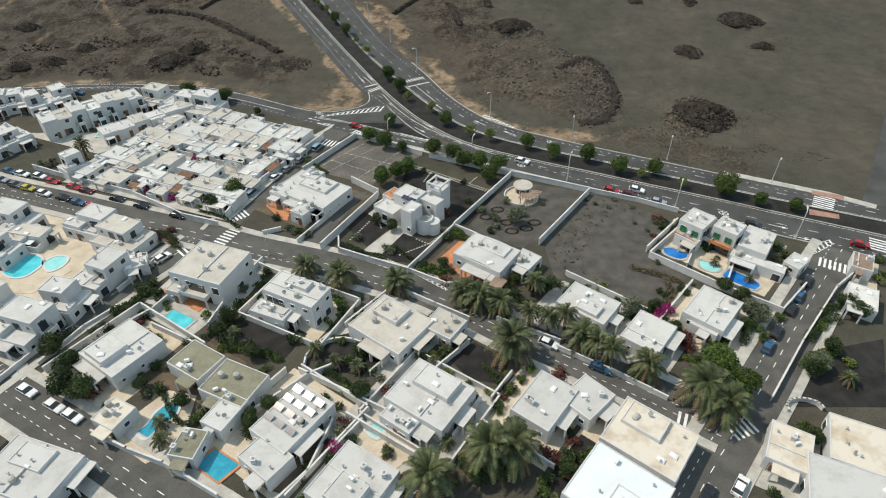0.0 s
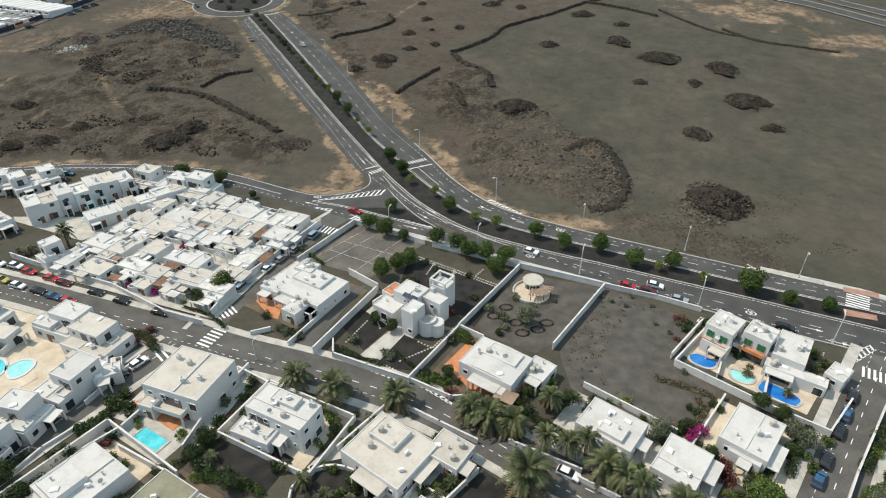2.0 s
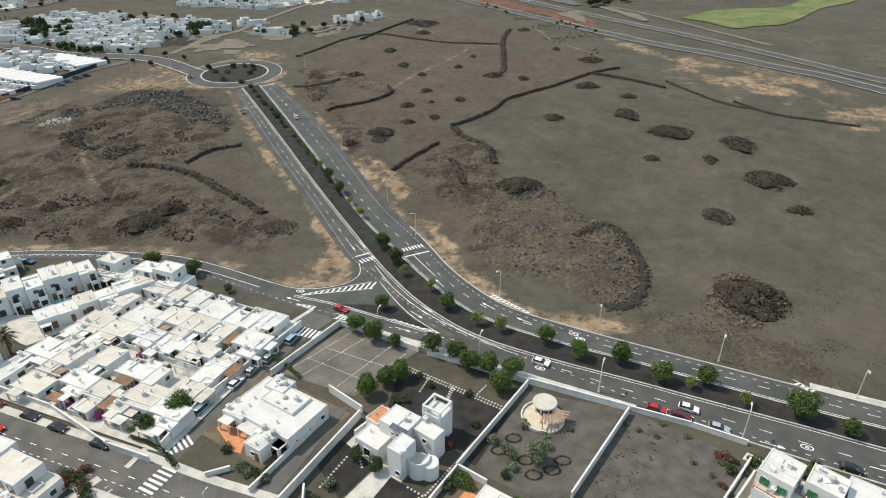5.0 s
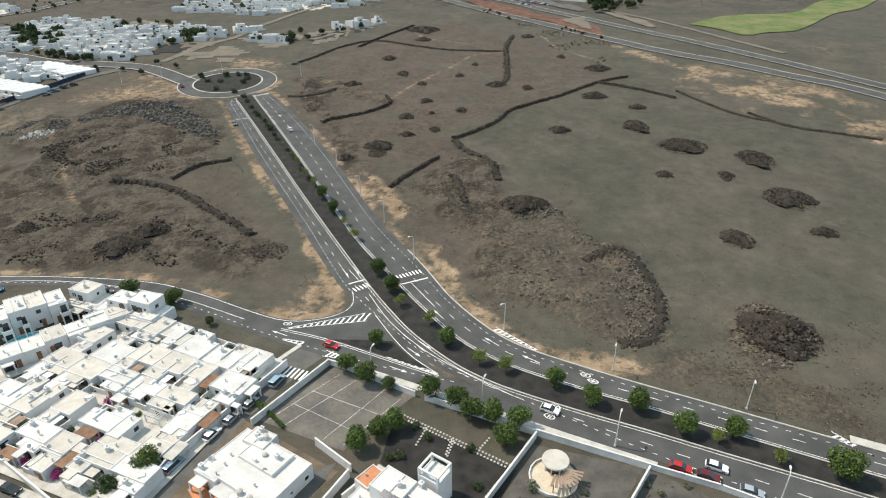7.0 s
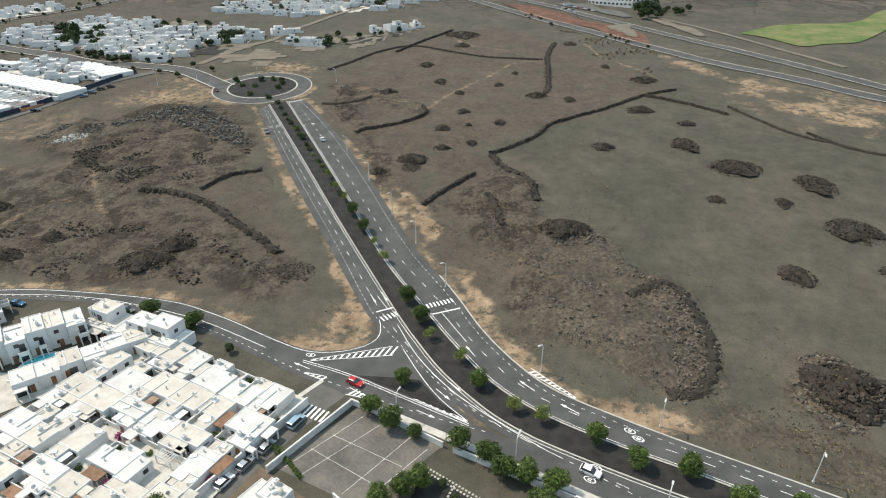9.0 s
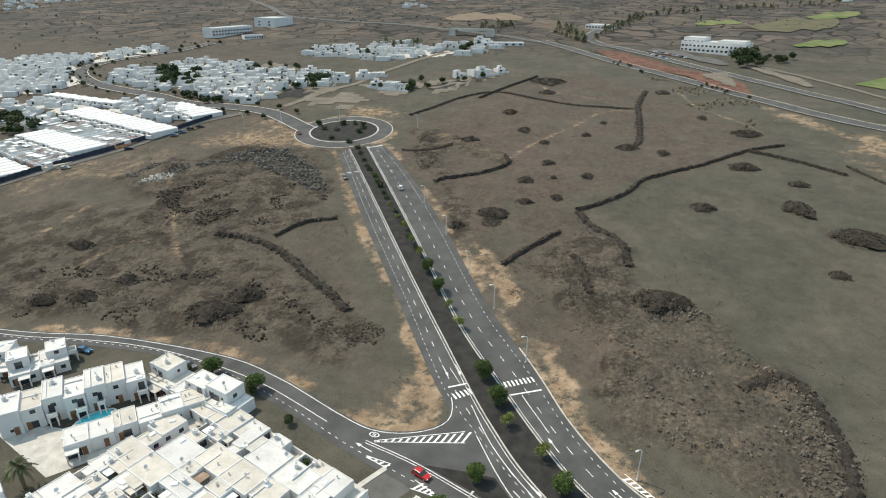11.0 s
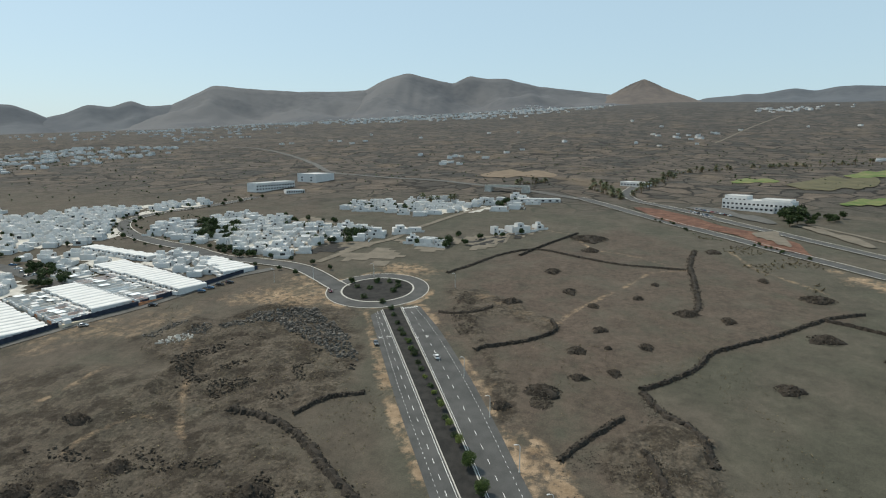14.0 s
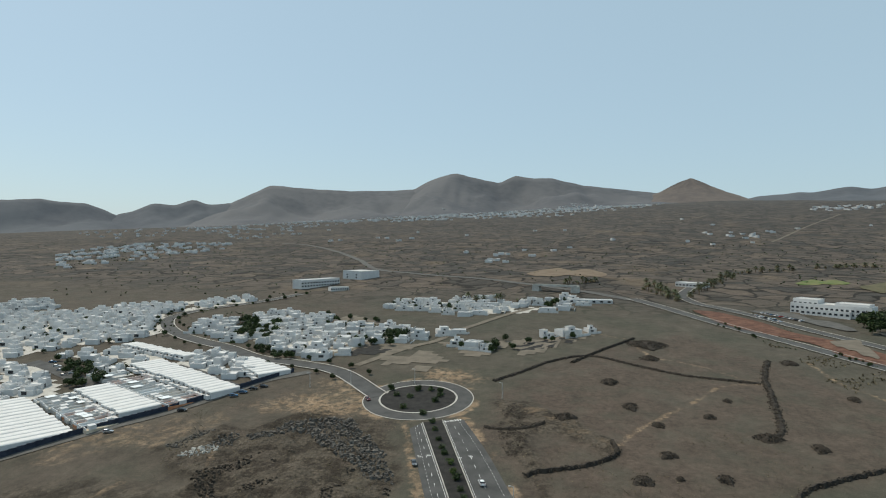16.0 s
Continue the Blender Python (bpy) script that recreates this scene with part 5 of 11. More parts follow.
def hedge(points, height, width, mat, label, seed):
    """A hedge of leaf tufts along a line, uneven in height."""
    rng, mb = random.Random(seed), MB()
    q = evenly(spline(points, 0.5), 200)
    length = float(np.hypot(*np.diff(q, axis=0).T).sum())

    def place():
        x, y = q[rng.randrange(len(q))]
        lump = 0.75 + 0.45 * noise.noise((x * 0.5, y * 0.5, seed))
        a, k = rng.uniform(0, 6.283), math.sqrt(rng.random())
        px, py = x + k * width * 0.5 * lump * math.cos(a), y + k * width * 0.5 * lump * math.sin(a)
        d = Vector((math.cos(a), math.sin(a), 0.8)).normalized()
        return Vector((px, py, land(px, py) + height * lump * (1 - 0.45 * k * k) * (1 if rng.random() < 0.6 else rng.random()))), d

    leaves(mb, rng, int(length * width * 70), place, 0.16)
    return solid("hedge", mb, mat, label, "hedge", group="garden hedges")


def make_palm(label, height, spread, seed, fronds=38):
    """A palm: ringed trunk, a head of arching fronds with leaflets, and dry fronds below."""
    rng = random.Random(seed)
    root = thing("palm_tree", 0, -600, 0, 0, label, "palm tree", "palms")
    n = 9
    part("trunk", MB().tube([(0.02 * math.sin(k), 0.02 * k, -0.2 + (height + 0.2) * k / n) for k in range(n + 1)], [0.34 - 0.012 * k + 0.05 * (k % 2) + (0.08 if k > n - 2 else 0) for k in range(n + 1)], 9), root, mat=BARK)

    def head(name, count, lift_lo, lift_hi, mat, droop):
        mb = MB()
        for k in range(count):
            az, up = k * 2.39996 + rng.uniform(-0.2, 0.2), rng.uniform(lift_lo, lift_hi)
            out = Vector((math.cos(az), math.sin(az), 0))
            side = Vector((-math.sin(az), math.cos(az), 0))
            length = spread * rng.uniform(0.8, 1.1)
            m = 15
            line = []
            for i in range(m + 1):
                t = i / m
                line.append(out * (length * t * math.cos(up) * (1 - 0.12 * t)) + Vector((0, 0, length * (math.sin(up) * t - droop * t * t))))
            v, f = [tuple(p) for p in line], []
            for i in range(1, m):
                p, q = line[i], line[i + 1]
                ll = length * 0.115 * math.sin(math.pi * (0.12 + 0.8 * i / m)) * rng.uniform(0.85, 1.1)
                along = (q - p).normalized()
                for sgn in (-1, 1):
                    tip = p + side * (sgn * ll) + along * ll * 0.9 + Vector((0, 0, -0.3 * ll))
                    v += [tuple(tip), tuple(tip + along * length * 0.018)]
                    f.append((i, i + 1, len(v) - 1, len(v) - 2))
            mb.add(v, f)
        return part(name, mb, root, mat=mat, at=pose(0, 0.02 * n, height))

    head("fronds", fronds, -0.25, 1.2, FROND, 0.5)
    head("dry_fronds", fronds // 3, -0.7, -0.2, FRONDDRY, 0.35)
    return root


TREES = {"round": [make_tree("round clipped green street tree in dark lapilli", LEAF, 2.6, 2.05, 1.35, 4200, 0.18, s, name="street_tree") for s in (1, 2)],
         "light": [make_tree("sparse light-green young street tree", LEAFLT, 1.9, 1.7, 1.6, 1100, 0.17, 3, name="street_tree")],
         "dark": [make_tree("dense dark-green garden tree", LEAFDK, 2.6, 2.2, 1.6, 3800, 0.2, s, group="garden trees", name="garden_tree") for s in (4, 5)],
         "big": [make_tree("broad bright-green garden tree", LEAF, 3.2, 2.6, 1.9, 4200, 0.22, 6, group="garden trees", name="garden_tree")],
         "far": [make_tree("dark-green tree in the far town", LEAFDK, 2.6, 2.2, 1.4, 420, 0.5, s, group="far trees", name="tree") for s in (8, 9)],
         "grey": [make_tree("grey-green silvery garden tree", LEAFGR, 2.2, 1.8, 1.2, 2400, 0.17, 7, group="garden trees", name="garden_tree")]}
BUSHES = {"green": [make_bush("low green garden shrub", LEAF, 0.9, 0.75, 420, 0.13, s) for s in (11, 12)],
          "dark": [make_bush("low dark-green garden shrub", LEAFDK, 1.0, 0.8, 420, 0.13, s) for s in (13, 14)],
          "light": [make_bush("light yellow-green garden shrub", LEAFLT, 0.8, 0.7, 360, 0.13, 15)],
          "grey": [make_bush("grey-green succulent shrub in lapilli", LEAFGR, 0.9, 0.7, 400, 0.13, 16)],
          "bloom": [make_bush("magenta bougainvillea in full flower", BLOOM, 1.2, 1.1, 700, 0.13, 17, "bougainvillea", "bougainvilleas")],
          "red": [make_bush("reddish-brown flowering garden shrub", REDBUSH, 1.1, 0.9, 520, 0.13, 18)]}
PALMS = [make_palm("broad date palm with arching green fronds", 3.6, 4.1, 21, 50), make_palm("tall date palm with arching green fronds", 5.6, 3.5, 22, 42), make_palm("young palm with short green fronds", 1.9, 2.2, 23, 36)]
_pick = random.Random(77)


def plant(kinds, x, y, scale=1.0, z=None):
    ob = _pick.choice(kinds)
    s = scale * _pick.uniform(0.92, 1.08)
    c = copy_thing(ob, Matrix.Identity(4))
    c.matrix_basis = pose(x, y, over(x, y) if z is None else z, 0, 0, _pick.uniform(0, 360)) @ Matrix.Diagonal((s, s, s * _pick.uniform(0.92, 1.08), 1))
    return c


# ---------------------------------------------------------------- cars
def make_car(paint_, label, van=False):
    root = thing("car", 0, -600, 0, 0, label, "car", "cars")
    L, W = (4.5, 1.85) if van else (4.15, 1.74)
    low = [(-L / 2, 0.32), (L / 2, 0.32), (L / 2, 0.62), (L / 2 - 0.12, 0.74), (L / 2 - 1.0, 0.92), (-L / 2 + 0.1, 0.95), (-L / 2, 0.8)]
    mb = MB()
    n = len(low)
    v = []
    for s, k in ((-1, 0.94), (-1, 1.0), (1, 1.0), (1, 0.94)):
        inset = 0.0 if k == 1.0 else 0.0
        v += [(x * (1 if k == 1.0 else 0.985), s * W / 2 * k + inset, z + (0 if k == 1.0 else 0.0)) for x, z in low]
    f = [(r * n + i, r * n + (i + 1) % n, (r + 1) * n + (i + 1) % n, (r + 1) * n + i) for r in range(3) for i in range(n)]
    mb.add(v, f + [tuple(range(n - 1, -1, -1)), tuple(range(3 * n, 4 * n))])
    part("body", mb, root, mat=paint_)
    H1 = 1.78 if van else 1.46
    x0, x1, x2, x3 = (-L / 2 + 0.08, -L / 2 + 0.2, L / 2 - 1.75, L / 2 - 1.05) if van else (-L / 2 + 0.15, -L / 2 + 0.75, L / 2 - 2.0, L / 2 - 1.1)
    glass, roof = MB(), MB()
    wl, wt = W / 2 - 0.04, W / 2 - 0.2
    glass.add([(x0, -wl, 0.93), (x3, -wl, 0.91), (x3, wl, 0.91), (x0, wl, 0.93), (x1, -wt, H1 - 0.05), (x2, -wt, H1 - 0.05), (x2, wt, H1 - 0.05), (x1, wt, H1 - 0.05)],
              [(0, 1, 5, 4), (1, 2, 6, 5), (2, 3, 7, 6), (3, 0, 4, 7)])
    part("window_band", glass, root, "dark tinted car windows", GLASS)
    roof.add([(x1 - 0.06, -wt, H1 - 0.05), (x2 + 0.06, -wt, H1 - 0.05), (x2 + 0.06, wt, H1 - 0.05), (x1 - 0.06, wt, H1 - 0.05),
              (x1 + 0.1, -wt + 0.12, H1), (x2 - 0.1, -wt + 0.12, H1), (x2 - 0.1, wt - 0.12, H1), (x1 + 0.1, wt - 0.12, H1)],
             [(4, 5, 6, 7), (0, 1, 5, 4), (1, 2, 6, 5), (2, 3, 7, 6), (3, 0, 4, 7)])
    part("roof", roof, root, mat=paint_)
    wheel = MB().tube([(0, -0.1, 0), (0, -0.09, 0), (0, 0.09, 0), (0, 0.1, 0)], [0.24, 0.31, 0.31, 0.24], 14).mesh("wheel", RUBBER)
    rim = MB().tube([(0, -0.115, 0), (0, 0.115, 0)], [0.17, 0.17], 10).mesh("rim", METAL)
    for sx in (-1, 1):
        for sy in (-1, 1):
            w = part("wheel", wheel, root, at=pose(sx * L * 0.31, sy * (W / 2 - 0.1), 0.31))
            part("rim", rim, w)
    for sy in (-1, 1):
        part("headlight", MB().box(L / 2 - 0.04, sy * (W / 2 - 0.3), 0.6, 0.12, 0.34, 0.14), root, mat=LAMPS)
        part("tail_light", MB().box(-L / 2 + 0.03, sy * (W / 2 - 0.22), 0.68, 0.1, 0.26, 0.2), root, mat=TAIL)
    return root


CARBOX = {k: make_car(CARS[k], lab, van) for k, lab, van in (
    ("white", "white hatchback car on the asphalt", False), ("red", "bright red hatchback car on the asphalt", False), ("maroon", "dark red saloon car on the asphalt", False),
    ("black", "black car parked at the kerb", False), ("grey", "dark grey car parked at the kerb", False), ("silver", "silver car parked at the kerb", False),
    ("blue", "dark blue car parked at the kerb", False), ("paleblue", "pale blue van parked at the kerb", True), ("yellow", "yellow car parked at the kerb", False))}


def park(colour, x, y, turn):
    return copy_thing(CARBOX[colour], pose(x, y, land(x, y) + 0.075, 0, 0, turn))


# ---------------------------------------------------------------- street lamps
def make_lamp():
    root = thing("street_lamp", 0, -600, 0, 0, "tall grey metal street lamp", "street lamp", "street lamps")
    part("base", MB().box(0, 0, -0.1, 0.5, 0.5, 0.5), root, mat=CONCRETE)
    part("pole", MB().tube([(0, 0, 0.3), (0, 0, 8.6), (0.35, 0, 9.1), (1.1, 0, 9.3)], [0.17, 0.12, 0.10, 0.08], 8), root, mat=POLE)
    part("lamp_head", MB().box(1.5, 0, 9.22, 1.0, 0.4, 0.2, taper=0.8), root, mat=POLE)
    return root


LAMP = make_lamp()


def lamp(x, y, turn, scale=1.0):
    c = copy_thing(LAMP, Matrix.Identity(4))
    c.matrix_basis = pose(x, y, over(x, y), 0, 0, turn) @ Matrix.Scale(scale, 4)


# ---------------------------------------------------------------- stones and mounds
def stone_wall(points, height=0.9, width=1.4, seed=1, label="old dry-stone wall of dark lava stones"):
    """A tumbled dry-stone wall: a ragged bank of rubble with loose angular stones heaped along it."""
    rng = random.Random(seed)
    q = spline(points, 1.0)
    line = evenly(q, max(5, int(len(q) * 0.9)))
    root = thing("stone_wall", float(line[0][0]), float(line[0][1]), over(*line[0]), 0, label, "dry-stone wall", "dry-stone walls")
    ox, oy, oz = line[0][0], line[0][1], over(*line[0])
    step = np.gradient(line, axis=0)
    side = np.stack([-step[:, 1], step[:, 0]], 1) / np.maximum(1e-6, np.hypot(step[:, 0], step[:, 1]))[:, None]
    bank, st = MB(), MB()
    v = []
    for (x, y), (sx, sy) in zip(line, side):
        h, sway, w = height * rng.uniform(0.55, 1.0), rng.uniform(-0.2, 0.2) * width, width * rng.uniform(0.8, 1.2)
        for o, k in ((-0.62, -0.3), (-0.2, 1.0), (0.22, 0.85), (0.62, -0.3)):
            px, py = x + sx * (o * w + sway), y + sy * (o * w + sway)
            v.append((px - ox, py - oy, over(px, py) - oz + k * h))
    bank.add(v, [(4 * i + j, 4 * i + j + 1, 4 * i + j + 5, 4 * i + j + 4) for i in range(len(line) - 1) for j in range(3)])
    part("bank", bank, root, mat=EARTH)
    for (x, y), (sx, sy) in zip(line, side):
        for _ in range(11):
            o = rng.gauss(0, width * 0.34)
            px, py = x + sx * o + rng.uniform(-0.5, 0.5), y + sy * o + rng.uniform(-0.5, 0.5)
            h = height * max(0.0, 1 - abs(o) / width) * rng.uniform(0.6, 1.05)
            st.stone(px - ox, py - oy, over(px, py) - oz + h * 0.75, 0.13 + 0.34 * rng.random() ** 2, rng, 0.75)
    tagged(part("loose_stones", st, root, mat=LAVA), kind="stuff")
    return root


def mound(x, y, rx, ry, h, turn=0.0, seed=1, label="low mound of dark lava stones in the field", n=None, mat=None, name="stone_mound"):
    """An uneven earth hump strewn with stones."""
    rng = random.Random(seed)
    root = thing(name, x, y, over(x, y), turn, label, "stone mound", "stone mounds")
    mb, rings, segs = MB(), 6, 18
    v = [(0, 0, h)]
    for r in range(1, rings + 1):
        for s in range(segs):
            a, k = 6.28319 * s / segs, r / rings
            wob = 1 + 0.22 * math.sin(3 * a + seed) + 0.12 * math.sin(7 * a + 2 * seed) + rng.uniform(-0.14, 0.14)
            v.append((rx * k * wob * math.cos(a), ry * k * wob * math.sin(a), 1.0 * h * (1 - k ** 1.6) * rng.uniform(0.45, 1.3) - 0.35 * k ** 3))
    f = [(0, 1 + s, 1 + (s + 1) % segs) for s in range(segs)]
    f += [(1 + (r - 1) * segs + s, 1 + r * segs + s, 1 + r * segs + (s + 1) % segs, 1 + (r - 1) * segs + (s + 1) % segs) for r in range(1, rings) for s in range(segs)]
    part("earth", mb.add(v, f), root, mat=EARTH, smooth=True)
    st = MB()
    for _ in range(n or int(30 + rx * ry * 9)):
        a, k = rng.uniform(0, 6.283), math.sqrt(rng.random())
        px, py = rx * k * math.cos(a), ry * k * math.sin(a)
        st.stone(px * 1.12, py * 1.12, 0.92 * h * (1 - k ** 1.6), rng.uniform(0.12, 0.22 + 0.22 * rng.random() ** 3 * h), rng)
    tagged(part("stone_rubble", st, root, mat=mat or LAVA), kind="stuff")
    return root


def rubble(cx, cy, rx, ry, turn, n, size, seed, mat, label, bare=0.0):
    """A field of loose boulders."""
    rng, mb = random.Random(seed), MB()
    c, s = math.cos(radians(turn)), math.sin(radians(turn))
    for _ in range(int(n * 1.8)):
        a, k = rng.uniform(0, 6.283), rng.random() ** 0.6
        u, v = rx * k * math.cos(a), ry * k * math.sin(a)
        x, y = cx + c * u - s * v, cy + s * u + c * v
        if noise.noise((x * 0.12, y * 0.12, seed)) < bare:
            continue
        r = size * 0.6 * rng.uniform(0.3, 1.0) ** 1.5 + 0.08
        mb.stone(x, y, over(x, y) + r * 0.15, r, rng)
    return solid("boulders", mb, mat, label, "boulders", "stuff")


def boulder_field(outline, n, lo, hi, seed, mat, label, bare=-1.0):
    """Boulders strewn over an outline, big ones few and small ones many."""
    rng, mb = random.Random(seed), MB()
    xs, ys = [p[0] for p in outline], [p[1] for p in outline]
    edges = list(zip(outline, outline[1:] + outline[:1]))
    made = tries = 0
    while made < n and tries < 30 * n:
        tries += 1
        x, y = rng.uniform(min(xs), max(xs)), rng.uniform(min(ys), max(ys))
        wx, wy = x + 3 * noise.noise((x * 0.1, y * 0.1, 1)), y + 3 * noise.noise((x * 0.1, y * 0.1, 9))
        hit = sum((y0 > wy) != (y1 > wy) and wx < (x1 - x0) * (wy - y0) / (y1 - y0) + x0 for (x0, y0), (x1, y1) in edges) % 2
        if not hit or noise.noise((x * 0.09, y * 0.09, seed)) < bare:
            continue
        made += 1
        r = lo + (hi - lo) * rng.random() ** 3
        mb.stone(x, y, over(x, y) + r * 0.25, r, rng)
    return solid("boulders", mb, mat, label, "boulders", "stuff")


def stepping_stones(x0, y0, x1, y1, lift=0.1, gap=0.75, size=0.42):
    """Pale square slabs in a line over lapilli."""
    d = math.hypot(x1 - x0, y1 - y0)
    n, rot = max(2, int(d / gap)), math.degrees(math.atan2(y1 - y0, x1 - x0))
    root = thing("stepping_stones", x0, y0, land(x0, y0), rot, "line of pale stepping stones in black lapilli", "stepping stones", "", "structure")
    slab = MB().box(0, 0, 0, size, size, 0.09, taper=0.9).mesh("slab", CONCRETE)
    for k in range(n):
        part("slab", slab, root, at=pose(d * (k + 0.5) / n, 0, lift - 0.05))

# ---------------------------------------------------------------- the villas
home = house("two-storey white house with a cream flat roof and terracotta terrace", [(-50.9, 99.4, -20, 13.1, 11.5, 6.4, 'cream'), (-56.6, 97.4, -20, 3.4, 8.6, 3.3, 'cream')], 11, clutter=5, skip=0.2, name="villa")
home = house("two-storey white house with stepped flat roofs beside lapilli gardens", [(-30.5, 90.7, -27, 12.7, 6.5, 6.2, 'white'), (-35.5, 87.7, -23, 8.3, 3.9, 3.2, 'white')], 12, clutter=6, skip=0.2, name="villa")
raised(home, 12.7, 6.5, 6.2, "white", 12)
home = house("long white house with a clean white flat roof", [(-61.9, 77.2, -34, 10.9, 11.0, 4.0, 'white')], 13, clutter=5, skip=0.2, name="villa")
raised(home, 10.9, 11.0, 4.0, "white", 13)
home = house("sprawling white house with olive felt roofs round a pool court", [(-46.9, 74.5, -31, 8.5, 6.8, 3.2, 'olive'), (-38.2, 68.9, -25, 9.8, 7.9, 3.4, 'olive'), (-57.6, 62.7, -26, 5.3, 5.2, 3.0, 'stain'), (-42.6, 56.7, -11, 4.6, 5.5, 3.0, 'olive'), (-38.2, 62.8, -26, 4.8, 7.1, 3.3, 'white')], 14, clutter=4, skip=0.2, name="villa")
solar_house = house("white house with rows of solar panels on its flat roof", [(-26.1, 61.4, -35, 8.5, 12.0, 3.5, 'white'), (-29.1, 53.9, -38, 7.4, 5.6, 3.3, 'white')], 15, clutter=3, skip=0.2, name="villa")
home = house("white house with a large flat roof on the street corner", [(-66.4, 51.9, -18, 13.8, 9.3, 3.5, 'white')], 16, clutter=6, skip=0.2, name="villa")
raised(home, 13.8, 9.3, 3.5, "white", 16)
arch_house = house("white house with arched terrace and a solar array on the roof", [(-2.5, 65.7, -35, 12.6, 10.7, 4.0, 'white'), (-7.7, 60.9, -36, 6.6, 3.0, 3.2, 'white')], 17, clutter=6, skip=0.2, name="villa")
raised(arch_house, 12.6, 10.7, 4.0, "white", 17)
home = house("low house with cream flat roofs and a brown awning", [(-10.5, 83.3, -37, 13.2, 11.1, 3.5, 'cream'), (0.2, 83.4, -35, 7.0, 6.2, 3.2, 'cream')], 18, clutter=6, skip=0.2, name="villa")
raised(home, 13.2, 11.1, 3.5, "cream", 18)
home = house("white house with many round vents on its flat roof", [(-14.4, 49.1, -33, 10.5, 10.8, 3.8, 'white')], 19, clutter=9, skip=0.2, name="villa")
raised(home, 10.5, 10.8, 3.8, "white", 19)
home = house("white house of stepped flat roofs among palms", [(17.7, 64.3, -38, 7.6, 10.8, 3.6, 'white'), (25.4, 65.1, -47, 6.6, 7.7, 3.3, 'white')], 20, clutter=5, skip=0.2, name="villa")
home = house("large house with a rust-stained flat roof", [(33.9, 56.4, -39, 12.9, 10.6, 4.0, 'stain')], 21, clutter=7, skip=0.2, name="villa")
raised(home, 12.9, 10.6, 4.0, "stain", 21)
home = house("long building with a pale blue sheet roof", [(26.4, 46.8, -40, 13.1, 11.7, 4.4, 'pale')], 22, clutter=3, skip=0.2, name="villa")
raised(home, 13.1, 11.7, 4.4, "pale", 22)
home = house("low building with a stained beige roof on the street corner", [(56.7, 54.9, -31, 6.6, 8.2, 3.2, 'stain'), (69.5, 54.5, -26, 11.8, 9.7, 3.2, 'stain'), (63.0, 46.4, -24, 13.8, 9.8, 3.6, 'white')], 23, clutter=4, skip=0.2, name="villa")
home = house("white bungalow with a flat roof behind palms", [(30.2, 88.6, -39, 10.8, 8.0, 3.5, 'white')], 24, clutter=5, skip=0.2, name="villa")
raised(home, 10.8, 8.0, 3.5, "white", 24)
home = house("white house with a plain white flat roof beside bougainvillea", [(40.5, 80.5, -40, 7.8, 9.3, 3.3, 'white')], 25, clutter=3, skip=0.2, name="villa")
home = house("white bungalow with stepped flat roofs and a covered porch", [(55.2, 86.5, -42, 8.4, 10.7, 3.8, 'white'), (53.4, 83.3, -43, 5.6, 5.4, 2.8, 'white')], 26, clutter=5, skip=0.2, name="villa")
home = house("white villa with an orange tiled terrace and curved roof", [(10.1, 104.8, -35, 12.3, 9.4, 4.0, 'white', 0.5), (18.9, 103.6, -39, 5.2, 5.8, 2.8, 'white')], 27, clutter=5, skip=0.2, name="villa")
raised(home, 12.3, 9.4, 4.0, "white", 27)
cubic_villa = house("white cubic villa with towers and roof terraces", [(-8.2, 125.9, -35, 6.6, 5.3, 6.4, 'white'), (-13.4, 124.2, -36, 6.0, 4.7, 3.4, 'white'), (-12.8, 129.8, -41, 3.4, 4.6, 3.7, 'terra'), (-1.0, 128.1, -34, 4.4, 4.3, 6.7, 'white'), (-2.7, 123.5, -38, 5.5, 3.3, 6.0, 'white'), (-7.6, 119.0, -36, 3.3, 4.4, 6.8, 'white')], 28, clutter=1, windows=False, name="villa")
to_villa = pose(-8.2, 125.9, 0, 0, 0, -35).inverted()
for x, y, turn, key, z in ((-13.4 - 3.0, 124.2 - 0.5, -90, (1.8, 2.0), 0.3), (-14.6, 121.9, 0, (1.8, 2.0), 0.6), (-12.6, 122.9, 0, (1.2, 1.1), 1.0), (-9.6, 123.3, 0, (0.8, 0.8), 4.6), (-8.6, 122.9, 0, (0.8, 0.8), 4.6), (-3.4, 121.6, 0, (1.2, 1.1), 4.2), (-0.2, 125.2, 0, (1.2, 1.1), 1.2), (-6.0, 118.4, 90, (0.8, 0.8), 1.3), (-8.3, 116.6, 0, (1.2, 1.1), 1.2), (0.8, 127.5, 90, (1.2, 1.1), 4.4)):
    loc = to_villa @ Vector((x, y, z))
    pane_ = part("window", WIN[key][0], cubic_villa, at=pose(loc.x, loc.y, loc.z, 0, 0, turn))
    part("pane", WIN[key][1], pane_)
hub = to_villa @ Vector((-4.4, 118.4, 0))
n = 22
arc = [(math.cos(radians(-205 + 260 * k / n)), math.sin(radians(-205 + 260 * k / n))) for k in range(n + 1)]
v = [(hub.x + r * c, hub.y + r * k, z) for r, z in ((2.1, -0.2), (2.1, 4.1), (1.85, 4.1), (1.85, 3.2)) for c, k in arc]
part("balcony", MB().add(v, [(m * (n + 1) + k, m * (n + 1) + k + 1, (m + 1) * (n + 1) + k + 1, (m + 1) * (n + 1) + k) for m in range(3) for k in range(n)]), cubic_villa, "curved white balcony wall", WHITE)
part("balcony_floor", MB().tube([(hub.x, hub.y, 3.0), (hub.x, hub.y, 3.25)], [1.9, 1.9], 24), cubic_villa, "", ROOFS["cream"])
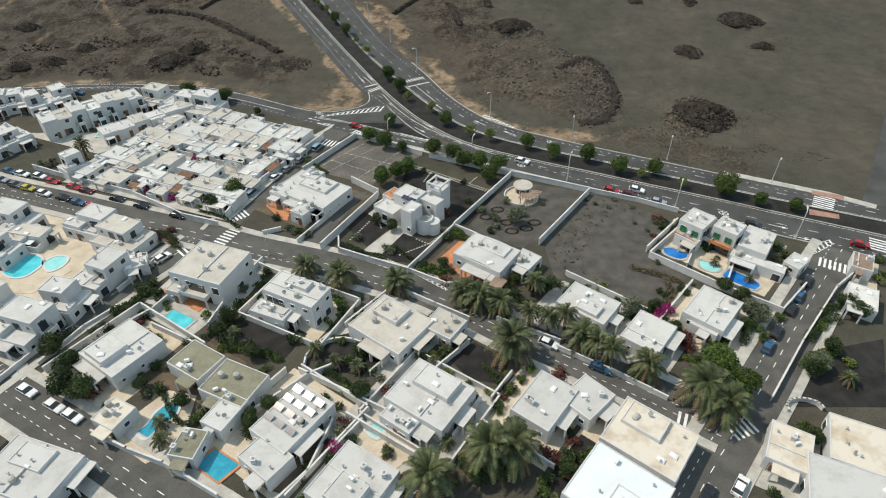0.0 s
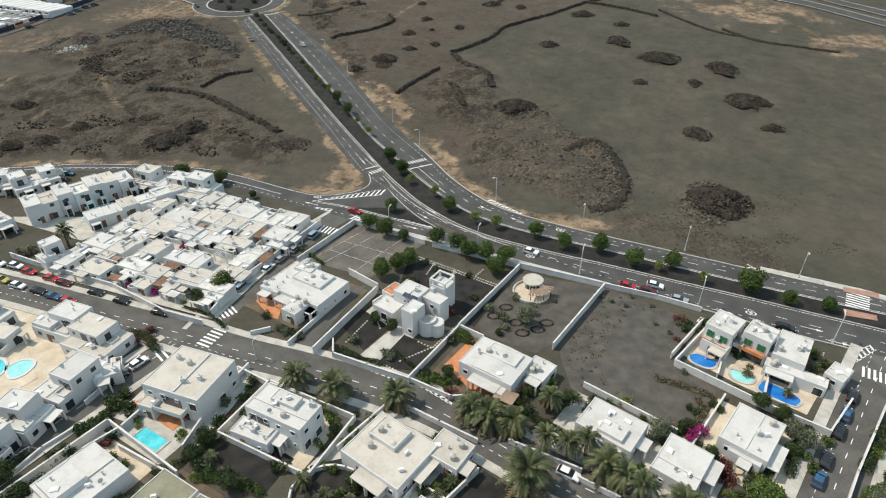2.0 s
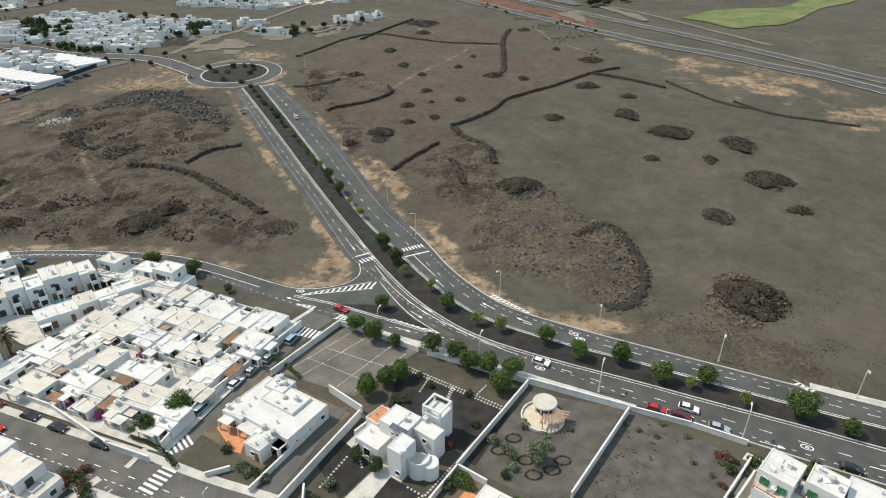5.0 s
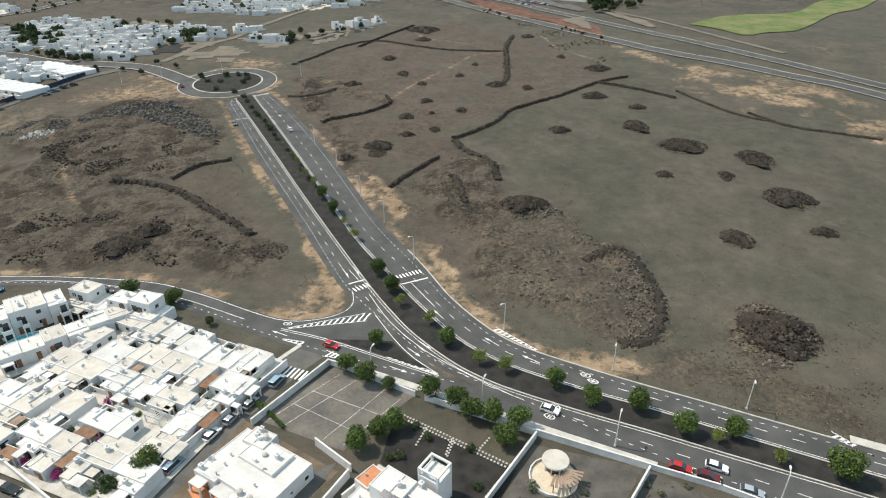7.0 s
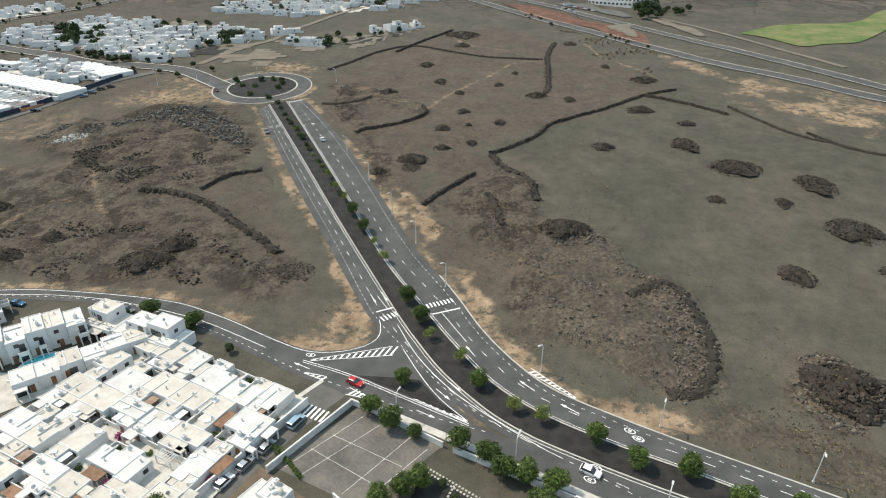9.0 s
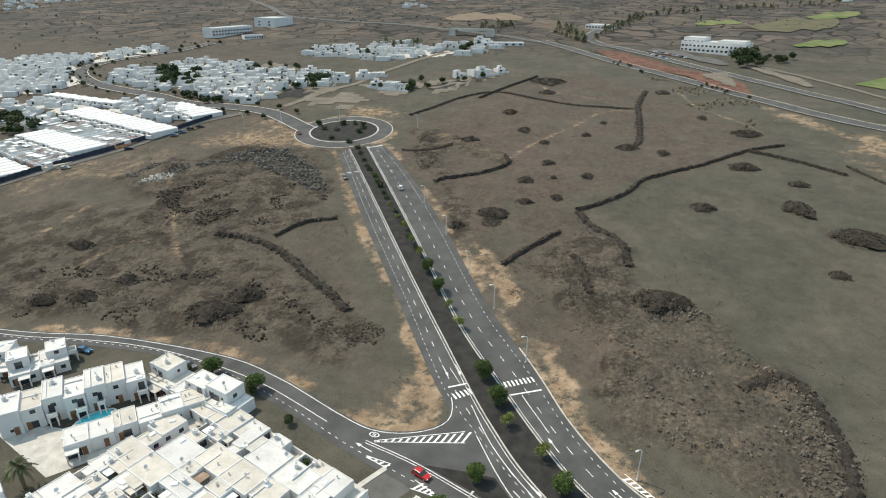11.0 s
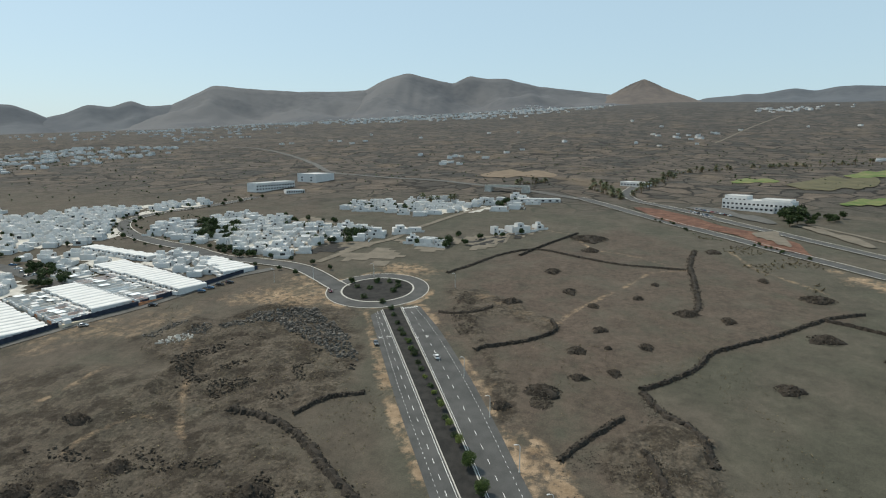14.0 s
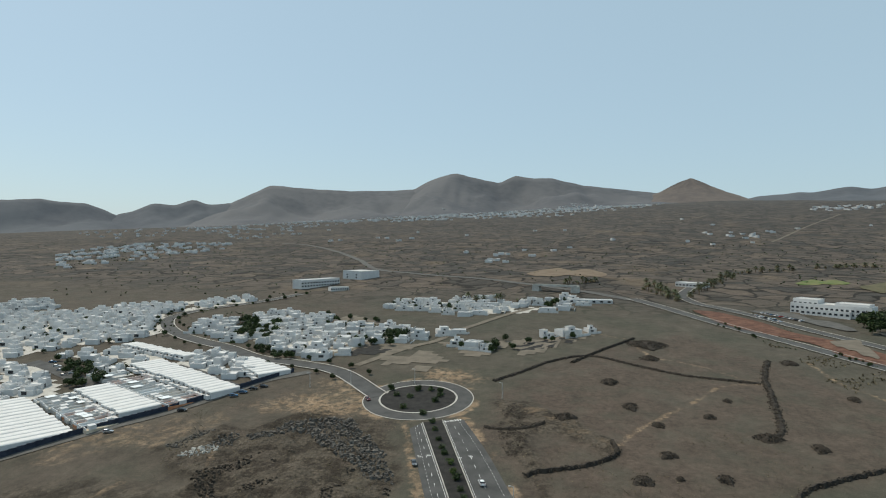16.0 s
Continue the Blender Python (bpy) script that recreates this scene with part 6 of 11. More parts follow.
top = to_villa @ Vector((-1.0, 128.1, 0))
for sx in (-1, 1):
    for sy in (-1, 1):
        part("post", MB().box(top.x + sx * 2.0, top.y + sy * 1.95, 6.6, 0.4, 0.4, 1.5, 1), cubic_villa, "", WHITE)
    part("beam", MB().box(top.x + sx * 2.0, top.y, 8.1, 0.4, 4.3, 0.3, 1), cubic_villa, "", WHITE)
    part("beam", MB().box(top.x, top.y + sx * 1.95, 8.1, 3.6, 0.4, 0.3, 1), cubic_villa, "", WHITE)
solar_array(cubic_villa, 1.6, -2.6, 6.2, 0, 2, 1)
home = house("white house with a curved roof, terracotta steps and white walls", [(-34.4, 132.5, -32, 17.4, 11.5, 3.6, 'white'), (-35.2, 123.8, -32, 4.4, 5.5, 3.4, 'white', 0.4), (-42.1, 132.0, -30, 5.6, 4.5, 3.4, 'white', 0.4), (-35.2, 138.6, -28, 5.3, 4.1, 4.4, 'white')], 29, clutter=5, skip=0.2, name="villa")
raised(home, 17.4, 11.5, 3.6, "white", 29)
shutter_villa_a = house("white villa with green shutters, balcony and pool terrace", [(60.8, 113.9, -46, 5.9, 6.9, 6.2, 'white'), (58.3, 110.9, -46, 5.6, 2.7, 3.2, 'cream')], 30, clutter=4, skip=0.2, name="villa")
shutter_villa_b = house("white villa with green shutters and a rooftop dish", [(67.1, 110.7, -44, 5.7, 5.5, 6.4, 'white')], 31, clutter=6, skip=0.2, name="villa")
home = house("white villa with stepped flat roofs and a pool", [(73.0, 107.9, -37, 6.3, 9.5, 4.4, 'white'), (71.2, 102.1, -36, 11.6, 2.9, 2.8, 'white')], 32, clutter=4, skip=0.2, name="villa")
home = house("small plain white outbuilding at the street corner", [(80.0, 102.1, -51, 3.7, 5.2, 2.8, 'white')], 33, clutter=2, skip=0.2, name="villa")
for dx in (-0.24, 0.24):
    part("shutter", SHUT, shutter_villa_a, "green wooden shutter", at=pose(dx * 5.9, -3.48, 3.5))
part("balcony", MB().box(0, -4.20, 2.75, 5.3, 1.5, 0.2).box(0, -4.90, 2.95, 5.3, 0.12, 0.6), shutter_villa_a, "balcony with a brown tiled floor", TERRA)
# dark panel gives the shade of a recess that isn't modelled
part("porch_opening", MB().box(0, -3.50, 0.1, 4.7, 0.1, 2.4), shutter_villa_a, "dark glass panel in place of a shaded porch recess", GLASS)
for dx in (-0.24, 0.24):
    part("shutter", SHUT, shutter_villa_b, "green wooden shutter", at=pose(dx * 5.7, -2.78, 3.5))
part("balcony", MB().box(0, -3.50, 2.75, 5.1, 1.5, 0.2).box(0, -4.20, 2.95, 5.1, 0.12, 0.6), shutter_villa_b, "balcony with a brown tiled floor", TERRA)
# the same dark panel for porch shade on the second villa
part("porch_opening", MB().box(0, -2.80, 0.1, 4.6, 0.1, 2.4), shutter_villa_b, "dark glass panel in place of a shaded porch recess", GLASS)
home = house("small house with a brown tiled roof", [(94.5, 101.4, -32, 4.2, 6.0, 3.0, 'brown'), (88.2, 90.1, -32, 5.7, 7.5, 3.0, 'grey')], 34, clutter=3, skip=0.2, name="villa")
# white terraced houses west of the street
home = house("two-storey white terraced house with a pale flat roof", [(-86.8, 118.8, -21, 11.0, 7.8, 3.1, 'white'), (-84.9, 119.4, -21, 7.9, 5.1, 6.0, 'white'), (-89.9, 117.5, -21, 5.5, 2.8, 4.2, 'white')], 35, clutter=2, skip=0.2, name="house")
home = house("two-storey white terraced house with a pale flat roof", [(-76.6, 112.9, -23, 12.4, 8.6, 3.1, 'cream'), (-77.7, 114.8, -23, 8.9, 5.7, 5.6, 'cream'), (-75.1, 109.5, -23, 6.2, 3.1, 2.7, 'cream')], 36, clutter=2, skip=0.2, name="house")
home = house("two-storey white terraced house with a pale flat roof", [(-76.5, 100.5, -22, 7.9, 10.5, 3.1, 'white'), (-74.8, 101.6, -22, 5.7, 6.9, 6.0, 'white'), (-79.3, 98.2, -22, 4.0, 3.8, 3.2, 'white')], 37, clutter=2, skip=0.2, name="house")
home = house("two-storey white terraced house with a pale flat roof", [(-80.2, 91.3, -13, 8.1, 7.1, 3.1, 'white'), (-81.0, 92.7, -13, 5.8, 4.7, 6.2, 'white'), (-78.9, 88.8, -13, 4.0, 2.6, 3.7, 'white')], 38, clutter=2, skip=0.2, name="house")
home = house("two-storey white terraced house with a pale flat roof", [(-86.1, 84.6, -18, 12.6, 9.2, 3.1, 'white'), (-84.0, 85.5, -18, 9.1, 6.1, 6.2, 'white'), (-89.6, 82.8, -18, 6.3, 3.3, 4.2, 'white')], 39, clutter=2, skip=0.2, name="house")
home = house("two-storey white terraced house with a pale flat roof", [(-107.5, 120.3, -18, 12.0, 8.8, 3.1, 'white'), (-108.7, 122.2, -18, 8.6, 5.8, 6.0, 'white'), (-105.8, 117.0, -18, 6.0, 3.2, 2.7, 'white')], 40, clutter=2, skip=0.2, name="house")
home = house("two-storey white terraced house with a pale flat roof", [(-100.4, 114.6, -14, 8.9, 6.2, 3.4, 'cream')], 41, clutter=2, skip=0.2, name="house")
home = house("two-storey white terraced house with a pale flat roof", [(-105.5, 108.8, -16, 11.6, 7.0, 3.1, 'white'), (-106.8, 110.3, -16, 8.4, 4.6, 6, 'white'), (-103.6, 106.1, -16, 5.8, 2.5, 3.7, 'white')], 42, clutter=2, skip=0.2, name="house")
home = house("two-storey white terraced house with a pale flat roof", [(-97.3, 92.9, -25, 8.6, 5.8, 3.1, 'white'), (-95.8, 93.2, -25, 6.2, 3.8, 6, 'white'), (-99.8, 92.1, -25, 4.3, 2.1, 4.2, 'white')], 43, clutter=2, skip=0.2, name="house")
home = house("two-storey white terraced house with a pale flat roof", [(-70.6, 104.7, 25, 5.1, 6.7, 3, 'white')], 44, clutter=2, skip=0.2, name="house")
# two-storey white rows by the side road
home = house("two-storey white terraced house with balconies", [(-123.2, 170.5, 41, 4.29, 8.5, 6.2, 'white')], 45, clutter=2, skip=0.2, name="house")
home = house("two-storey white terraced house with balconies", [(-120.3, 173.7, 41, 4.29, 8.5, 5.5, 'cream')], 46, clutter=2, skip=0.2, name="house")
home = house("two-storey white terraced house with balconies", [(-117.3, 176.9, 41, 4.29, 8.5, 6.6, 'white')], 47, clutter=2, skip=0.2, name="house")
home = house("two-storey white terraced house with balconies", [(-113.4, 179.0, 41, 4.29, 8.5, 5.9, 'grey')], 48, clutter=2, skip=0.2, name="house")
home = house("two-storey white terraced house with balconies", [(-110.4, 182.2, 41, 4.29, 8.5, 6.8, 'white')], 49, clutter=2, skip=0.2, name="house")
home = house("two-storey white terraced house with balconies", [(-107.5, 185.4, 41, 4.29, 8.5, 6.2, 'cream')], 50, clutter=2, skip=0.2, name="house")
home = house("two-storey white terraced house with balconies", [(-103.5, 187.4, 41, 4.29, 8.5, 5.5, 'white')], 51, clutter=2, skip=0.2, name="house")
home = house("two-storey white house with dark terraces", [(-136.1, 187.4, 44, 6.58, 9, 3.1, 'white'), (-137.8, 187.8, 44, 4.7, 5.9, 6.0, 'white'), (-133.2, 186.5, 44, 3.3, 3.2, 2.7, 'white')], 52, clutter=2, skip=0.2, name="house")
home = house("two-storey white house with dark terraces", [(-131.8, 192.4, 44, 6.58, 9, 3.1, 'white'), (-132.1, 194.1, 44, 4.7, 5.9, 5.3, 'white'), (-131.0, 189.5, 44, 3.3, 3.2, 3.2, 'white')], 53, clutter=2, skip=0.2, name="house")
home = house("white terraced house with a low curved roof", [(-103.4, 167.1, 42, 4.83, 6.5, 3.6, 'white')], 54, clutter=2, skip=0.2, name="house")
home = house("white terraced house with a low curved roof", [(-100.1, 170.6, 42, 4.83, 6.5, 3.2, 'white')], 55, clutter=2, skip=0.2, name="house")
home = house("white terraced house with a low curved roof", [(-96.7, 174.1, 42, 4.83, 6.5, 3.8, 'cream')], 56, clutter=2, skip=0.2, name="house")
home = house("white terraced house with a low curved roof", [(-92.5, 176.8, 42, 4.83, 6.5, 3.4, 'white')], 57, clutter=2, skip=0.2, name="house")
home = house("white terraced house with a low curved roof", [(-89.1, 180.3, 42, 4.83, 6.5, 4.0, 'white')], 58, clutter=2, skip=0.2, name="house")
home = house("white terraced house with a low curved roof", [(-85.8, 183.8, 42, 4.83, 6.5, 3.6, 'cream')], 59, clutter=2, skip=0.2, name="house")
home = house("white house with a stepped flat roof by the side road", [(-96.5, 190.4, -20, 9.87, 8, 3.1, 'cream'), (-97.4, 192.1, -20, 7.1, 5.3, 6.0, 'cream'), (-95.3, 187.4, -20, 4.9, 2.9, 2.7, 'cream')], 60, clutter=2, skip=0.2, name="house")
home = house("white house with a stepped flat roof by the side road", [(-87.0, 187.5, -20, 9.87, 8, 3.1, 'white'), (-85.3, 188.2, -20, 7.1, 5.3, 5.3, 'white'), (-89.9, 186.0, -20, 4.9, 2.9, 3.2, 'white')], 61, clutter=2, skip=0.2, name="house")
home = house("white house with a stepped flat roof by the side road", [(-77.5, 184.5, -20, 9.87, 8, 3.1, 'grey'), (-78.4, 186.2, -20, 7.1, 5.3, 6.4, 'white'), (-76.3, 181.5, -20, 4.9, 2.9, 3.7, 'grey')], 62, clutter=2, skip=0.2, name="house")
home = house("two-storey white house with dark terraces", [(-149.0, 186.4, 24, 6.32, 9, 3.1, 'white'), (-148.8, 188.1, 24, 4.6, 5.9, 6.2, 'white'), (-149.2, 183.4, 24, 3.2, 3.2, 4.2, 'white')], 63, clutter=2, skip=0.2, name="house")
home = house("two-storey white house with dark terraces", [(-143.4, 189.5, 24, 6.32, 9, 3.1, 'white'), (-144.8, 190.5, 24, 4.6, 5.9, 5.5, 'white'), (-141.0, 187.6, 24, 3.2, 3.2, 2.7, 'white')], 64, clutter=2, skip=0.2, name="house")
home = house("two-storey white house with a plain facade", [(-135.4, 157.5, 55, 7.65, 10, 3.1, 'white'), (-136.1, 159.3, 55, 5.5, 6.6, 6.0, 'white'), (-133.9, 154.4, 55, 3.8, 3.6, 3.2, 'white')], 65, clutter=2, skip=0.2, name="house")
home = house("two-storey white house with a plain facade", [(-131.5, 164.1, 55, 7.65, 10, 3.1, 'white'), (-133.4, 164.1, 55, 5.5, 6.6, 5.3, 'white'), (-128.1, 163.8, 55, 3.8, 3.6, 3.7, 'white')], 66, clutter=2, skip=0.2, name="house")
home = house("tall narrow white house with small windows", [(-104.7, 146.4, 53, 6.06, 6, 3.1, 'white'), (-105.0, 147.7, 53, 4.4, 4.0, 6.4, 'white'), (-104.1, 144.3, 53, 3.0, 2.2, 4.2, 'white')], 67, clutter=2, skip=0.2, name="house")
# bungalows built wall to wall round small patios
home = house("white bungalow with a walled front patio", [(-81.3, 182.6, -25, 8.4, 6.8, 2.73, 'cream')], 68, clutter=2, skip=0.45, name="house")
home = house("white bungalow filling its plot under a flat painted roof", [(-74.2, 177.8, -25, 8.4, 9.5, 2.99, 'cream')], 69, clutter=2, skip=0.45, name="house")
home = house("white bungalow with a walled side patio", [(-67.7, 174.9, -25, 5.8, 9.4, 2.66, 'white')], 70, clutter=2, skip=0.45, name="house")
home = house("white bungalow filling its plot under a flat painted roof", [(-58.8, 170.8, -25, 8.4, 9.3, 2.97, 'white')], 71, clutter=2, skip=0.45, name="house")
home = house("white bungalow filling its plot under a flat painted roof", [(-51.1, 167.3, -25, 8.4, 9.2, 2.67, 'grey')], 72, clutter=2, skip=0.45, name="house")
home = house("white bungalow with a walled side patio", [(-44.6, 164.3, -25, 5.8, 9.1, 2.6, 'white', 0.45)], 73, clutter=2, skip=0.45, name="house")
home = house("white bungalow with a walled side patio", [(-87.1, 173.1, -24, 5.8, 9.6, 3.07, 'cream')], 74, clutter=2, skip=0.45, name="house")
home = house("white bungalow filling its plot under a flat painted roof", [(-78.1, 169.1, -24, 8.5, 9.5, 2.77, 'white')], 75, clutter=2, skip=0.45, name="house")
home = house("white bungalow filling its plot under a flat painted roof", [(-70.3, 165.6, -24, 8.5, 9.4, 2.9, 'cream')], 76, clutter=2, skip=0.45, name="house")
home = house("white bungalow filling its plot under a flat painted roof", [(-62.6, 162.2, -24, 8.5, 9.3, 2.95, 'cream')], 77, clutter=2, skip=0.45, name="house")
home = house("white bungalow with a walled side patio", [(-56.0, 159.3, -24, 5.8, 9.2, 2.69, 'cream')], 78, clutter=2, skip=0.45, name="house")
home = house("white bungalow filling its plot under a flat painted roof", [(-47.0, 155.3, -24, 8.5, 9.1, 2.87, 'white')], 79, clutter=2, skip=0.45, name="house")
home = house("white bungalow filling its plot under a flat painted roof", [(-89.9, 163.8, -23, 8.5, 9.6, 2.83, 'cream')], 80, clutter=2, skip=0.45, name="house")
home = house("white bungalow filling its plot under a flat painted roof", [(-82.1, 160.4, -23, 8.5, 9.5, 2.77, 'cream')], 81, clutter=2, skip=0.45, name="house")
home = house("white bungalow with a walled front patio", [(-73.6, 158.2, -23, 8.5, 6.6, 2.99, 'white')], 82, clutter=2, skip=0.45, name="house")
home = house("white bungalow with a walled front patio", [(-65.8, 154.8, -23, 8.5, 6.6, 2.62, 'white')], 83, clutter=2, skip=0.45, name="house")
home = house("white bungalow with a walled front patio", [(-57.9, 151.4, -23, 8.5, 6.5, 2.94, 'cream')], 84, clutter=2, skip=0.45, name="house")
home = house("white bungalow with a walled side patio", [(-51.8, 147.3, -23, 5.8, 9.1, 2.62, 'grey')], 85, clutter=2, skip=0.45, name="house")
home = house("white bungalow filling its plot under a flat painted roof", [(-93.9, 155.0, -23, 8.6, 9.6, 2.93, 'white', 0.45)], 86, clutter=2, skip=0.45, name="house")
home = house("white bungalow with a walled side patio", [(-87.3, 152.2, -23, 5.9, 9.5, 2.88, 'cream')], 87, clutter=2, skip=0.45, name="house")
home = house("white bungalow with a walled side patio", [(-79.3, 148.9, -23, 5.9, 9.4, 2.82, 'cream')], 88, clutter=2, skip=0.45, name="house")
home = house("white bungalow with a walled front patio", [(-69.5, 146.2, -23, 8.6, 6.6, 2.83, 'white')], 89, clutter=2, skip=0.45, name="house")
home = house("white bungalow wrapped round a small pool patio", [(-63.3, 138.9, -23, 8.6, 3.0, 2.6, 'cream'), (-64.4, 143.2, -23, 3.4, 6.0, 2.8, 'white')], 90, clutter=1, skip=0.45, name="house")
home = house("white bungalow with a walled side patio", [(-55.4, 138.9, -23, 5.9, 9.1, 2.64, 'cream')], 91, clutter=2, skip=0.45, name="house")
home = house("white bungalow with a walled side patio", [(-99.2, 146.8, -22, 5.9, 9.6, 2.89, 'white', 0.45)], 92, clutter=2, skip=0.45, name="house")
home = house("white bungalow filling its plot under a flat painted roof", [(-89.9, 143.0, -22, 8.6, 9.5, 2.73, 'cream')], 93, clutter=2, skip=0.45, name="house")
home = house("white bungalow with a walled front patio", [(-81.3, 140.9, -22, 8.6, 6.6, 2.92, 'grey')], 94, clutter=2, skip=0.45, name="house")
home = house("white bungalow with a walled side patio", [(-75.1, 136.9, -22, 5.9, 9.3, 2.74, 'cream')], 95, clutter=2, skip=0.45, name="house")
home = house("white bungalow with a walled front patio", [(-65.3, 134.3, -22, 8.6, 6.5, 2.92, 'cream')], 96, clutter=2, skip=0.45, name="house")
home = house("white bungalow with a walled front patio", [(-57.2, 131.0, -22, 8.6, 6.4, 3.08, 'grey')], 97, clutter=2, skip=0.45, name="house")

# ---------------------------------------------------------------- paved plots round the villas
patch("plot", [(-65.0, 93.5), (-46.1, 86.6), (-39.6, 104.4), (-58.5, 111.3)], CONCRETE, "pale concrete yard round a villa", "plot", 0.004)
patch("plot", [(-43.2, 88.9), (-26.4, 80.3), (-20.4, 92.0), (-37.3, 100.6)], PAVING, "beige paved plot round a villa", "plot", 0.006)
patch("plot", [(-77.4, 74.2), (-61.3, 63.3), (-50.1, 79.9), (-66.1, 90.8)], PAVING, "beige paved plot round a villa", "plot", 0.008)
patch("plot", [(-58.3, 72.3), (-45.4, 64.6), (-38.3, 76.3), (-51.2, 84.1)], SOIL, "bare brown garden plot", "plot", 0.009)
patch("plot", [(-41.0, 57.5), (-27.0, 47.7), (-14.8, 65.1), (-28.9, 74.9)], PAVING, "beige paved plot round a villa", "plot", 0.011)
patch("plot", [(-79.9, 46.8), (-60.6, 40.6), (-55.5, 56.0), (-74.8, 62.3)], LAPILLI, "dark lapilli garden plot", "plot", 0.013)
patch("plot", [(-18.0, 63.6), (-1.3, 51.9), (9.7, 67.5), (-7.1, 79.3)], CONCRETE, "pale concrete yard round a villa", "plot", 0.015)
patch("plot", [(-25.3, 82.0), (-9.5, 70.0), (1.5, 84.6), (-14.4, 96.5)], CONCRETE, "pale concrete yard round a villa", "plot", 0.017)
patch("plot", [(-29.9, 45.7), (-13.7, 35.2), (-2.7, 52.1), (-18.9, 62.6)], CONCRETE, "pale concrete yard round a villa", "plot", 0.018)
patch("plot", [(5.0, 61.6), (16.4, 52.7), (27.5, 67.0), (16.1, 75.9)], PAVING, "beige paved plot round a villa", "plot", 0.020)
patch("plot", [(19.8, 55.7), (34.6, 43.8), (45.4, 57.1), (30.6, 69.1)], PAVING, "beige paved plot round a villa", "plot", 0.022)
patch("plot", [(12.2, 46.1), (26.7, 33.9), (38.1, 47.6), (23.7, 59.7)], LAPILLI, "dark lapilli garden plot", "plot", 0.024)
patch("plot", [(46.7, 51.8), (57.1, 45.6), (64.3, 57.7), (54.0, 63.9)], CONCRETE, "pale concrete yard round a villa", "plot", 0.026)
patch("plot", [(17.2, 88.2), (30.8, 77.2), (40.3, 89.0), (26.7, 100.0)], CONCRETE, "pale concrete yard round a villa", "plot", 0.027)
patch("plot", [(26.5, 78.7), (39.0, 68.2), (50.9, 82.3), (38.3, 92.9)], CONCRETE, "pale concrete yard round a villa", "plot", 0.004)
patch("plot", [(42.8, 85.0), (53.5, 75.4), (65.0, 88.1), (54.3, 97.8)], PAVING, "beige paved plot round a villa", "plot", 0.006)
patch("plot", [(-5.0, 103.2), (11.6, 91.5), (21.8, 106.2), (5.2, 117.8)], SOIL, "bare brown garden plot", "plot", 0.008)
patch("plot", [(-20.4, 124.2), (-8.0, 115.5), (0.3, 127.3), (-12.1, 136.1)], CONCRETE, "pale concrete yard round a villa", "plot", 0.009)
patch("plot", [(-52.8, 130.4), (-30.7, 116.6), (-19.7, 134.2), (-41.8, 148.0)], SOIL, "bare brown garden plot", "plot", 0.011)
patch("plot", [(50.3, 113.7), (58.8, 105.0), (68.6, 114.4), (60.1, 123.2)], PAVING, "beige paved plot round a villa", "plot", 0.013)
patch("plot", [(57.5, 110.6), (65.9, 102.5), (74.2, 111.0), (65.8, 119.2)], PAVING, "beige paved plot round a villa", "plot", 0.015)
patch("plot", [(59.6, 104.9), (71.5, 95.9), (82.7, 110.8), (70.8, 119.7)], PAVING, "beige paved plot round a villa", "plot", 0.017)
patch("plot", [(68.7, 102.7), (76.5, 93.2), (87.7, 102.2), (79.9, 111.8)], SOIL, "bare brown garden plot", "plot", 0.018)
patch("plot", [(85.8, 98.7), (94.3, 93.5), (100.7, 103.8), (92.3, 109.1)], PAVING, "beige paved plot round a villa", "plot", 0.020)
# ---------------------------------------------------------------- garden walls
garden_wall([(19.6, 143.6), (39.7, 134.8)], 1.6, "white wall along the main road")
garden_wall([(39.4, 133.7), (23.3, 112.2)], 2.0, "long white plot wall on bare ground")
garden_wall([(19.2, 142.7), (2.8, 119.0)], 1.8, "white rendered garden wall")
garden_wall([(2.8, 118.8), (-8.0, 102.7)], 1.6, "white rendered garden wall")
garden_wall([(-8.0, 102.2), (-17.0, 106.2), (-24.7, 109.8), (-25.3, 114.2)], 1.7, "white street wall of the villa garden")
garden_wall([(2.8, 119.0), (8.1, 115.2)], 1.6, "white rendered garden wall")
garden_wall([(-8.0, 102.8), (0.7, 97.7), (3.9, 98.0)], 1.2, "white rendered garden wall")
garden_wall([(-27.0, 166.2), (-39.6, 146.4)], 1.8, "white wall between the street and the court")
garden_wall([(-27.1, 166.6), (-22.5, 164.6), (-6.0, 155.3)], 1.5, "white wall along the main road")
garden_wall([(-3.6, 154.1), (8.0, 148.8), (19.3, 143.6)], 1.5, "white wall along the main road")
garden_wall([(-17.4, 132.7), (-29.1, 111.0)], 2.2, "long white wall rising from the street")
garden_wall([(-25.1, 140.8), (-17.2, 134.2)], 2.0, "white rendered garden wall")
garden_wall([(-17.7, 127.6), (-15.0, 130.7)], 1.6, "white rendered garden wall")
garden_wall([(-25.7, 130.4), (-35.2, 113.7)], 1.4, "low white wall beside the drive")
garden_wall([(-40.5, 118.8), (-44.5, 117.3)], 1.2, "white rendered garden wall")
garden_wall([(39.9, 135.0), (51.6, 130.1), (60.7, 125.1)], 1.3, "white wall at the edge of the empty plot")
garden_wall([(-118.3, 149.5), (-103.8, 143.1), (-84.0, 135.3), (-66.6, 124.5), (-56.8, 120.9)], 1.6, "white street wall of the bungalows")
garden_wall([(-55.4, 124.0), (-52.5, 135.5), (-45.3, 149.3), (-36.8, 165.6)], 2.2, "white wall of the bungalows along the side street")
garden_wall([(58.9, 120.1), (48.4, 109.2)], 1.8, "white rendered garden wall")
garden_wall([(48.6, 107.4), (58.4, 117.2)], 1.6, "white wall of the pool terrace")
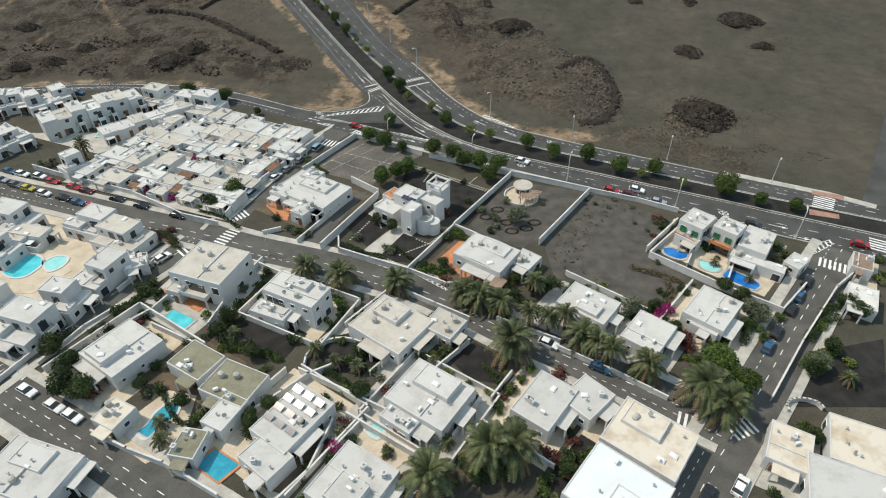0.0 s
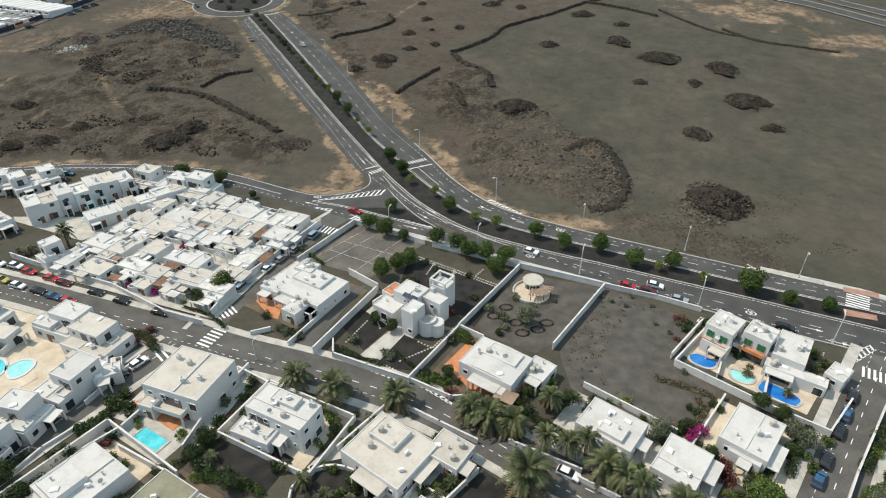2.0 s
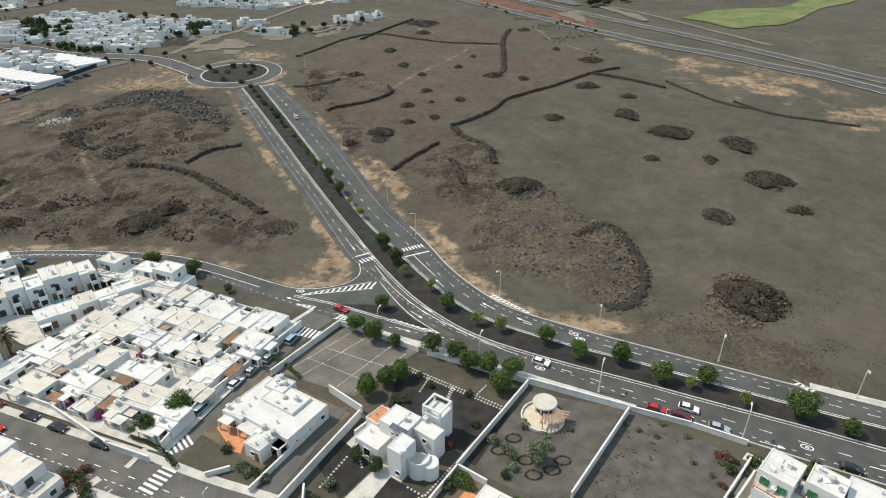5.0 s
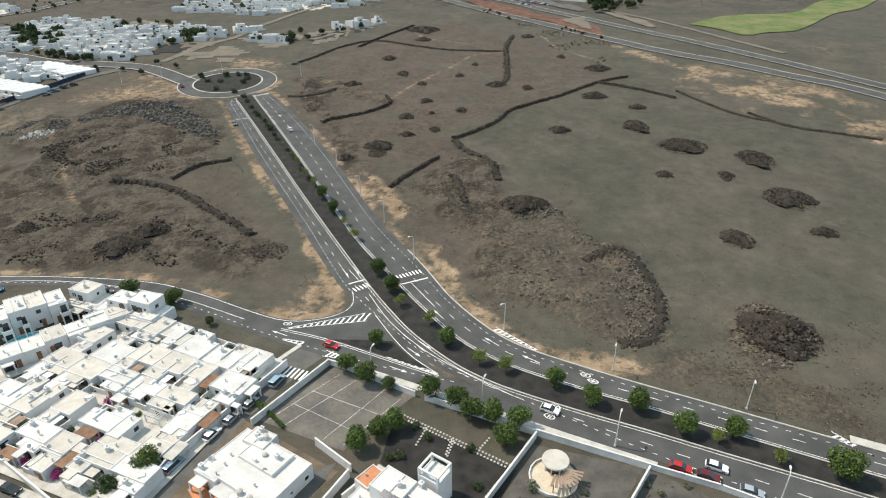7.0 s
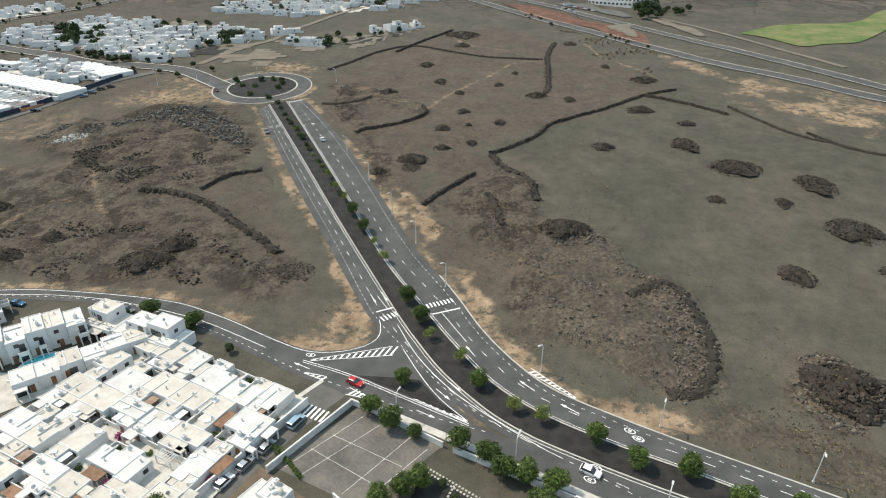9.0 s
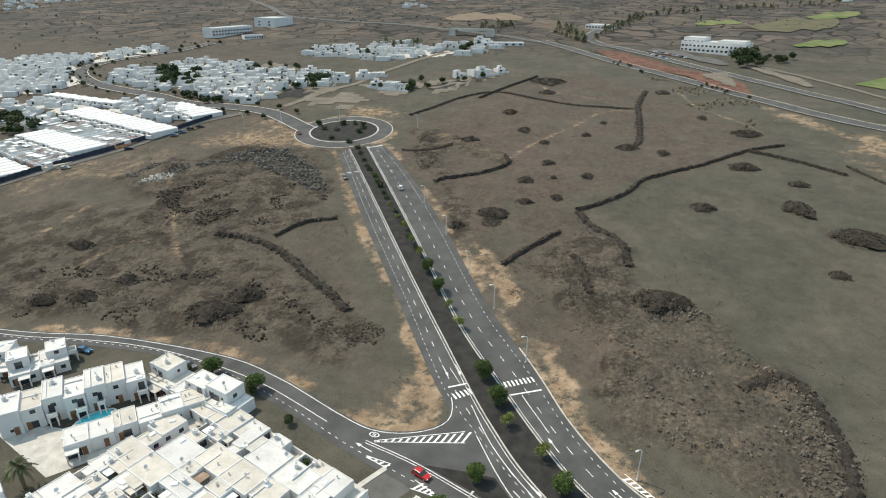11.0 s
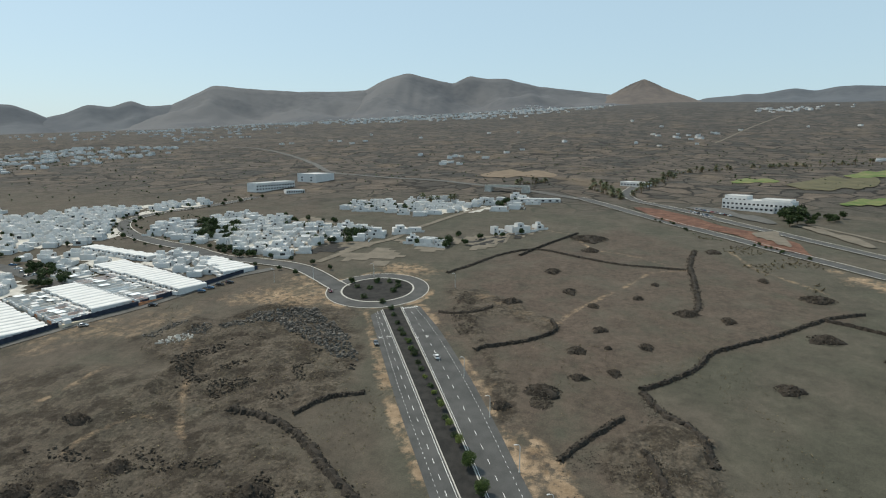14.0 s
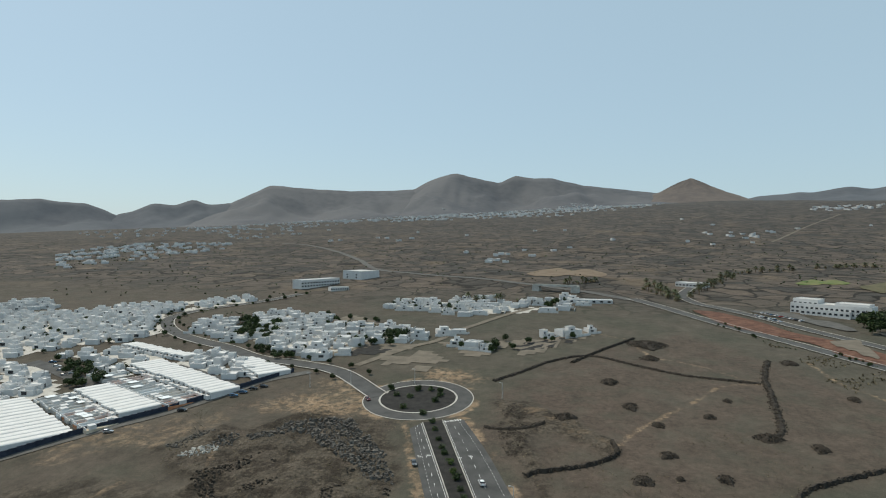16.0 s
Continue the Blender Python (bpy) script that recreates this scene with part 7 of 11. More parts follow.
garden_wall([(48.5, 106.9), (62.3, 94.7), (71.1, 88.1)], 1.8, "white wall of the pool terraces")
garden_wall([(71.2, 88.3), (79.7, 96.1)], 1.6, "white rendered garden wall")
garden_wall([(60.3, 110.5), (56.0, 103.3)], 1.5, "white rendered garden wall")
garden_wall([(69.5, 108.1), (62.4, 96.4)], 1.6, "white rendered garden wall")
garden_wall([(100.0, 105.4), (86.2, 95.3), (71.4, 79.8), (59.3, 66.2)], 1.4, "low white wall along the street")
garden_wall([(-61.0, 60.3), (-53.6, 56.9), (-46.4, 54.2), (-35.9, 48.5)], 1.6, "pale street wall of the pool court")
garden_wall([(-42.5, 54.1), (-38.3, 62.2), (-30.1, 73.5)], 1.8, "white rendered garden wall")
garden_wall([(-66.4, 109.6), (-71.8, 96.8)], 1.2, "white rendered garden wall")
garden_wall([(-76.5, 85.7), (-81.1, 78.9), (-85.4, 69.3)], 1.2, "low white street wall")
garden_wall([(-69.9, 91.9), (-74.5, 86.1), (-78.8, 76.3)], 0.8, "white rendered garden wall")
garden_wall([(-66.2, 85.2), (-61.7, 90.1), (-59.6, 94.4)], 1.6, "white rendered garden wall")
garden_wall([(-60.1, 85.9), (-49.6, 80.4)], 1.6, "white rendered garden wall")
garden_wall([(-42.2, 106.8), (-45.8, 98.0), (-48.5, 85.9)], 1.5, "white rendered garden wall")
garden_wall([(-44.0, 106.0), (-36.5, 101.5), (-28.8, 98.0)], 1.3, "white rendered garden wall")
garden_wall([(-20.2, 85.6), (-11.7, 96.1)], 1.4, "white rendered garden wall")
garden_wall([(-10.5, 96.8), (-1.7, 91.3), (5.3, 87.0)], 1.3, "white rendered garden wall")
garden_wall([(-20.7, 74.9), (-25.7, 72.3), (-29.7, 68.4), (-36.4, 62.3)], 1.6, "white rendered garden wall")
garden_wall([(-27.5, 73.6), (-9.7, 63.8)], 1.6, "white rendered garden wall")
garden_wall([(-19.5, 62.2), (-22.3, 52.5), (-27.0, 46.8)], 1.6, "white rendered garden wall")
garden_wall([(-7.4, 80.9), (-14.0, 73.0)], 1.3, "white rendered garden wall")
garden_wall([(5.1, 80.6), (-1.7, 73.5)], 1.4, "white garden wall with curved ends")
garden_wall([(6.6, 66.8), (1.3, 58.6)], 1.5, "white rendered garden wall")
garden_wall([(12.8, 72.6), (8.6, 66.8)], 1.4, "white rendered garden wall")
garden_wall([(30.5, 59.4), (25.7, 55.1)], 1.5, "white rendered garden wall")
garden_wall([(22.4, 79.1), (33.5, 71.9), (40.5, 66.6)], 1.2, "white rendered garden wall")
garden_wall([(-14.5, 62.2), (-18.7, 56.6)], 1.5, "white rendered garden wall")
garden_wall([(11.2, 87.0), (23.2, 80.6)], 1.2, "white rendered garden wall")
for cx, cy, r0, r1 in ((64.4, 64.1, 3.2, 2.0), (-20.5, 76.3, 6.5, 5.5)):
    garden_wall([(cx + r0 * math.cos(a * 0.3), cy + r1 * math.sin(a * 0.3)) for a in range(12)], 1.0, "curved white garden wall")
# ---------------------------------------------------------------- terraces, gardens and pools
patch("terrace", [(-62.8, 97.0), (-52.2, 90.2), (-50.2, 93.4), (-60.2, 100.0)], TERRA, "terracotta tiled terrace", "paving", 0.09)
patch("pool_deck", [(-62.8, 89.2), (-60.0, 94.3), (-48.8, 87.6), (-51.9, 82.6)], CONCRETE, "white concrete pool deck", "paving", 0.09)
patch("terrace", [(-0.6, 107.6), (6.6, 97.6), (14.5, 95.5), (19.0, 102.6), (4.5, 114.4)], TERRA, "orange tiled terrace round the villa", "paving", 0.09)
patch("terrace", [(-46.8, 129.9), (-44.8, 132.0), (-39.9, 128.5), (-39.7, 122.9), (-41.6, 123.7)], TERRA, "terracotta tiled steps", "paving", 0.09)
patch("pool_deck", [(-119.0, 117.4), (-96.8, 118.2), (-85.8, 104.1), (-91.0, 96.5), (-106.2, 96.7)], PAVING, "beige paved pool terrace", "paving", 0.09)
patch("pool_deck", [(-58.9, 60.2), (-51.4, 69.8), (-45.7, 68.5), (-45.3, 57.9), (-49.9, 54.7)], PAVING, "beige paved pool court", "paving", 0.09)
patch("terrace", [(-14.9, 88.5), (-9.8, 82.1), (-10.8, 80.6), (-16.0, 86.9)], PAVING, "paved terrace", "paving", 0.09)
patch("pool_deck", [(51.2, 110.4), (63.6, 116.9), (70.5, 111.2), (59.2, 102.0)], PAVING, "pale pool terrace of the villas", "paving", 0.09)
patch("pool_deck", [(59.2, 102.0), (70.1, 110.1), (77.9, 101.8), (69.8, 93.4)], PAVING, "beige pool terrace of the villas", "paving", 0.09)
patch("pool_deck", [(-19.3, 59.8), (-12.3, 63.8), (-2.6, 57.4), (-8.2, 53.3)], PAVING, "beige paved terrace with whirlpool", "paving", 0.09)
patch("sports_court", [(-25.5, 165.5), (-6.1, 155.4), (-19.5, 139.3), (-39.1, 148.0)], COURT, "worn grey sports court with faded lines", "court", 0.06)
patch("lapilli_garden", [(-9.9, 149.5), (14.5, 134.5), (6.3, 119.8), (-11.9, 136.4)], LAPILLI, "black lapilli garden with stepping stones", "garden", 0.05)
patch("lapilli_garden", [(-25.0, 121.4), (-20.6, 126.8), (-13.1, 119.8), (-18.5, 112.2)], LAPILLI, "black lapilli garden bed", "garden", 0.08)
patch("lapilli_garden", [(-15.2, 111.6), (-10.4, 117.7), (-3.1, 112.8), (-7.0, 106.0), (-13.6, 106.6)], LAPILLI, "black lapilli garden bed", "garden", 0.08)
patch("garden_path", [(-19.3, 110.3), (-11.8, 120.6), (-8.8, 118.7), (-15.3, 107.8)], CONCRETE, "pale concrete garden path", "paving", 0.09)
patch("drive", [(-24.3, 134.6), (-20.2, 136.4), (-30.0, 113.6), (-35.0, 114.3)], ASPHALT_OLD, "dark drive between white walls", "drive", 0.05)
patch("lapilli_garden", [(7.5, 121.3), (18.6, 141.1), (38.9, 135.1), (23.8, 114.1), (19.3, 110.9), (8.0, 117.3)], GRAVEL, "dark bare garden gravel", "garden", 0.04)
patch("lapilli_garden", [(24.5, 114.1), (39.7, 135.1), (59.8, 120.5), (50.5, 110.4), (57.9, 102.0), (43.5, 87.8), (25.2, 100.5)], GRAVEL, "bare dark gravel plot", "plot", 0.03)
patch("lapilli_garden", [(-43.8, 84.8), (-38.1, 90.5), (-27.9, 83.8), (-31.6, 76.4)], LAPILLI, "black lapilli garden with a curved path", "garden", 0.06)
patch("lapilli_garden", [(-24.7, 82.3), (-16.9, 84.5), (-10.7, 78.3), (-15.7, 72.8), (-24.7, 74.9)], LAPILLI, "round black lapilli garden", "garden", 0.06)
patch("lapilli_garden", [(0.5, 77.5), (6.3, 81.1), (12.6, 75.9), (11.1, 70.4), (4.8, 71.8)], LAPILLI, "black lapilli garden", "garden", 0.06)
patch("drive", [(-22.8, 93.8), (-17.2, 99.6), (-11.9, 97.3), (-18.6, 89.4)], ASPHALT_OLD, "grey paved drive", "drive", 0.05)
patch("lapilli_garden", [(62.7, 64.8), (74.4, 78.0), (88.4, 80.8), (79.7, 64.6)], LAPILLI, "dark lapilli garden behind the street wall", "garden", 0.05)
patch("lawn", [(-32.0, 51.5), (-22.5, 61.0), (-18.1, 57.6), (-24.1, 48.3)], SOIL, "dry brown lawn", "garden", 0.05)
patch("plaza", [(99.2, 132.6), (106.4, 129.8), (107.4, 131.7), (100.1, 134.5)], REDPAVE, "red paved landing of the crossing", "pavement", 0.2)
patch("plaza", [(94.1, 123.3), (100.7, 121.2), (101.6, 123.2), (95.2, 125.7)], REDPAVE, "red paved landing of the crossing", "pavement", 0.24)
patch("terrace", [(53.1, 84.4), (57.8, 87.6), (62.3, 81.2), (55.0, 74.0), (49.9, 78.3)], PAVING, "beige paved garden terrace", "paving", 0.09)
pool([(-59.1, 88.7), (-57.7, 91.0), (-52.1, 87.8), (-53.5, 85.4)], "cyan", "bright cyan pool in a white deck", CONCRETE, 0.12, False)
pool([(-103.5, 106.3), (-100.9, 110.0), (-96.2, 109.3), (-94.1, 106.2), (-96.0, 102.2), (-100.1, 102.7)], "cyan", "large rounded turquoise pool", WHITE, 0.12, True)
pool([(-94.0, 107.2), (-91.7, 109.3), (-89.0, 108.6), (-89.0, 105.7), (-91.1, 104.1)], "pale", "small pale rounded pool", WHITE, 0.12, True)
pool([(-41.5, 54.3), (-39.1, 57.3), (-34.1, 54.3), (-36.8, 51.3)], "teal", "square blue pool with an orange tiled rim", TERRA, 0.12, False)
pool([(-53.7, 60.7), (-52.3, 62.5), (-52.0, 64.2), (-50.3, 66.7), (-48.3, 66.3), (-48.3, 63.8), (-50.1, 61.9), (-51.5, 59.6)], "teal", "winding blue pool in a paved court", WHITE, 0.12, True)
pool([(64.8, 101.9), (66.2, 101.9), (70.3, 97.6), (69.0, 95.8), (67.8, 95.8), (63.4, 99.6)], "blue", "deep blue pool on the villa terrace", CONCRETE, 0.12, True)
pool([(59.8, 105.7), (62.0, 104.8), (63.7, 103.0), (62.0, 101.7), (59.5, 103.1)], "pale", "pale turquoise pool of the villa", CONCRETE, 0.12, True)
pool([(52.8, 110.1), (54.8, 110.3), (57.7, 107.9), (56.4, 106.3), (54.8, 106.4), (52.6, 108.3)], "blue", "small blue pool beside the villa", CONCRETE, 0.12, True)
pool([(-13.7, 60.7), (-12.5, 62.3), (-10.6, 61.1), (-11.6, 59.2)], "pale", "round whirlpool of pale water", WHITE, 0.12, True)
pool([(-109.0, 168.8), (-109.4, 175.4), (-106.3, 179.1), (-104.0, 179.1), (-104.8, 175.3), (-105.8, 169.4)], "cyan", "long curved turquoise pool between the terraces", WHITE, 0.12, True)
pool([(-130.9, 178.6), (-129.0, 181.4), (-125.9, 180.7), (-127.5, 178.2)], "blue", "small deep blue patio pool", WHITE, 0.12, True)
pool([(-60.6, 145.5), (-56.1, 144.8), (-56.3, 142.4), (-58.8, 143.0)], "cyan", "small plunge pool in a patio", WHITE, 0.12, True)
pool([(-98.6, 142.5), (-95.1, 143.7), (-94.4, 140.1), (-96.8, 140.2)], "teal", "small teal patio pool", WHITE, 0.12, True)
court = MB()
for a, b in [((-23.9, 162.8), (-36.7, 148.0)), ((-9.0, 154.5), (-19.7, 140.9)), ((-29.1, 157.1), (-13.7, 149.7)), ((-32.8, 153.1), (-18.9, 145.2)), ((-19.8, 160.6), (-33.5, 145.7)), ((-12.8, 157.5), (-24.0, 142.4))]:
    ribbon(court, beside(evenly([a, b], 6), -0.03), beside(evenly([a, b], 6), 0.03), 0.07)
solid("court_lines", court, PAINT, "faded white court lines", "road marking", "structure")
patch("yard", [(-85.5, 189.5), (-37.0, 167.0), (-54.5, 122.5), (-106.5, 142.0)], CONCRETE, "pale concrete patios between the bungalows", "yard", 0.02)
patch("yard", [(-133.1, 135.2), (-98.6, 137.4), (-72.8, 120.2), (-73.3, 103.9), (-81.2, 89.4), (-87.6, 81.5), (-105.4, 89.7)], PAVING, "pale paved yards between the terraced houses", "yard", 0.02)
patch("yard", [(-129.0, 168.9), (-103.7, 158.0), (-75.4, 187.1), (-89.0, 199.3), (-138.5, 208.8), (-156.5, 201.6)], CONCRETE, "pale paved lanes between the white rows", "yard", 0.02)
# ---------------------------------------------------------------- trees, palms and shrubs
plant(TREES["round"], -19.4, 207.4, 1.00)
plant(TREES["round"], -14.7, 198.5, 1.00)
plant(TREES["round"], 1.1, 174.7, 1.00)
plant(TREES["round"], 25.5, 158.5, 1.00)
plant(TREES["round"], 32.5, 152.7, 1.00)
plant(TREES["round"], 42.2, 151.2, 1.00)
plant(TREES["round"], 50.0, 144.5, 1.00)
plant(TREES["round"], 59.8, 143.1, 1.00)
plant(TREES["round"], 75.8, 133.0, 1.30)
plant(TREES["round"], 90.9, 125.4, 0.85)
plant(TREES["round"], -16.3, 174.2, 0.85)
plant(TREES["round"], 82.9, 127.9, 0.85)
plant(TREES["round"], -22.3, 163.6, 1.00)
plant(TREES["round"], -17.1, 160.3, 1.00)
plant(TREES["round"], -2.4, 154.6, 1.00)
plant(TREES["round"], 3.1, 151.2, 1.00)
plant(TREES["round"], 6.1, 147.9, 1.00)
plant(TREES["round"], 10.5, 147.9, 1.00)
plant(TREES["round"], 16.0, 145.1, 1.00)
plant(TREES["round"], 13.2, 141.4, 1.00)
plant(TREES["round"], -12.7, 143.5, 1.00)
plant(TREES["round"], -16.8, 139.9, 1.00)
plant(TREES["round"], -9.8, 145.3, 1.00)
plant(TREES["round"], -11.8, 157.2, 0.70)
plant(TREES["light"], -11.6, 191.4, 1.00)
plant(TREES["light"], -3.2, 182.9, 1.00)
plant(TREES["light"], 15.0, 164.0, 1.00)
plant(TREES["light"], 9.1, 166.8, 1.00)
plant(TREES["light"], 55.6, 141.6, 0.80)
plant(TREES["light"], 65.4, 136.1, 0.80)
for x, y, kind, size in ((-44.1, 255.5, "round", 1.0), (-38.2, 245.0, "round", 0.95), (-33.6, 236.6, "light", 0.8), (-29.2, 227.8, "light", 1.0), (-48.8, 264.2, "light", 0.85), (-54.0, 272.7, "light", 0.7), (-59.1, 281.9, "light", 0.75)):
    plant(TREES[kind], x, y, size)
for x, y, kind, size in ((-60.8, 286.1, "dark", 1.5), (-63.7, 290.9, "light", 1.5), (-66.0, 294.5, "dark", 1.4), (-69.6, 300.4, "light", 1.4), (-72.6, 305.8, "dark", 1.5), (-75.2, 310.4, "dark", 1.4), (-78.9, 317.1, "dark", 2.1), (-81.0, 320.7, "green", 1.8), (-84.5, 326.8, "green", 2.1), (-88.6, 333.7, "dark", 1.5), (-91.1, 337.9, "dark", 1.5), (-94.5, 344.3, "dark", 1.5), (-99.1, 353.1, "dark", 1.5), (-103.0, 360.3, "dark", 1.9), (-56.4, 277.2, "dark", 1.4), (-51.3, 268.4, "dark", 1.4)):
    plant(BUSHES[kind], x, y, size)
plant(BUSHES["dark"], -135.8, 393.0, 2.00)
plant(BUSHES["dark"], -130.4, 386.1, 2.00)
plant(BUSHES["dark"], -121.2, 372.2, 2.00)
plant(BUSHES["dark"], -122.6, 395.3, 2.00)
plant(BUSHES["dark"], -116.5, 397.3, 2.00)
plant(BUSHES["dark"], -109.7, 390.6, 2.00)
plant(BUSHES["dark"], -109.8, 367.4, 2.00)
plant(BUSHES["dark"], -123.1, 385.4, 2.00)
plant(BUSHES["dark"], -109.5, 383.2, 2.00)
plant(TREES["dark"], -136.6, 393.6, 0.60)
plant(TREES["dark"], -110.9, 394.1, 0.60)
plant(TREES["dark"], -122.8, 396.0, 0.60)
plant(TREES["dark"], -72.1, 74.8, 1.00)
plant(TREES["dark"], -65.5, 68.1, 1.00)
plant(TREES["dark"], -77.3, 79.1, 1.00)
plant(TREES["dark"], -70.5, 69.4, 1.00)
plant(TREES["dark"], -60.8, 128.6, 0.75)
plant(TREES["dark"], 84.9, 90.1, 0.75)
plant(TREES["dark"], 86.3, 87.0, 0.75)
plant(TREES["dark"], 23.1, 96.2, 0.75)
plant(TREES["dark"], 19.9, 95.4, 0.75)
plant(TREES["dark"], 27.2, 92.6, 0.75)
plant(TREES["round"], -56.1, 134.8, 1.10)
plant(TREES["round"], -88.1, 196.0, 1.10)
plant(TREES["round"], -74.2, 192.2, 1.10)
plant(TREES["big"], 53.6, 67.8, 1.05)
plant(TREES["big"], 52.1, 72.9, 1.05)
plant(TREES["grey"], 65.2, 85.5, 1.00)
plant(TREES["grey"], 71.4, 73.5, 1.00)
plant(TREES["grey"], 63.8, 88.0, 1.00)
plant(TREES["grey"], 18.1, 120.9, 1.00)
plant(TREES["grey"], 39.1, 88.3, 1.00)
plant(TREES["dark"], 76.1, 77.4, 0.70)
plant(TREES["dark"], 69.3, 71.5, 0.70)
plant(TREES["dark"], 63.8, 92.3, 0.70)
plant(TREES["dark"], 61.2, 95.0, 0.70)
plant(TREES["dark"], -34.4, 62.6, 0.70)
plant(TREES["dark"], -46.0, 83.8, 0.70)
plant(TREES["dark"], -44.5, 87.0, 0.70)
plant(TREES["dark"], -22.0, 63.1, 0.70)
plant(TREES["dark"], -15.1, 67.9, 0.70)
plant(TREES["dark"], -8.9, 67.8, 0.70)
plant(TREES["dark"], 8.5, 51.9, 0.70)
plant(TREES["dark"], 4.0, 53.0, 0.70)
plant(TREES["dark"], 5.7, 51.0, 0.70)
plant(TREES["dark"], -74.6, 190.6, 0.50)
plant(TREES["dark"], -86.7, 191.0, 0.50)
plant(TREES["dark"], -61.3, 182.7, 0.50)
plant(TREES["dark"], -94.7, 195.6, 0.50)
plant(BUSHES["dark"], -67.8, 91.1, 1.60)
plant(BUSHES["dark"], -66.2, 93.3, 1.60)
plant(BUSHES["dark"], -65.1, 95.8, 1.60)
plant(BUSHES["dark"], -65.1, 99.1, 1.60)
plant(BUSHES["dark"], -69.3, 90.2, 1.60)
plant(BUSHES["dark"], -67.2, 97.3, 1.60)
plant(BUSHES["dark"], -62.7, 95.4, 1.60)
plant(BUSHES["dark"], -43.7, 91.6, 1.60)
plant(BUSHES["dark"], -42.5, 80.3, 1.60)
plant(BUSHES["dark"], -39.1, 80.3, 1.60)
plant(BUSHES["dark"], -35.1, 78.0, 1.60)
plant(BUSHES["dark"], -33.9, 88.1, 1.60)
plant(BUSHES["dark"], -30.3, 81.7, 1.60)
plant(BUSHES["dark"], -44.0, 81.9, 1.60)
plant(BUSHES["dark"], -69.5, 85.3, 1.60)
plant(BUSHES["dark"], -71.2, 83.7, 1.60)
plant(BUSHES["dark"], -2.9, 81.3, 1.60)
plant(BUSHES["dark"], -1.7, 87.7, 1.60)
plant(BUSHES["dark"], 0.9, 114.7, 1.60)
plant(BUSHES["dark"], -4.4, 104.1, 1.60)
plant(BUSHES["green"], -2.5, 103.5, 1.50)
plant(BUSHES["green"], -5.1, 103.1, 1.50)
plant(BUSHES["green"], 0.1, 103.0, 1.50)
plant(BUSHES["green"], 3.5, 116.5, 1.50)
plant(BUSHES["green"], 5.1, 114.6, 1.50)
plant(BUSHES["green"], -60.7, 83.6, 1.50)
plant(BUSHES["green"], -57.8, 82.0, 1.50)
plant(BUSHES["green"], 64.0, 80.5, 1.50)
plant(BUSHES["green"], 64.2, 83.6, 1.50)
plant(BUSHES["green"], 54.4, 82.2, 1.50)
plant(BUSHES["green"], 56.1, 80.6, 1.50)
plant(BUSHES["green"], 48.5, 74.9, 1.50)
plant(BUSHES["green"], -43.5, 63.6, 1.50)
plant(BUSHES["green"], -44.3, 63.1, 1.50)
plant(BUSHES["green"], 16.7, 73.2, 1.50)
plant(BUSHES["green"], -25.3, 94.9, 1.50)
plant(BUSHES["green"], 12.5, 68.6, 1.50)
plant(BUSHES["green"], 19.6, 51.6, 1.50)
plant(BUSHES["green"], 15.5, 48.7, 1.50)
plant(BUSHES["green"], 70.2, 86.7, 1.50)
plant(BUSHES["green"], -1.6, 52.8, 1.50)
plant(BUSHES["green"], 1.2, 50.8, 1.50)
plant(BUSHES["red"], -68.3, 118.3, 1.60)
plant(BUSHES["red"], -69.8, 116.8, 1.60)
plant(BUSHES["red"], -70.4, 114.5, 1.60)
plant(BUSHES["red"], -66.2, 114.4, 1.60)
plant(BUSHES["red"], 0.7, 98.7, 1.60)
plant(BUSHES["red"], 45.9, 80.6, 1.60)
plant(BUSHES["red"], 49.2, 82.1, 1.60)
plant(BUSHES["red"], 48.3, 79.1, 1.60)
plant(BUSHES["red"], 40.1, 80.0, 1.60)
plant(BUSHES["red"], 9.0, 110.0, 1.60)
plant(BUSHES["red"], -17.5, 61.5, 1.60)
plant(BUSHES["red"], 21.9, 72.3, 1.60)
plant(BUSHES["red"], 20.6, 52.5, 1.60)
plant(BUSHES["red"], 18.6, 54.6, 1.60)
plant(BUSHES["bloom"], 45.0, 87.6, 1.30)
plant(BUSHES["bloom"], 47.2, 88.7, 1.30)
plant(BUSHES["bloom"], -30.2, 127.0, 1.30)
plant(BUSHES["bloom"], 40.7, 80.5, 1.30)
plant(BUSHES["bloom"], -18.8, 57.0, 1.30)
plant(BUSHES["bloom"], -7.5, 50.7, 1.30)
plant(BUSHES["light"], 77.2, 84.1, 1.50)
plant(BUSHES["light"], 77.7, 74.4, 1.50)
plant(BUSHES["light"], 58.7, 84.4, 1.50)
plant(BUSHES["light"], 53.8, 79.0, 1.50)
plant(BUSHES["light"], -36.4, 88.9, 1.50)
plant(BUSHES["light"], -11.1, 85.3, 1.50)
plant(BUSHES["light"], 3.9, 98.1, 1.50)
plant(BUSHES["light"], 12.5, 88.2, 1.50)
plant(BUSHES["light"], 21.4, 101.6, 1.50)
plant(BUSHES["grey"], -13.5, 111.0, 1.50)
plant(BUSHES["grey"], -12.4, 109.7, 1.50)
plant(BUSHES["grey"], -21.0, 115.0, 1.50)
plant(BUSHES["grey"], -37.0, 117.8, 1.50)
plant(BUSHES["grey"], -33.3, 116.4, 1.50)
plant(BUSHES["grey"], -38.5, 119.2, 1.50)
plant(BUSHES["grey"], 10.1, 126.0, 1.50)
plant(BUSHES["grey"], 12.8, 123.6, 1.50)
plant(BUSHES["grey"], 13.8, 122.1, 1.50)
plant(BUSHES["grey"], 20.4, 124.4, 1.50)
plant(BUSHES["grey"], 17.8, 122.1, 1.50)
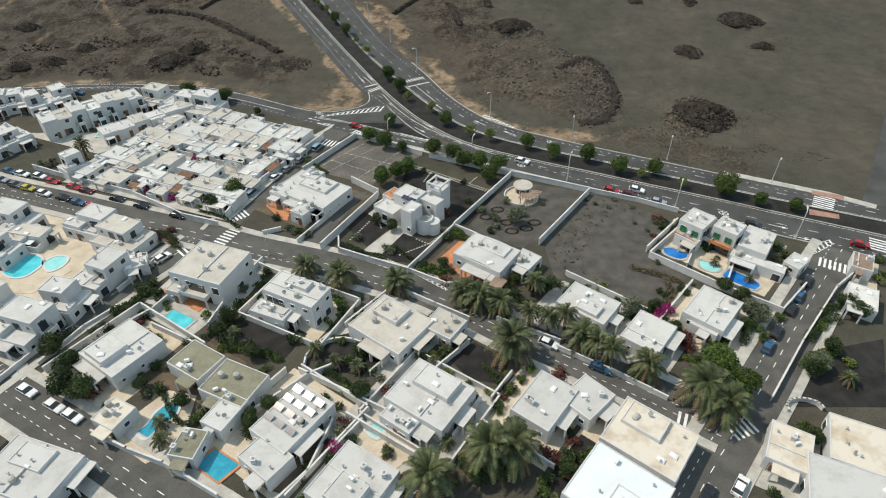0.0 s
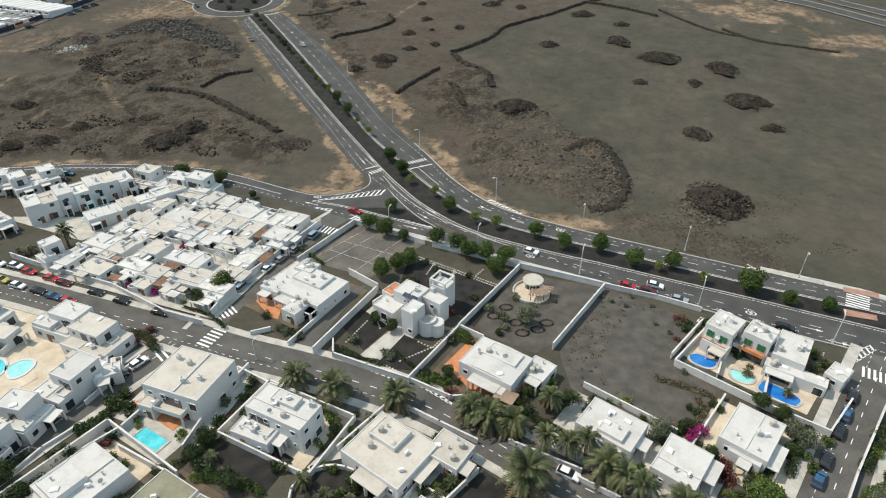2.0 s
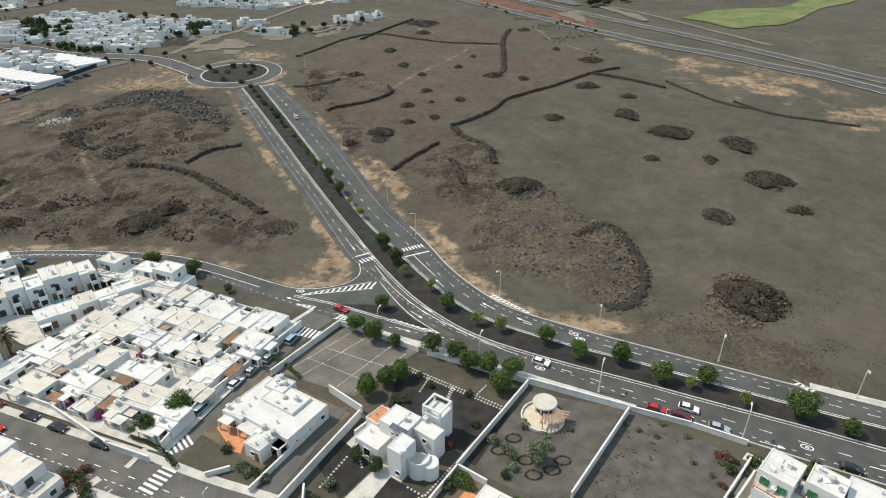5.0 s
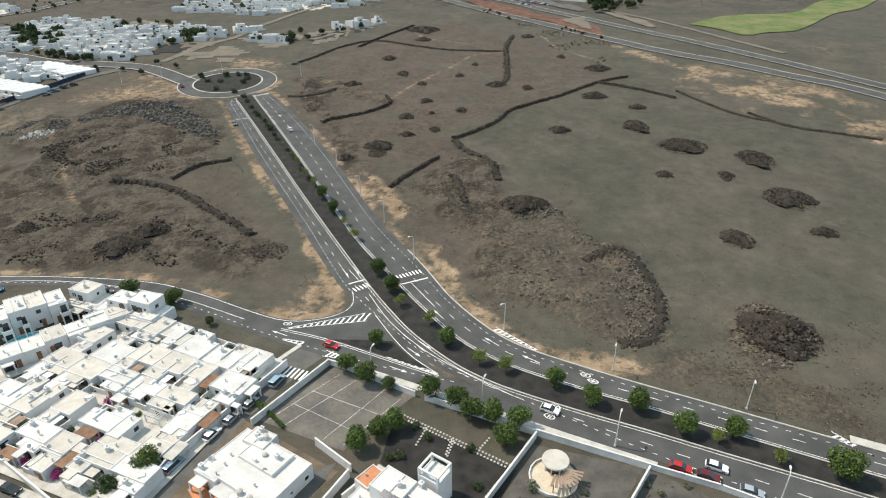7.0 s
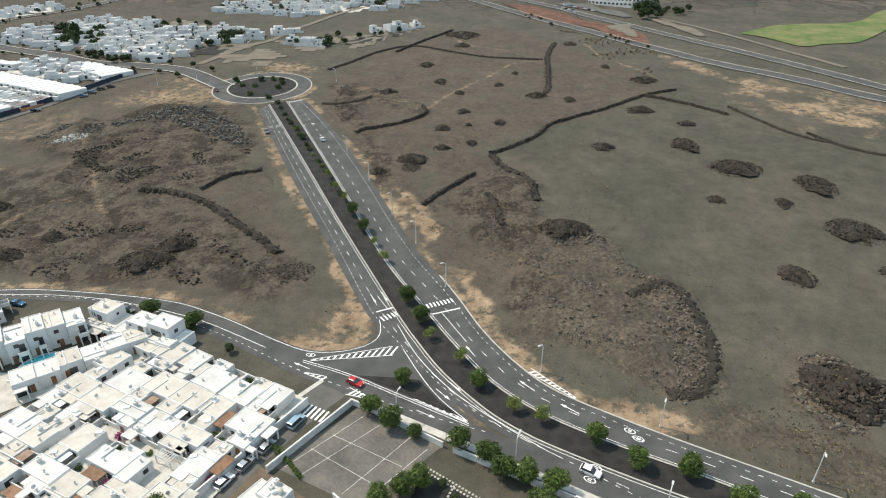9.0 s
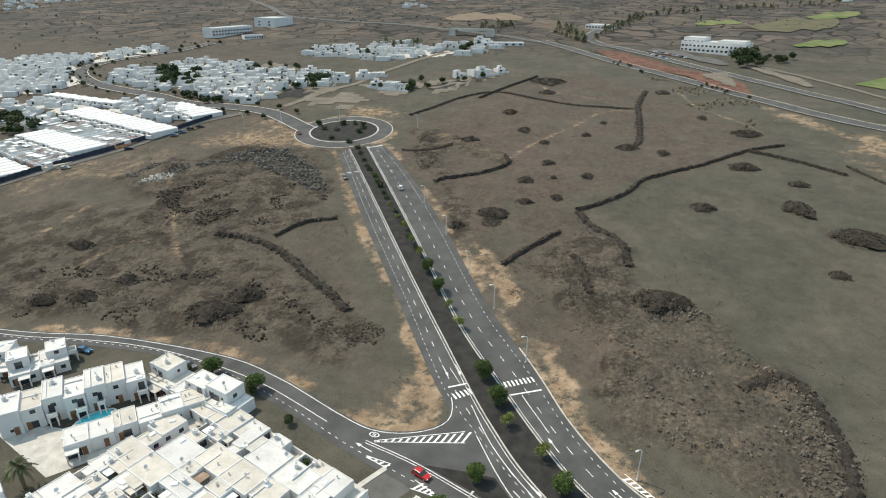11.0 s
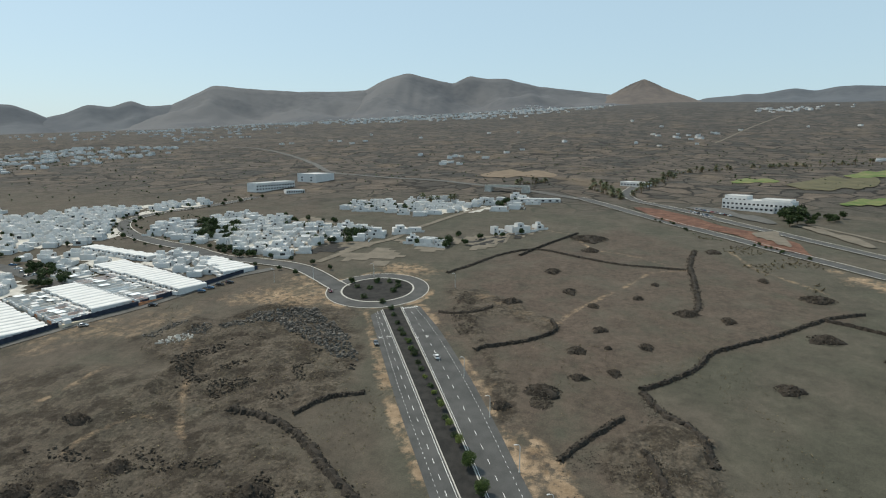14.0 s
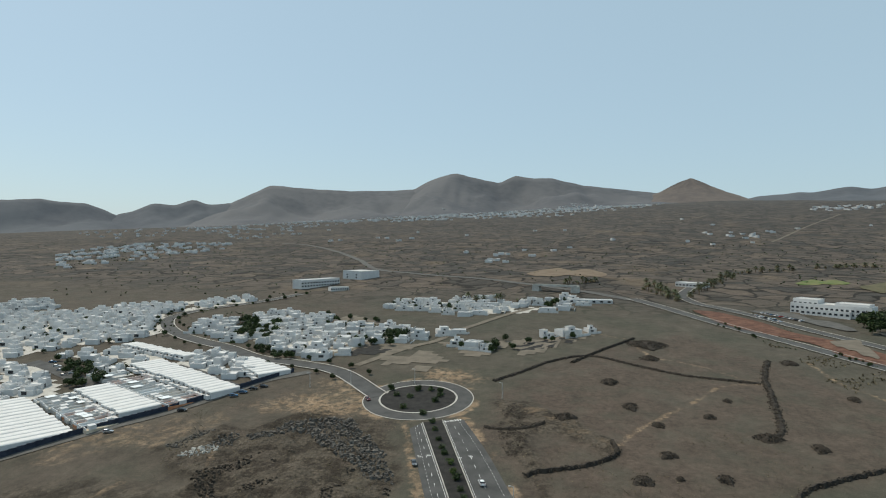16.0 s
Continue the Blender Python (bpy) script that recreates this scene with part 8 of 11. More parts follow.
plant(BUSHES["grey"], 13.5, 119.1, 1.50)
plant(BUSHES["grey"], 17.1, 130.2, 1.50)
plant(BUSHES["dark"], -5.2, 145.7, 1.20)
plant(BUSHES["dark"], -2.5, 142.6, 1.20)
plant(BUSHES["dark"], 5.9, 139.6, 1.20)
plant(BUSHES["dark"], -8.2, 137.7, 1.20)
plant(BUSHES["dark"], -10.1, 137.3, 1.20)
plant(BUSHES["dark"], -0.5, 135.8, 1.20)
plant(BUSHES["dark"], 6.8, 130.4, 1.20)
plant(PALMS[:1], -31.1, 101.9, 1.15)
plant(PALMS[:1], -22.7, 98.3, 1.15)
plant(PALMS[:1], -10.0, 96.6, 1.15)
plant(PALMS[:1], 4.3, 92.8, 1.15)
plant(PALMS[:1], 7.6, 91.0, 1.15)
plant(PALMS[:1], 12.3, 89.6, 1.15)
plant(PALMS[:1], 37.9, 72.3, 1.15)
plant(PALMS[:1], 27.2, 79.8, 1.15)
plant(PALMS[:1], 13.1, 77.5, 1.45)
plant(PALMS[:1], 46.7, 66.1, 1.45)
plant(PALMS[:1], 49.0, 62.8, 1.45)
plant(PALMS[:1], -2.8, 49.8, 1.45)
plant(PALMS[:1], 7.2, 54.1, 1.45)
plant(PALMS[:1], 10.9, 54.6, 1.45)
plant(PALMS[1:2], 17.7, 85.2, 1.00)
plant(PALMS[1:2], 21.5, 83.9, 1.00)
plant(PALMS[1:2], 24.8, 84.3, 1.00)
plant(PALMS[1:2], 29.6, 76.7, 1.00)
plant(PALMS[1:2], 31.9, 74.9, 1.00)
plant(PALMS[1:2], -105.4, 154.7, 1.00)
plant(PALMS[1:2], 20.1, 94.6, 1.00)
plant(PALMS[2:], -16.2, 74.1, 1.00)
plant(PALMS[2:], -25.3, 78.5, 1.00)
plant(PALMS[2:], 0.3, 57.4, 1.00)
plant(PALMS[2:], -49.8, 61.9, 1.00)
plant(PALMS[2:], 75.3, 70.3, 1.00)
plant(PALMS[2:], -114.2, 151.7, 1.00)
plant(PALMS[2:], -130.4, 156.9, 1.00)
plant(PALMS[2:], -11.7, 96.4, 1.00)
plant(PALMS[2:], -20.6, 75.3, 1.00)
plant(PALMS[2:], -48.1, 58.5, 1.00)
plant(PALMS[2:], -115.8, 150.1, 1.00)
plant(BUSHES["grey"], 21.3, 127.3, 0.90)
plant(BUSHES["grey"], 26.5, 129.0, 0.90)
plant(BUSHES["grey"], 40.2, 129.0, 0.90)
plant(BUSHES["grey"], 43.4, 127.2, 0.90)
plant(BUSHES["grey"], 48.4, 120.5, 0.90)
plant(BUSHES["grey"], 50.8, 117.3, 0.90)
plant(BUSHES["grey"], 53.7, 120.4, 0.90)
plant(BUSHES["grey"], 52.4, 112.9, 0.90)
plant(BUSHES["grey"], 49.8, 104.8, 0.90)
plant(BUSHES["grey"], 38.2, 130.8, 0.90)
plant(BUSHES["grey"], 45.7, 130.7, 0.90)
plant(BUSHES["grey"], 49.5, 127.1, 0.90)
garden_wall([(-43.1, 88.9), (-24.5, 79.4)], 1.5)
garden_wall([(-24.5, 79.4), (-17.9, 92.5)], 1.5)
garden_wall([(-17.9, 92.5), (-36.5, 102.0)], 1.5)
garden_wall([(-36.5, 102.0), (-43.1, 88.9)], 1.5)
garden_wall([(-47.4, 80.1), (-64.7, 91.7)], 1.8)
garden_wall([(-64.7, 91.7), (-76.4, 74.3)], 1.8)
garden_wall([(-25.1, 48.3), (-13.5, 64.9)], 1.5)
garden_wall([(-13.5, 64.9), (-27.1, 74.5)], 1.5)
garden_wall([(-80.7, 46.4), (-58.1, 39.0)], 1.8)
garden_wall([(-15.2, 64.1), (0.4, 53.2)], 1.2)
garden_wall([(0.4, 53.2), (10.2, 67.3)], 1.2)
garden_wall([(10.2, 67.3), (-5.4, 78.2)], 1.2)
garden_wall([(-5.4, 78.2), (-15.2, 64.1)], 1.2)
garden_wall([(-0.1, 52.2), (-17.3, 63.4)], 1.8)
garden_wall([(6.9, 61.8), (17.9, 53.2)], 1.2)
garden_wall([(42.7, 88.9), (27.9, 100.9)], 1.5)
garden_wall([(55.4, 97.8), (44.0, 85.1)], 1.2)
plant(BUSHES["green"], -50.2, 107.0, 0.97)
plant(BUSHES["dark"], -40.6, 100.7, 0.95)
plant(BUSHES["dark"], -60.0, 98.2, 1.11)
plant(BUSHES["grey"], -44.2, 96.9, 1.54)
plant(BUSHES["light"], -58.9, 91.2, 0.97)
plant(BUSHES["green"], -59.6, 92.6, 1.10)
plant(BUSHES["dark"], -45.6, 87.8, 1.63)
plant(BUSHES["dark"], -62.0, 94.0, 1.06)
plant(BUSHES["green"], -58.7, 103.4, 1.14)
plant(BUSHES["dark"], -40.5, 102.5, 1.42)
plant(BUSHES["green"], -41.6, 93.8, 1.18)
plant(BUSHES["light"], -49.9, 88.7, 1.65)
plant(BUSHES["light"], -22.1, 88.8, 0.91)
plant(PALMS[2:], -29.0, 81.5, 0.70)
plant(BUSHES["grey"], -21.2, 95.7, 1.01)
plant(BUSHES["dark"], -39.8, 99.2, 1.19)
plant(BUSHES["grey"], -39.2, 93.2, 1.36)
plant(BUSHES["dark"], -38.0, 93.7, 0.95)
plant(BUSHES["green"], -23.1, 93.4, 1.39)
plant(BUSHES["grey"], -33.6, 97.1, 1.52)
plant(BUSHES["green"], -41.3, 97.6, 1.25)
plant(BUSHES["green"], -40.6, 94.4, 1.30)
plant(BUSHES["green"], -22.3, 92.4, 1.52)
plant(BUSHES["light"], -37.8, 94.9, 1.35)
plant(BUSHES["dark"], -21.2, 90.1, 1.60)
plant(BUSHES["red"], -31.9, 83.8, 1.07)
plant(BUSHES["light"], -21.9, 82.0, 1.14)
plant(BUSHES["red"], -42.6, 92.9, 1.32)
plant(BUSHES["dark"], -63.2, 88.7, 1.59)
plant(BUSHES["red"], -63.7, 86.8, 1.62)
plant(BUSHES["red"], -65.2, 69.1, 1.64)
plant(BUSHES["dark"], -57.1, 72.5, 1.20)
plant(BUSHES["dark"], -55.3, 75.1, 1.52)
plant(BUSHES["dark"], -70.9, 78.8, 1.46)
plant(BUSHES["dark"], -68.8, 85.3, 1.14)
plant(BUSHES["grey"], -53.5, 75.0, 1.21)
plant(BUSHES["dark"], -61.3, 66.1, 0.99)
plant(BUSHES["dark"], -70.5, 76.5, 1.26)
plant(BUSHES["light"], -52.3, 75.2, 1.60)
plant(BUSHES["light"], -44.4, 79.6, 1.11)
plant(BUSHES["dark"], -42.7, 82.0, 1.29)
plant(BUSHES["green"], -48.5, 67.0, 1.23)
plant(BUSHES["dark"], -48.6, 80.4, 0.90)
plant(TREES["dark"], -37.3, 77.8, 0.61)
plant(TREES["dark"], -56.3, 70.2, 0.57)
plant(BUSHES["light"], -52.1, 76.5, 1.69)
plant(BUSHES["dark"], -50.8, 80.7, 1.55)
plant(PALMS[2:], -42.4, 83.6, 0.74)
plant(BUSHES["grey"], -43.2, 82.3, 1.61)
plant(BUSHES["dark"], -53.2, 69.7, 1.54)
plant(PALMS[2:], -43.2, 64.7, 0.80)
plant(BUSHES["green"], -45.3, 83.8, 1.22)
plant(BUSHES["grey"], -55.1, 68.6, 1.19)
plant(TREES["dark"], -47.1, 66.5, 0.63)
plant(BUSHES["dark"], -22.7, 53.9, 1.10)
plant(BUSHES["light"], -18.7, 55.8, 1.22)
plant(TREES["dark"], -31.2, 65.7, 0.64)
plant(BUSHES["dark"], -20.0, 58.2, 1.03)
plant(BUSHES["dark"], -23.4, 51.2, 1.11)
plant(BUSHES["dark"], -33.5, 60.3, 1.66)
plant(BUSHES["dark"], -19.0, 65.4, 1.13)
plant(BUSHES["dark"], -17.8, 54.6, 1.23)
plant(BUSHES["light"], -18.7, 69.2, 1.46)
plant(TREES["dark"], -33.5, 61.3, 0.55)
plant(BUSHES["dark"], -31.4, 66.7, 1.21)
plant(BUSHES["red"], -30.9, 50.8, 0.95)
plant(BUSHES["grey"], -18.0, 60.4, 1.67)
plant(BUSHES["dark"], -21.8, 67.5, 1.09)
plant(BUSHES["green"], -76.1, 48.5, 1.61)
plant(BUSHES["dark"], -77.7, 55.4, 1.65)
plant(PALMS[2:], -60.9, 42.5, 0.77)
plant(BUSHES["dark"], -61.5, 43.3, 1.07)
plant(BUSHES["dark"], -77.1, 46.1, 1.62)
plant(BUSHES["green"], -73.1, 45.2, 1.61)
plant(PALMS[2:], -58.0, 44.3, 0.60)
plant(BUSHES["green"], -79.4, 53.9, 1.47)
plant(BUSHES["green"], -77.1, 52.0, 0.93)
plant(BUSHES["green"], -70.6, 43.5, 1.46)
plant(BUSHES["green"], -61.6, 42.6, 1.40)
plant(BUSHES["dark"], -71.8, 46.7, 0.91)
plant(BUSHES["green"], -69.2, 43.7, 1.50)
plant(PALMS[2:], -62.7, 43.5, 0.62)
plant(BUSHES["green"], -77.1, 51.3, 1.46)
plant(BUSHES["red"], -9.7, 68.7, 1.65)
plant(BUSHES["dark"], -4.3, 76.9, 1.64)
plant(BUSHES["grey"], -12.0, 71.8, 1.31)
plant(BUSHES["dark"], 5.7, 67.3, 1.01)
plant(BUSHES["dark"], 4.3, 70.1, 1.07)
plant(BUSHES["dark"], -9.6, 56.8, 1.26)
plant(BUSHES["light"], -2.1, 77.6, 1.14)
plant(BUSHES["dark"], 9.7, 65.2, 1.51)
plant(BUSHES["light"], 0.9, 73.0, 1.41)
plant(BUSHES["green"], -3.5, 54.3, 1.04)
plant(BUSHES["dark"], 0.2, 77.9, 1.65)
plant(BUSHES["dark"], 7.3, 61.0, 1.44)
plant(BUSHES["red"], -14.4, 66.2, 1.28)
plant(BUSHES["light"], 9.5, 68.5, 1.08)
plant(PALMS[2:], -1.7, 75.9, 0.70)
plant(BUSHES["green"], -18.2, 90.2, 1.05)
plant(BUSHES["dark"], -18.0, 93.9, 0.99)
plant(BUSHES["grey"], -15.0, 92.6, 1.54)
plant(BUSHES["green"], -13.6, 74.0, 1.47)
plant(BUSHES["green"], -16.6, 79.0, 1.68)
plant(BUSHES["green"], -18.5, 76.2, 1.43)
plant(PALMS[2:], -16.8, 89.0, 0.51)
plant(BUSHES["green"], -18.8, 86.9, 1.48)
plant(PALMS[2:], 0.4, 78.0, 0.78)
plant(BUSHES["green"], -20.6, 80.9, 1.30)
plant(BUSHES["dark"], -16.3, 77.4, 1.47)
plant(BUSHES["dark"], -9.7, 39.0, 1.53)
plant(BUSHES["dark"], -21.7, 43.5, 1.14)
plant(BUSHES["dark"], -8.8, 44.0, 1.13)
plant(BUSHES["dark"], -8.6, 44.2, 1.18)
plant(BUSHES["dark"], -18.9, 54.6, 1.24)
plant(BUSHES["green"], -7.9, 45.1, 1.55)
plant(BUSHES["red"], -6.8, 49.3, 0.95)
plant(BUSHES["green"], -22.2, 47.9, 1.31)
plant(BUSHES["red"], -24.0, 46.0, 1.67)
plant(BUSHES["dark"], -5.3, 41.7, 1.17)
plant(BUSHES["dark"], -16.0, 58.4, 1.40)
plant(PALMS[2:], -9.8, 55.7, 0.64)
plant(BUSHES["dark"], 29.5, 62.9, 1.36)
plant(BUSHES["dark"], 11.3, 61.3, 1.36)
plant(BUSHES["green"], 9.5, 58.5, 1.14)
plant(BUSHES["green"], 14.6, 71.3, 1.33)
plant(BUSHES["green"], 12.1, 59.3, 1.15)
plant(BUSHES["green"], 24.7, 56.2, 1.04)
plant(BUSHES["dark"], 21.7, 59.9, 1.04)
plant(BUSHES["green"], 12.6, 57.8, 1.25)
plant(BUSHES["green"], 9.7, 63.9, 0.94)
plant(BUSHES["light"], 8.2, 68.4, 1.17)
plant(BUSHES["light"], 11.9, 72.4, 0.98)
plant(PALMS[2:], 12.5, 69.3, 0.63)
plant(BUSHES["red"], 16.7, 56.1, 1.32)
plant(BUSHES["red"], 10.3, 67.3, 1.15)
plant(BUSHES["red"], 21.8, 58.0, 1.25)
plant(BUSHES["dark"], 23.2, 54.2, 1.57)
plant(BUSHES["red"], 20.0, 42.2, 1.49)
plant(BUSHES["dark"], 20.6, 55.1, 1.68)
plant(BUSHES["dark"], 16.7, 51.0, 1.33)
plant(BUSHES["green"], 22.8, 55.1, 1.12)
plant(BUSHES["green"], 15.8, 50.9, 1.28)
plant(BUSHES["green"], 16.3, 44.5, 0.90)
plant(PALMS[2:], 17.3, 47.8, 0.54)
plant(BUSHES["grey"], 20.4, 37.3, 0.98)
plant(TREES["dark"], 20.2, 52.3, 0.60)
plant(TREES["dark"], 61.4, 57.7, 0.59)
plant(BUSHES["dark"], 60.2, 59.3, 1.28)
plant(BUSHES["green"], 62.3, 60.1, 1.45)
plant(BUSHES["dark"], 51.9, 48.2, 1.33)
plant(TREES["dark"], 62.5, 57.7, 0.58)
plant(BUSHES["light"], 22.8, 87.3, 1.38)
plant(BUSHES["light"], 34.8, 96.1, 1.66)
plant(BUSHES["green"], 36.7, 86.4, 1.05)
plant(PALMS[2:], 26.0, 97.2, 0.65)
plant(BUSHES["green"], 33.9, 80.8, 1.51)
plant(BUSHES["green"], 37.8, 92.7, 0.99)
plant(BUSHES["dark"], 21.4, 88.4, 1.11)
plant(BUSHES["dark"], 30.1, 82.1, 1.03)
plant(BUSHES["green"], 23.3, 88.2, 0.93)
plant(BUSHES["green"], 31.6, 95.8, 1.28)
plant(BUSHES["dark"], 29.0, 97.0, 1.49)
plant(BUSHES["dark"], 40.5, 88.3, 1.21)
plant(BUSHES["dark"], 46.0, 86.3, 1.04)
plant(BUSHES["dark"], 33.3, 79.1, 1.51)
plant(BUSHES["dark"], 45.8, 87.6, 1.02)
plant(BUSHES["dark"], 31.1, 80.9, 1.47)
plant(BUSHES["dark"], 39.7, 86.6, 0.99)
plant(BUSHES["grey"], 50.2, 75.3, 1.34)
plant(BUSHES["dark"], 49.4, 75.7, 1.16)
plant(BUSHES["light"], 46.9, 76.1, 1.10)
plant(BUSHES["green"], 40.0, 87.7, 1.24)
plant(BUSHES["grey"], 35.4, 77.9, 1.23)
plant(TREES["dark"], 53.6, 74.9, 0.55)
plant(TREES["dark"], 44.7, 90.1, 0.55)
plant(BUSHES["dark"], 53.4, 94.3, 0.96)
plant(BUSHES["dark"], 51.5, 77.8, 1.46)
plant(BUSHES["dark"], 52.4, 95.9, 1.21)
plant(BUSHES["light"], 45.0, 84.4, 1.53)
plant(BUSHES["green"], 46.3, 88.7, 1.08)
plant(BUSHES["red"], 47.9, 80.5, 1.58)
plant(BUSHES["green"], 53.2, 94.6, 1.22)
plant(TREES["dark"], 61.8, 84.0, 0.57)
plant(BUSHES["light"], 65.9, 90.9, 1.22)
plant(BUSHES["dark"], 47.5, 95.1, 0.95)
plant(BUSHES["dark"], 48.2, 93.9, 1.19)
plant(TREES["dark"], 46.6, 83.3, 0.55)
plant(BUSHES["dark"], 55.0, 78.7, 1.01)
plant(BUSHES["green"], 47.9, 84.3, 1.42)
plant(BUSHES["dark"], 12.0, 117.3, 1.23)
plant(BUSHES["dark"], 2.0, 102.3, 1.09)
plant(BUSHES["dark"], 15.4, 94.2, 1.70)
plant(BUSHES["green"], 13.6, 111.1, 1.40)
plant(BUSHES["green"], 6.8, 96.9, 1.39)
plant(BUSHES["green"], 14.9, 98.7, 0.94)
plant(TREES["dark"], 16.0, 98.6, 0.48)
plant(PALMS[2:], 17.8, 99.0, 0.58)
plant(BUSHES["dark"], 5.4, 97.7, 1.69)
plant(BUSHES["dark"], 14.7, 97.3, 1.38)
plant(TREES["dark"], 13.4, 96.1, 0.53)
plant(TREES["dark"], 0.1, 104.4, 0.51)
plant(TREES["dark"], -16.8, 121.3, 0.59)
plant(TREES["dark"], -12.8, 118.6, 0.63)
plant(BUSHES["red"], 0.7, 125.0, 1.68)
plant(BUSHES["dark"], -42.7, 123.8, 1.37)
plant(BUSHES["dark"], -33.4, 118.4, 1.05)
plant(BUSHES["dark"], 56.4, 120.4, 0.92)
plant(BUSHES["grey"], 57.0, 117.5, 1.01)
plant(BUSHES["dark"], 62.8, 109.4, 1.09)
plant(BUSHES["green"], 60.4, 120.2, 1.05)
plant(BUSHES["red"], 54.6, 121.5, 1.49)
plant(BUSHES["dark"], 54.8, 118.4, 1.53)
plant(BUSHES["green"], 58.6, 118.1, 1.13)
plant(BUSHES["red"], 51.7, 115.0, 0.96)
plant(BUSHES["grey"], 55.6, 121.2, 0.98)
plant(BUSHES["dark"], 60.0, 120.3, 1.56)
plant(BUSHES["green"], 68.0, 118.7, 1.00)
plant(BUSHES["dark"], 71.2, 119.1, 1.61)
plant(BUSHES["dark"], 67.6, 117.1, 1.32)
plant(BUSHES["dark"], 63.0, 109.8, 1.53)
plant(BUSHES["dark"], 70.4, 113.1, 1.66)
plant(BUSHES["green"], 70.1, 114.0, 1.20)
plant(PALMS[2:], 62.7, 103.9, 0.72)
plant(PALMS[2:], 68.3, 98.1, 0.70)
plant(BUSHES["light"], 77.9, 115.2, 0.94)
plant(BUSHES["dark"], 64.2, 106.3, 0.90)
plant(BUSHES["grey"], 80.8, 110.5, 1.28)
plant(BUSHES["green"], 69.6, 118.6, 1.00)
plant(BUSHES["green"], 79.2, 108.9, 1.00)
plant(PALMS[2:], 77.0, 100.7, 0.60)
plant(TREES["dark"], 74.2, 102.6, 0.50)
plant(BUSHES["dark"], 80.3, 106.3, 1.61)
plant(PALMS[2:], 77.5, 105.5, 0.78)
plant(BUSHES["green"], 79.7, 110.9, 1.51)
plant(BUSHES["dark"], 99.2, 99.3, 1.25)
plant(BUSHES["green"], 101.1, 105.0, 1.52)
plant(BUSHES["light"], 97.4, 98.3, 1.66)
plant(BUSHES["grey"], 97.3, 96.9, 1.10)
plant(BUSHES["green"], 94.1, 93.9, 1.01)
stepping_stones(-10.1, 150.7, 13.7, 135.6)
stepping_stones(-10.4, 149.8, 13.3, 134.8)
stepping_stones(-3.0, 145.9, -5.2, 140.6)
stepping_stones(2.2, 142.8, 0.8, 138.1)
stepping_stones(2.6, 142.3, 1.1, 137.7)
stepping_stones(10.0, 143.1, 7.6, 139.8)
stepping_stones(-18.5, 122.4, -22.8, 114.5)
stepping_stones(-16.5, 109.6, -9.4, 104.8)
stepping_stones(-10.5, 108.5, -3.3, 113.0)
stepping_stones(-6.7, 115.0, -3.3, 112.7)
stepping_stones(13.5, 135.6, -3.3, 112.7)
stepping_stones(-16.7, 123.6, -15.3, 119.1)
part("round_balcony", MB().tube([(0, 0, -0.2), (0, 0, 3.4), (0, 0, 3.45), (0, 0, 3.1)], [1.7, 1.7, 1.5, 1.5], 20), cubic_villa, "", WHITE, cubic_villa.matrix_basis.inverted() @ pose(-2.3, 117.8, 0))
solar_array(solar_house, -0.5, 1.0, 3.55, 0, 3, 4, 2.6, 2.3)
solar_array(arch_house, 0.5, 2.6, 4.05, 0, 3, 2, 2.0, 1.3)
plant(BUSHES["green"], -80.4, 176.8, 1.1)
pergola(-63.9, 173.1, -24, 2.4, 4.7, 2.3, CONCRETE, "pale flat awning over a small patio")
plant(BUSHES["dark"], -65.1, 170.3, 1.1)
plant(BUSHES["dark"], -41.9, 159.8, 1.1)
plant(BUSHES["bloom"], -84.5, 168.6, 1.1)
pergola(-52.1, 157.6, -23, 2.4, 4.6, 2.3, WOOD, "dark timber canopy over a patio")
plant(BUSHES["light"], -53.3, 154.8, 1.1)
plant(BUSHES["bloom"], -72.6, 152.6, 1.1)
plant(BUSHES["green"], -64.7, 149.2, 1.1)
pergola(-59.8, 147.1, -23, 4.3, 2.2, 2.3, None, "white timber pergola over a patio")
pergola(-47.9, 145.6, -23, 2.4, 4.6, 2.3, WOOD, "dark timber canopy over a patio")
plant(BUSHES["bloom"], -49.1, 142.9, 1.1)
plant(BUSHES["green"], -84.5, 147.8, 1.1)
plant(BUSHES["dark"], -76.6, 144.4, 1.1)
pergola(-71.4, 141.9, -22, 4.3, 2.3, 2.3, WOOD, "dark timber canopy over a patio")
plant(BUSHES["bloom"], -68.4, 140.6, 1.1)
pergola(-51.5, 137.2, -22, 2.4, 4.6, 2.3, CONCRETE, "pale flat awning over a small patio")
plant(BUSHES["bloom"], -52.6, 134.5, 1.1)
pergola(-83.3, 136.6, -22, 4.3, 2.3, 2.3, WOOD, "dark timber canopy over a patio")
plant(BUSHES["bloom"], -80.2, 135.3, 1.1)
pergola(-71.1, 135.3, -22, 2.4, 4.7, 2.3, WOOD, "dark timber canopy over a patio")
plant(BUSHES["bloom"], -72.3, 132.6, 1.1)
pergola(-67.1, 130.1, -22, 4.3, 2.2, 2.3, ROOFS["grey"], "grey flat awning over a small patio")
plant(BUSHES["light"], -64.1, 128.8, 1.1)
pergola(-59.0, 126.8, -22, 4.3, 2.2, 2.3, CONCRETE, "pale flat awning over a small patio")
plant(BUSHES["light"], -56.0, 125.6, 1.1)
pergola(11.4, 96.4, -33, 4.2, 3.4, 2.4, ROOFS["brown"], "brown tiled canopy over the villa gate")
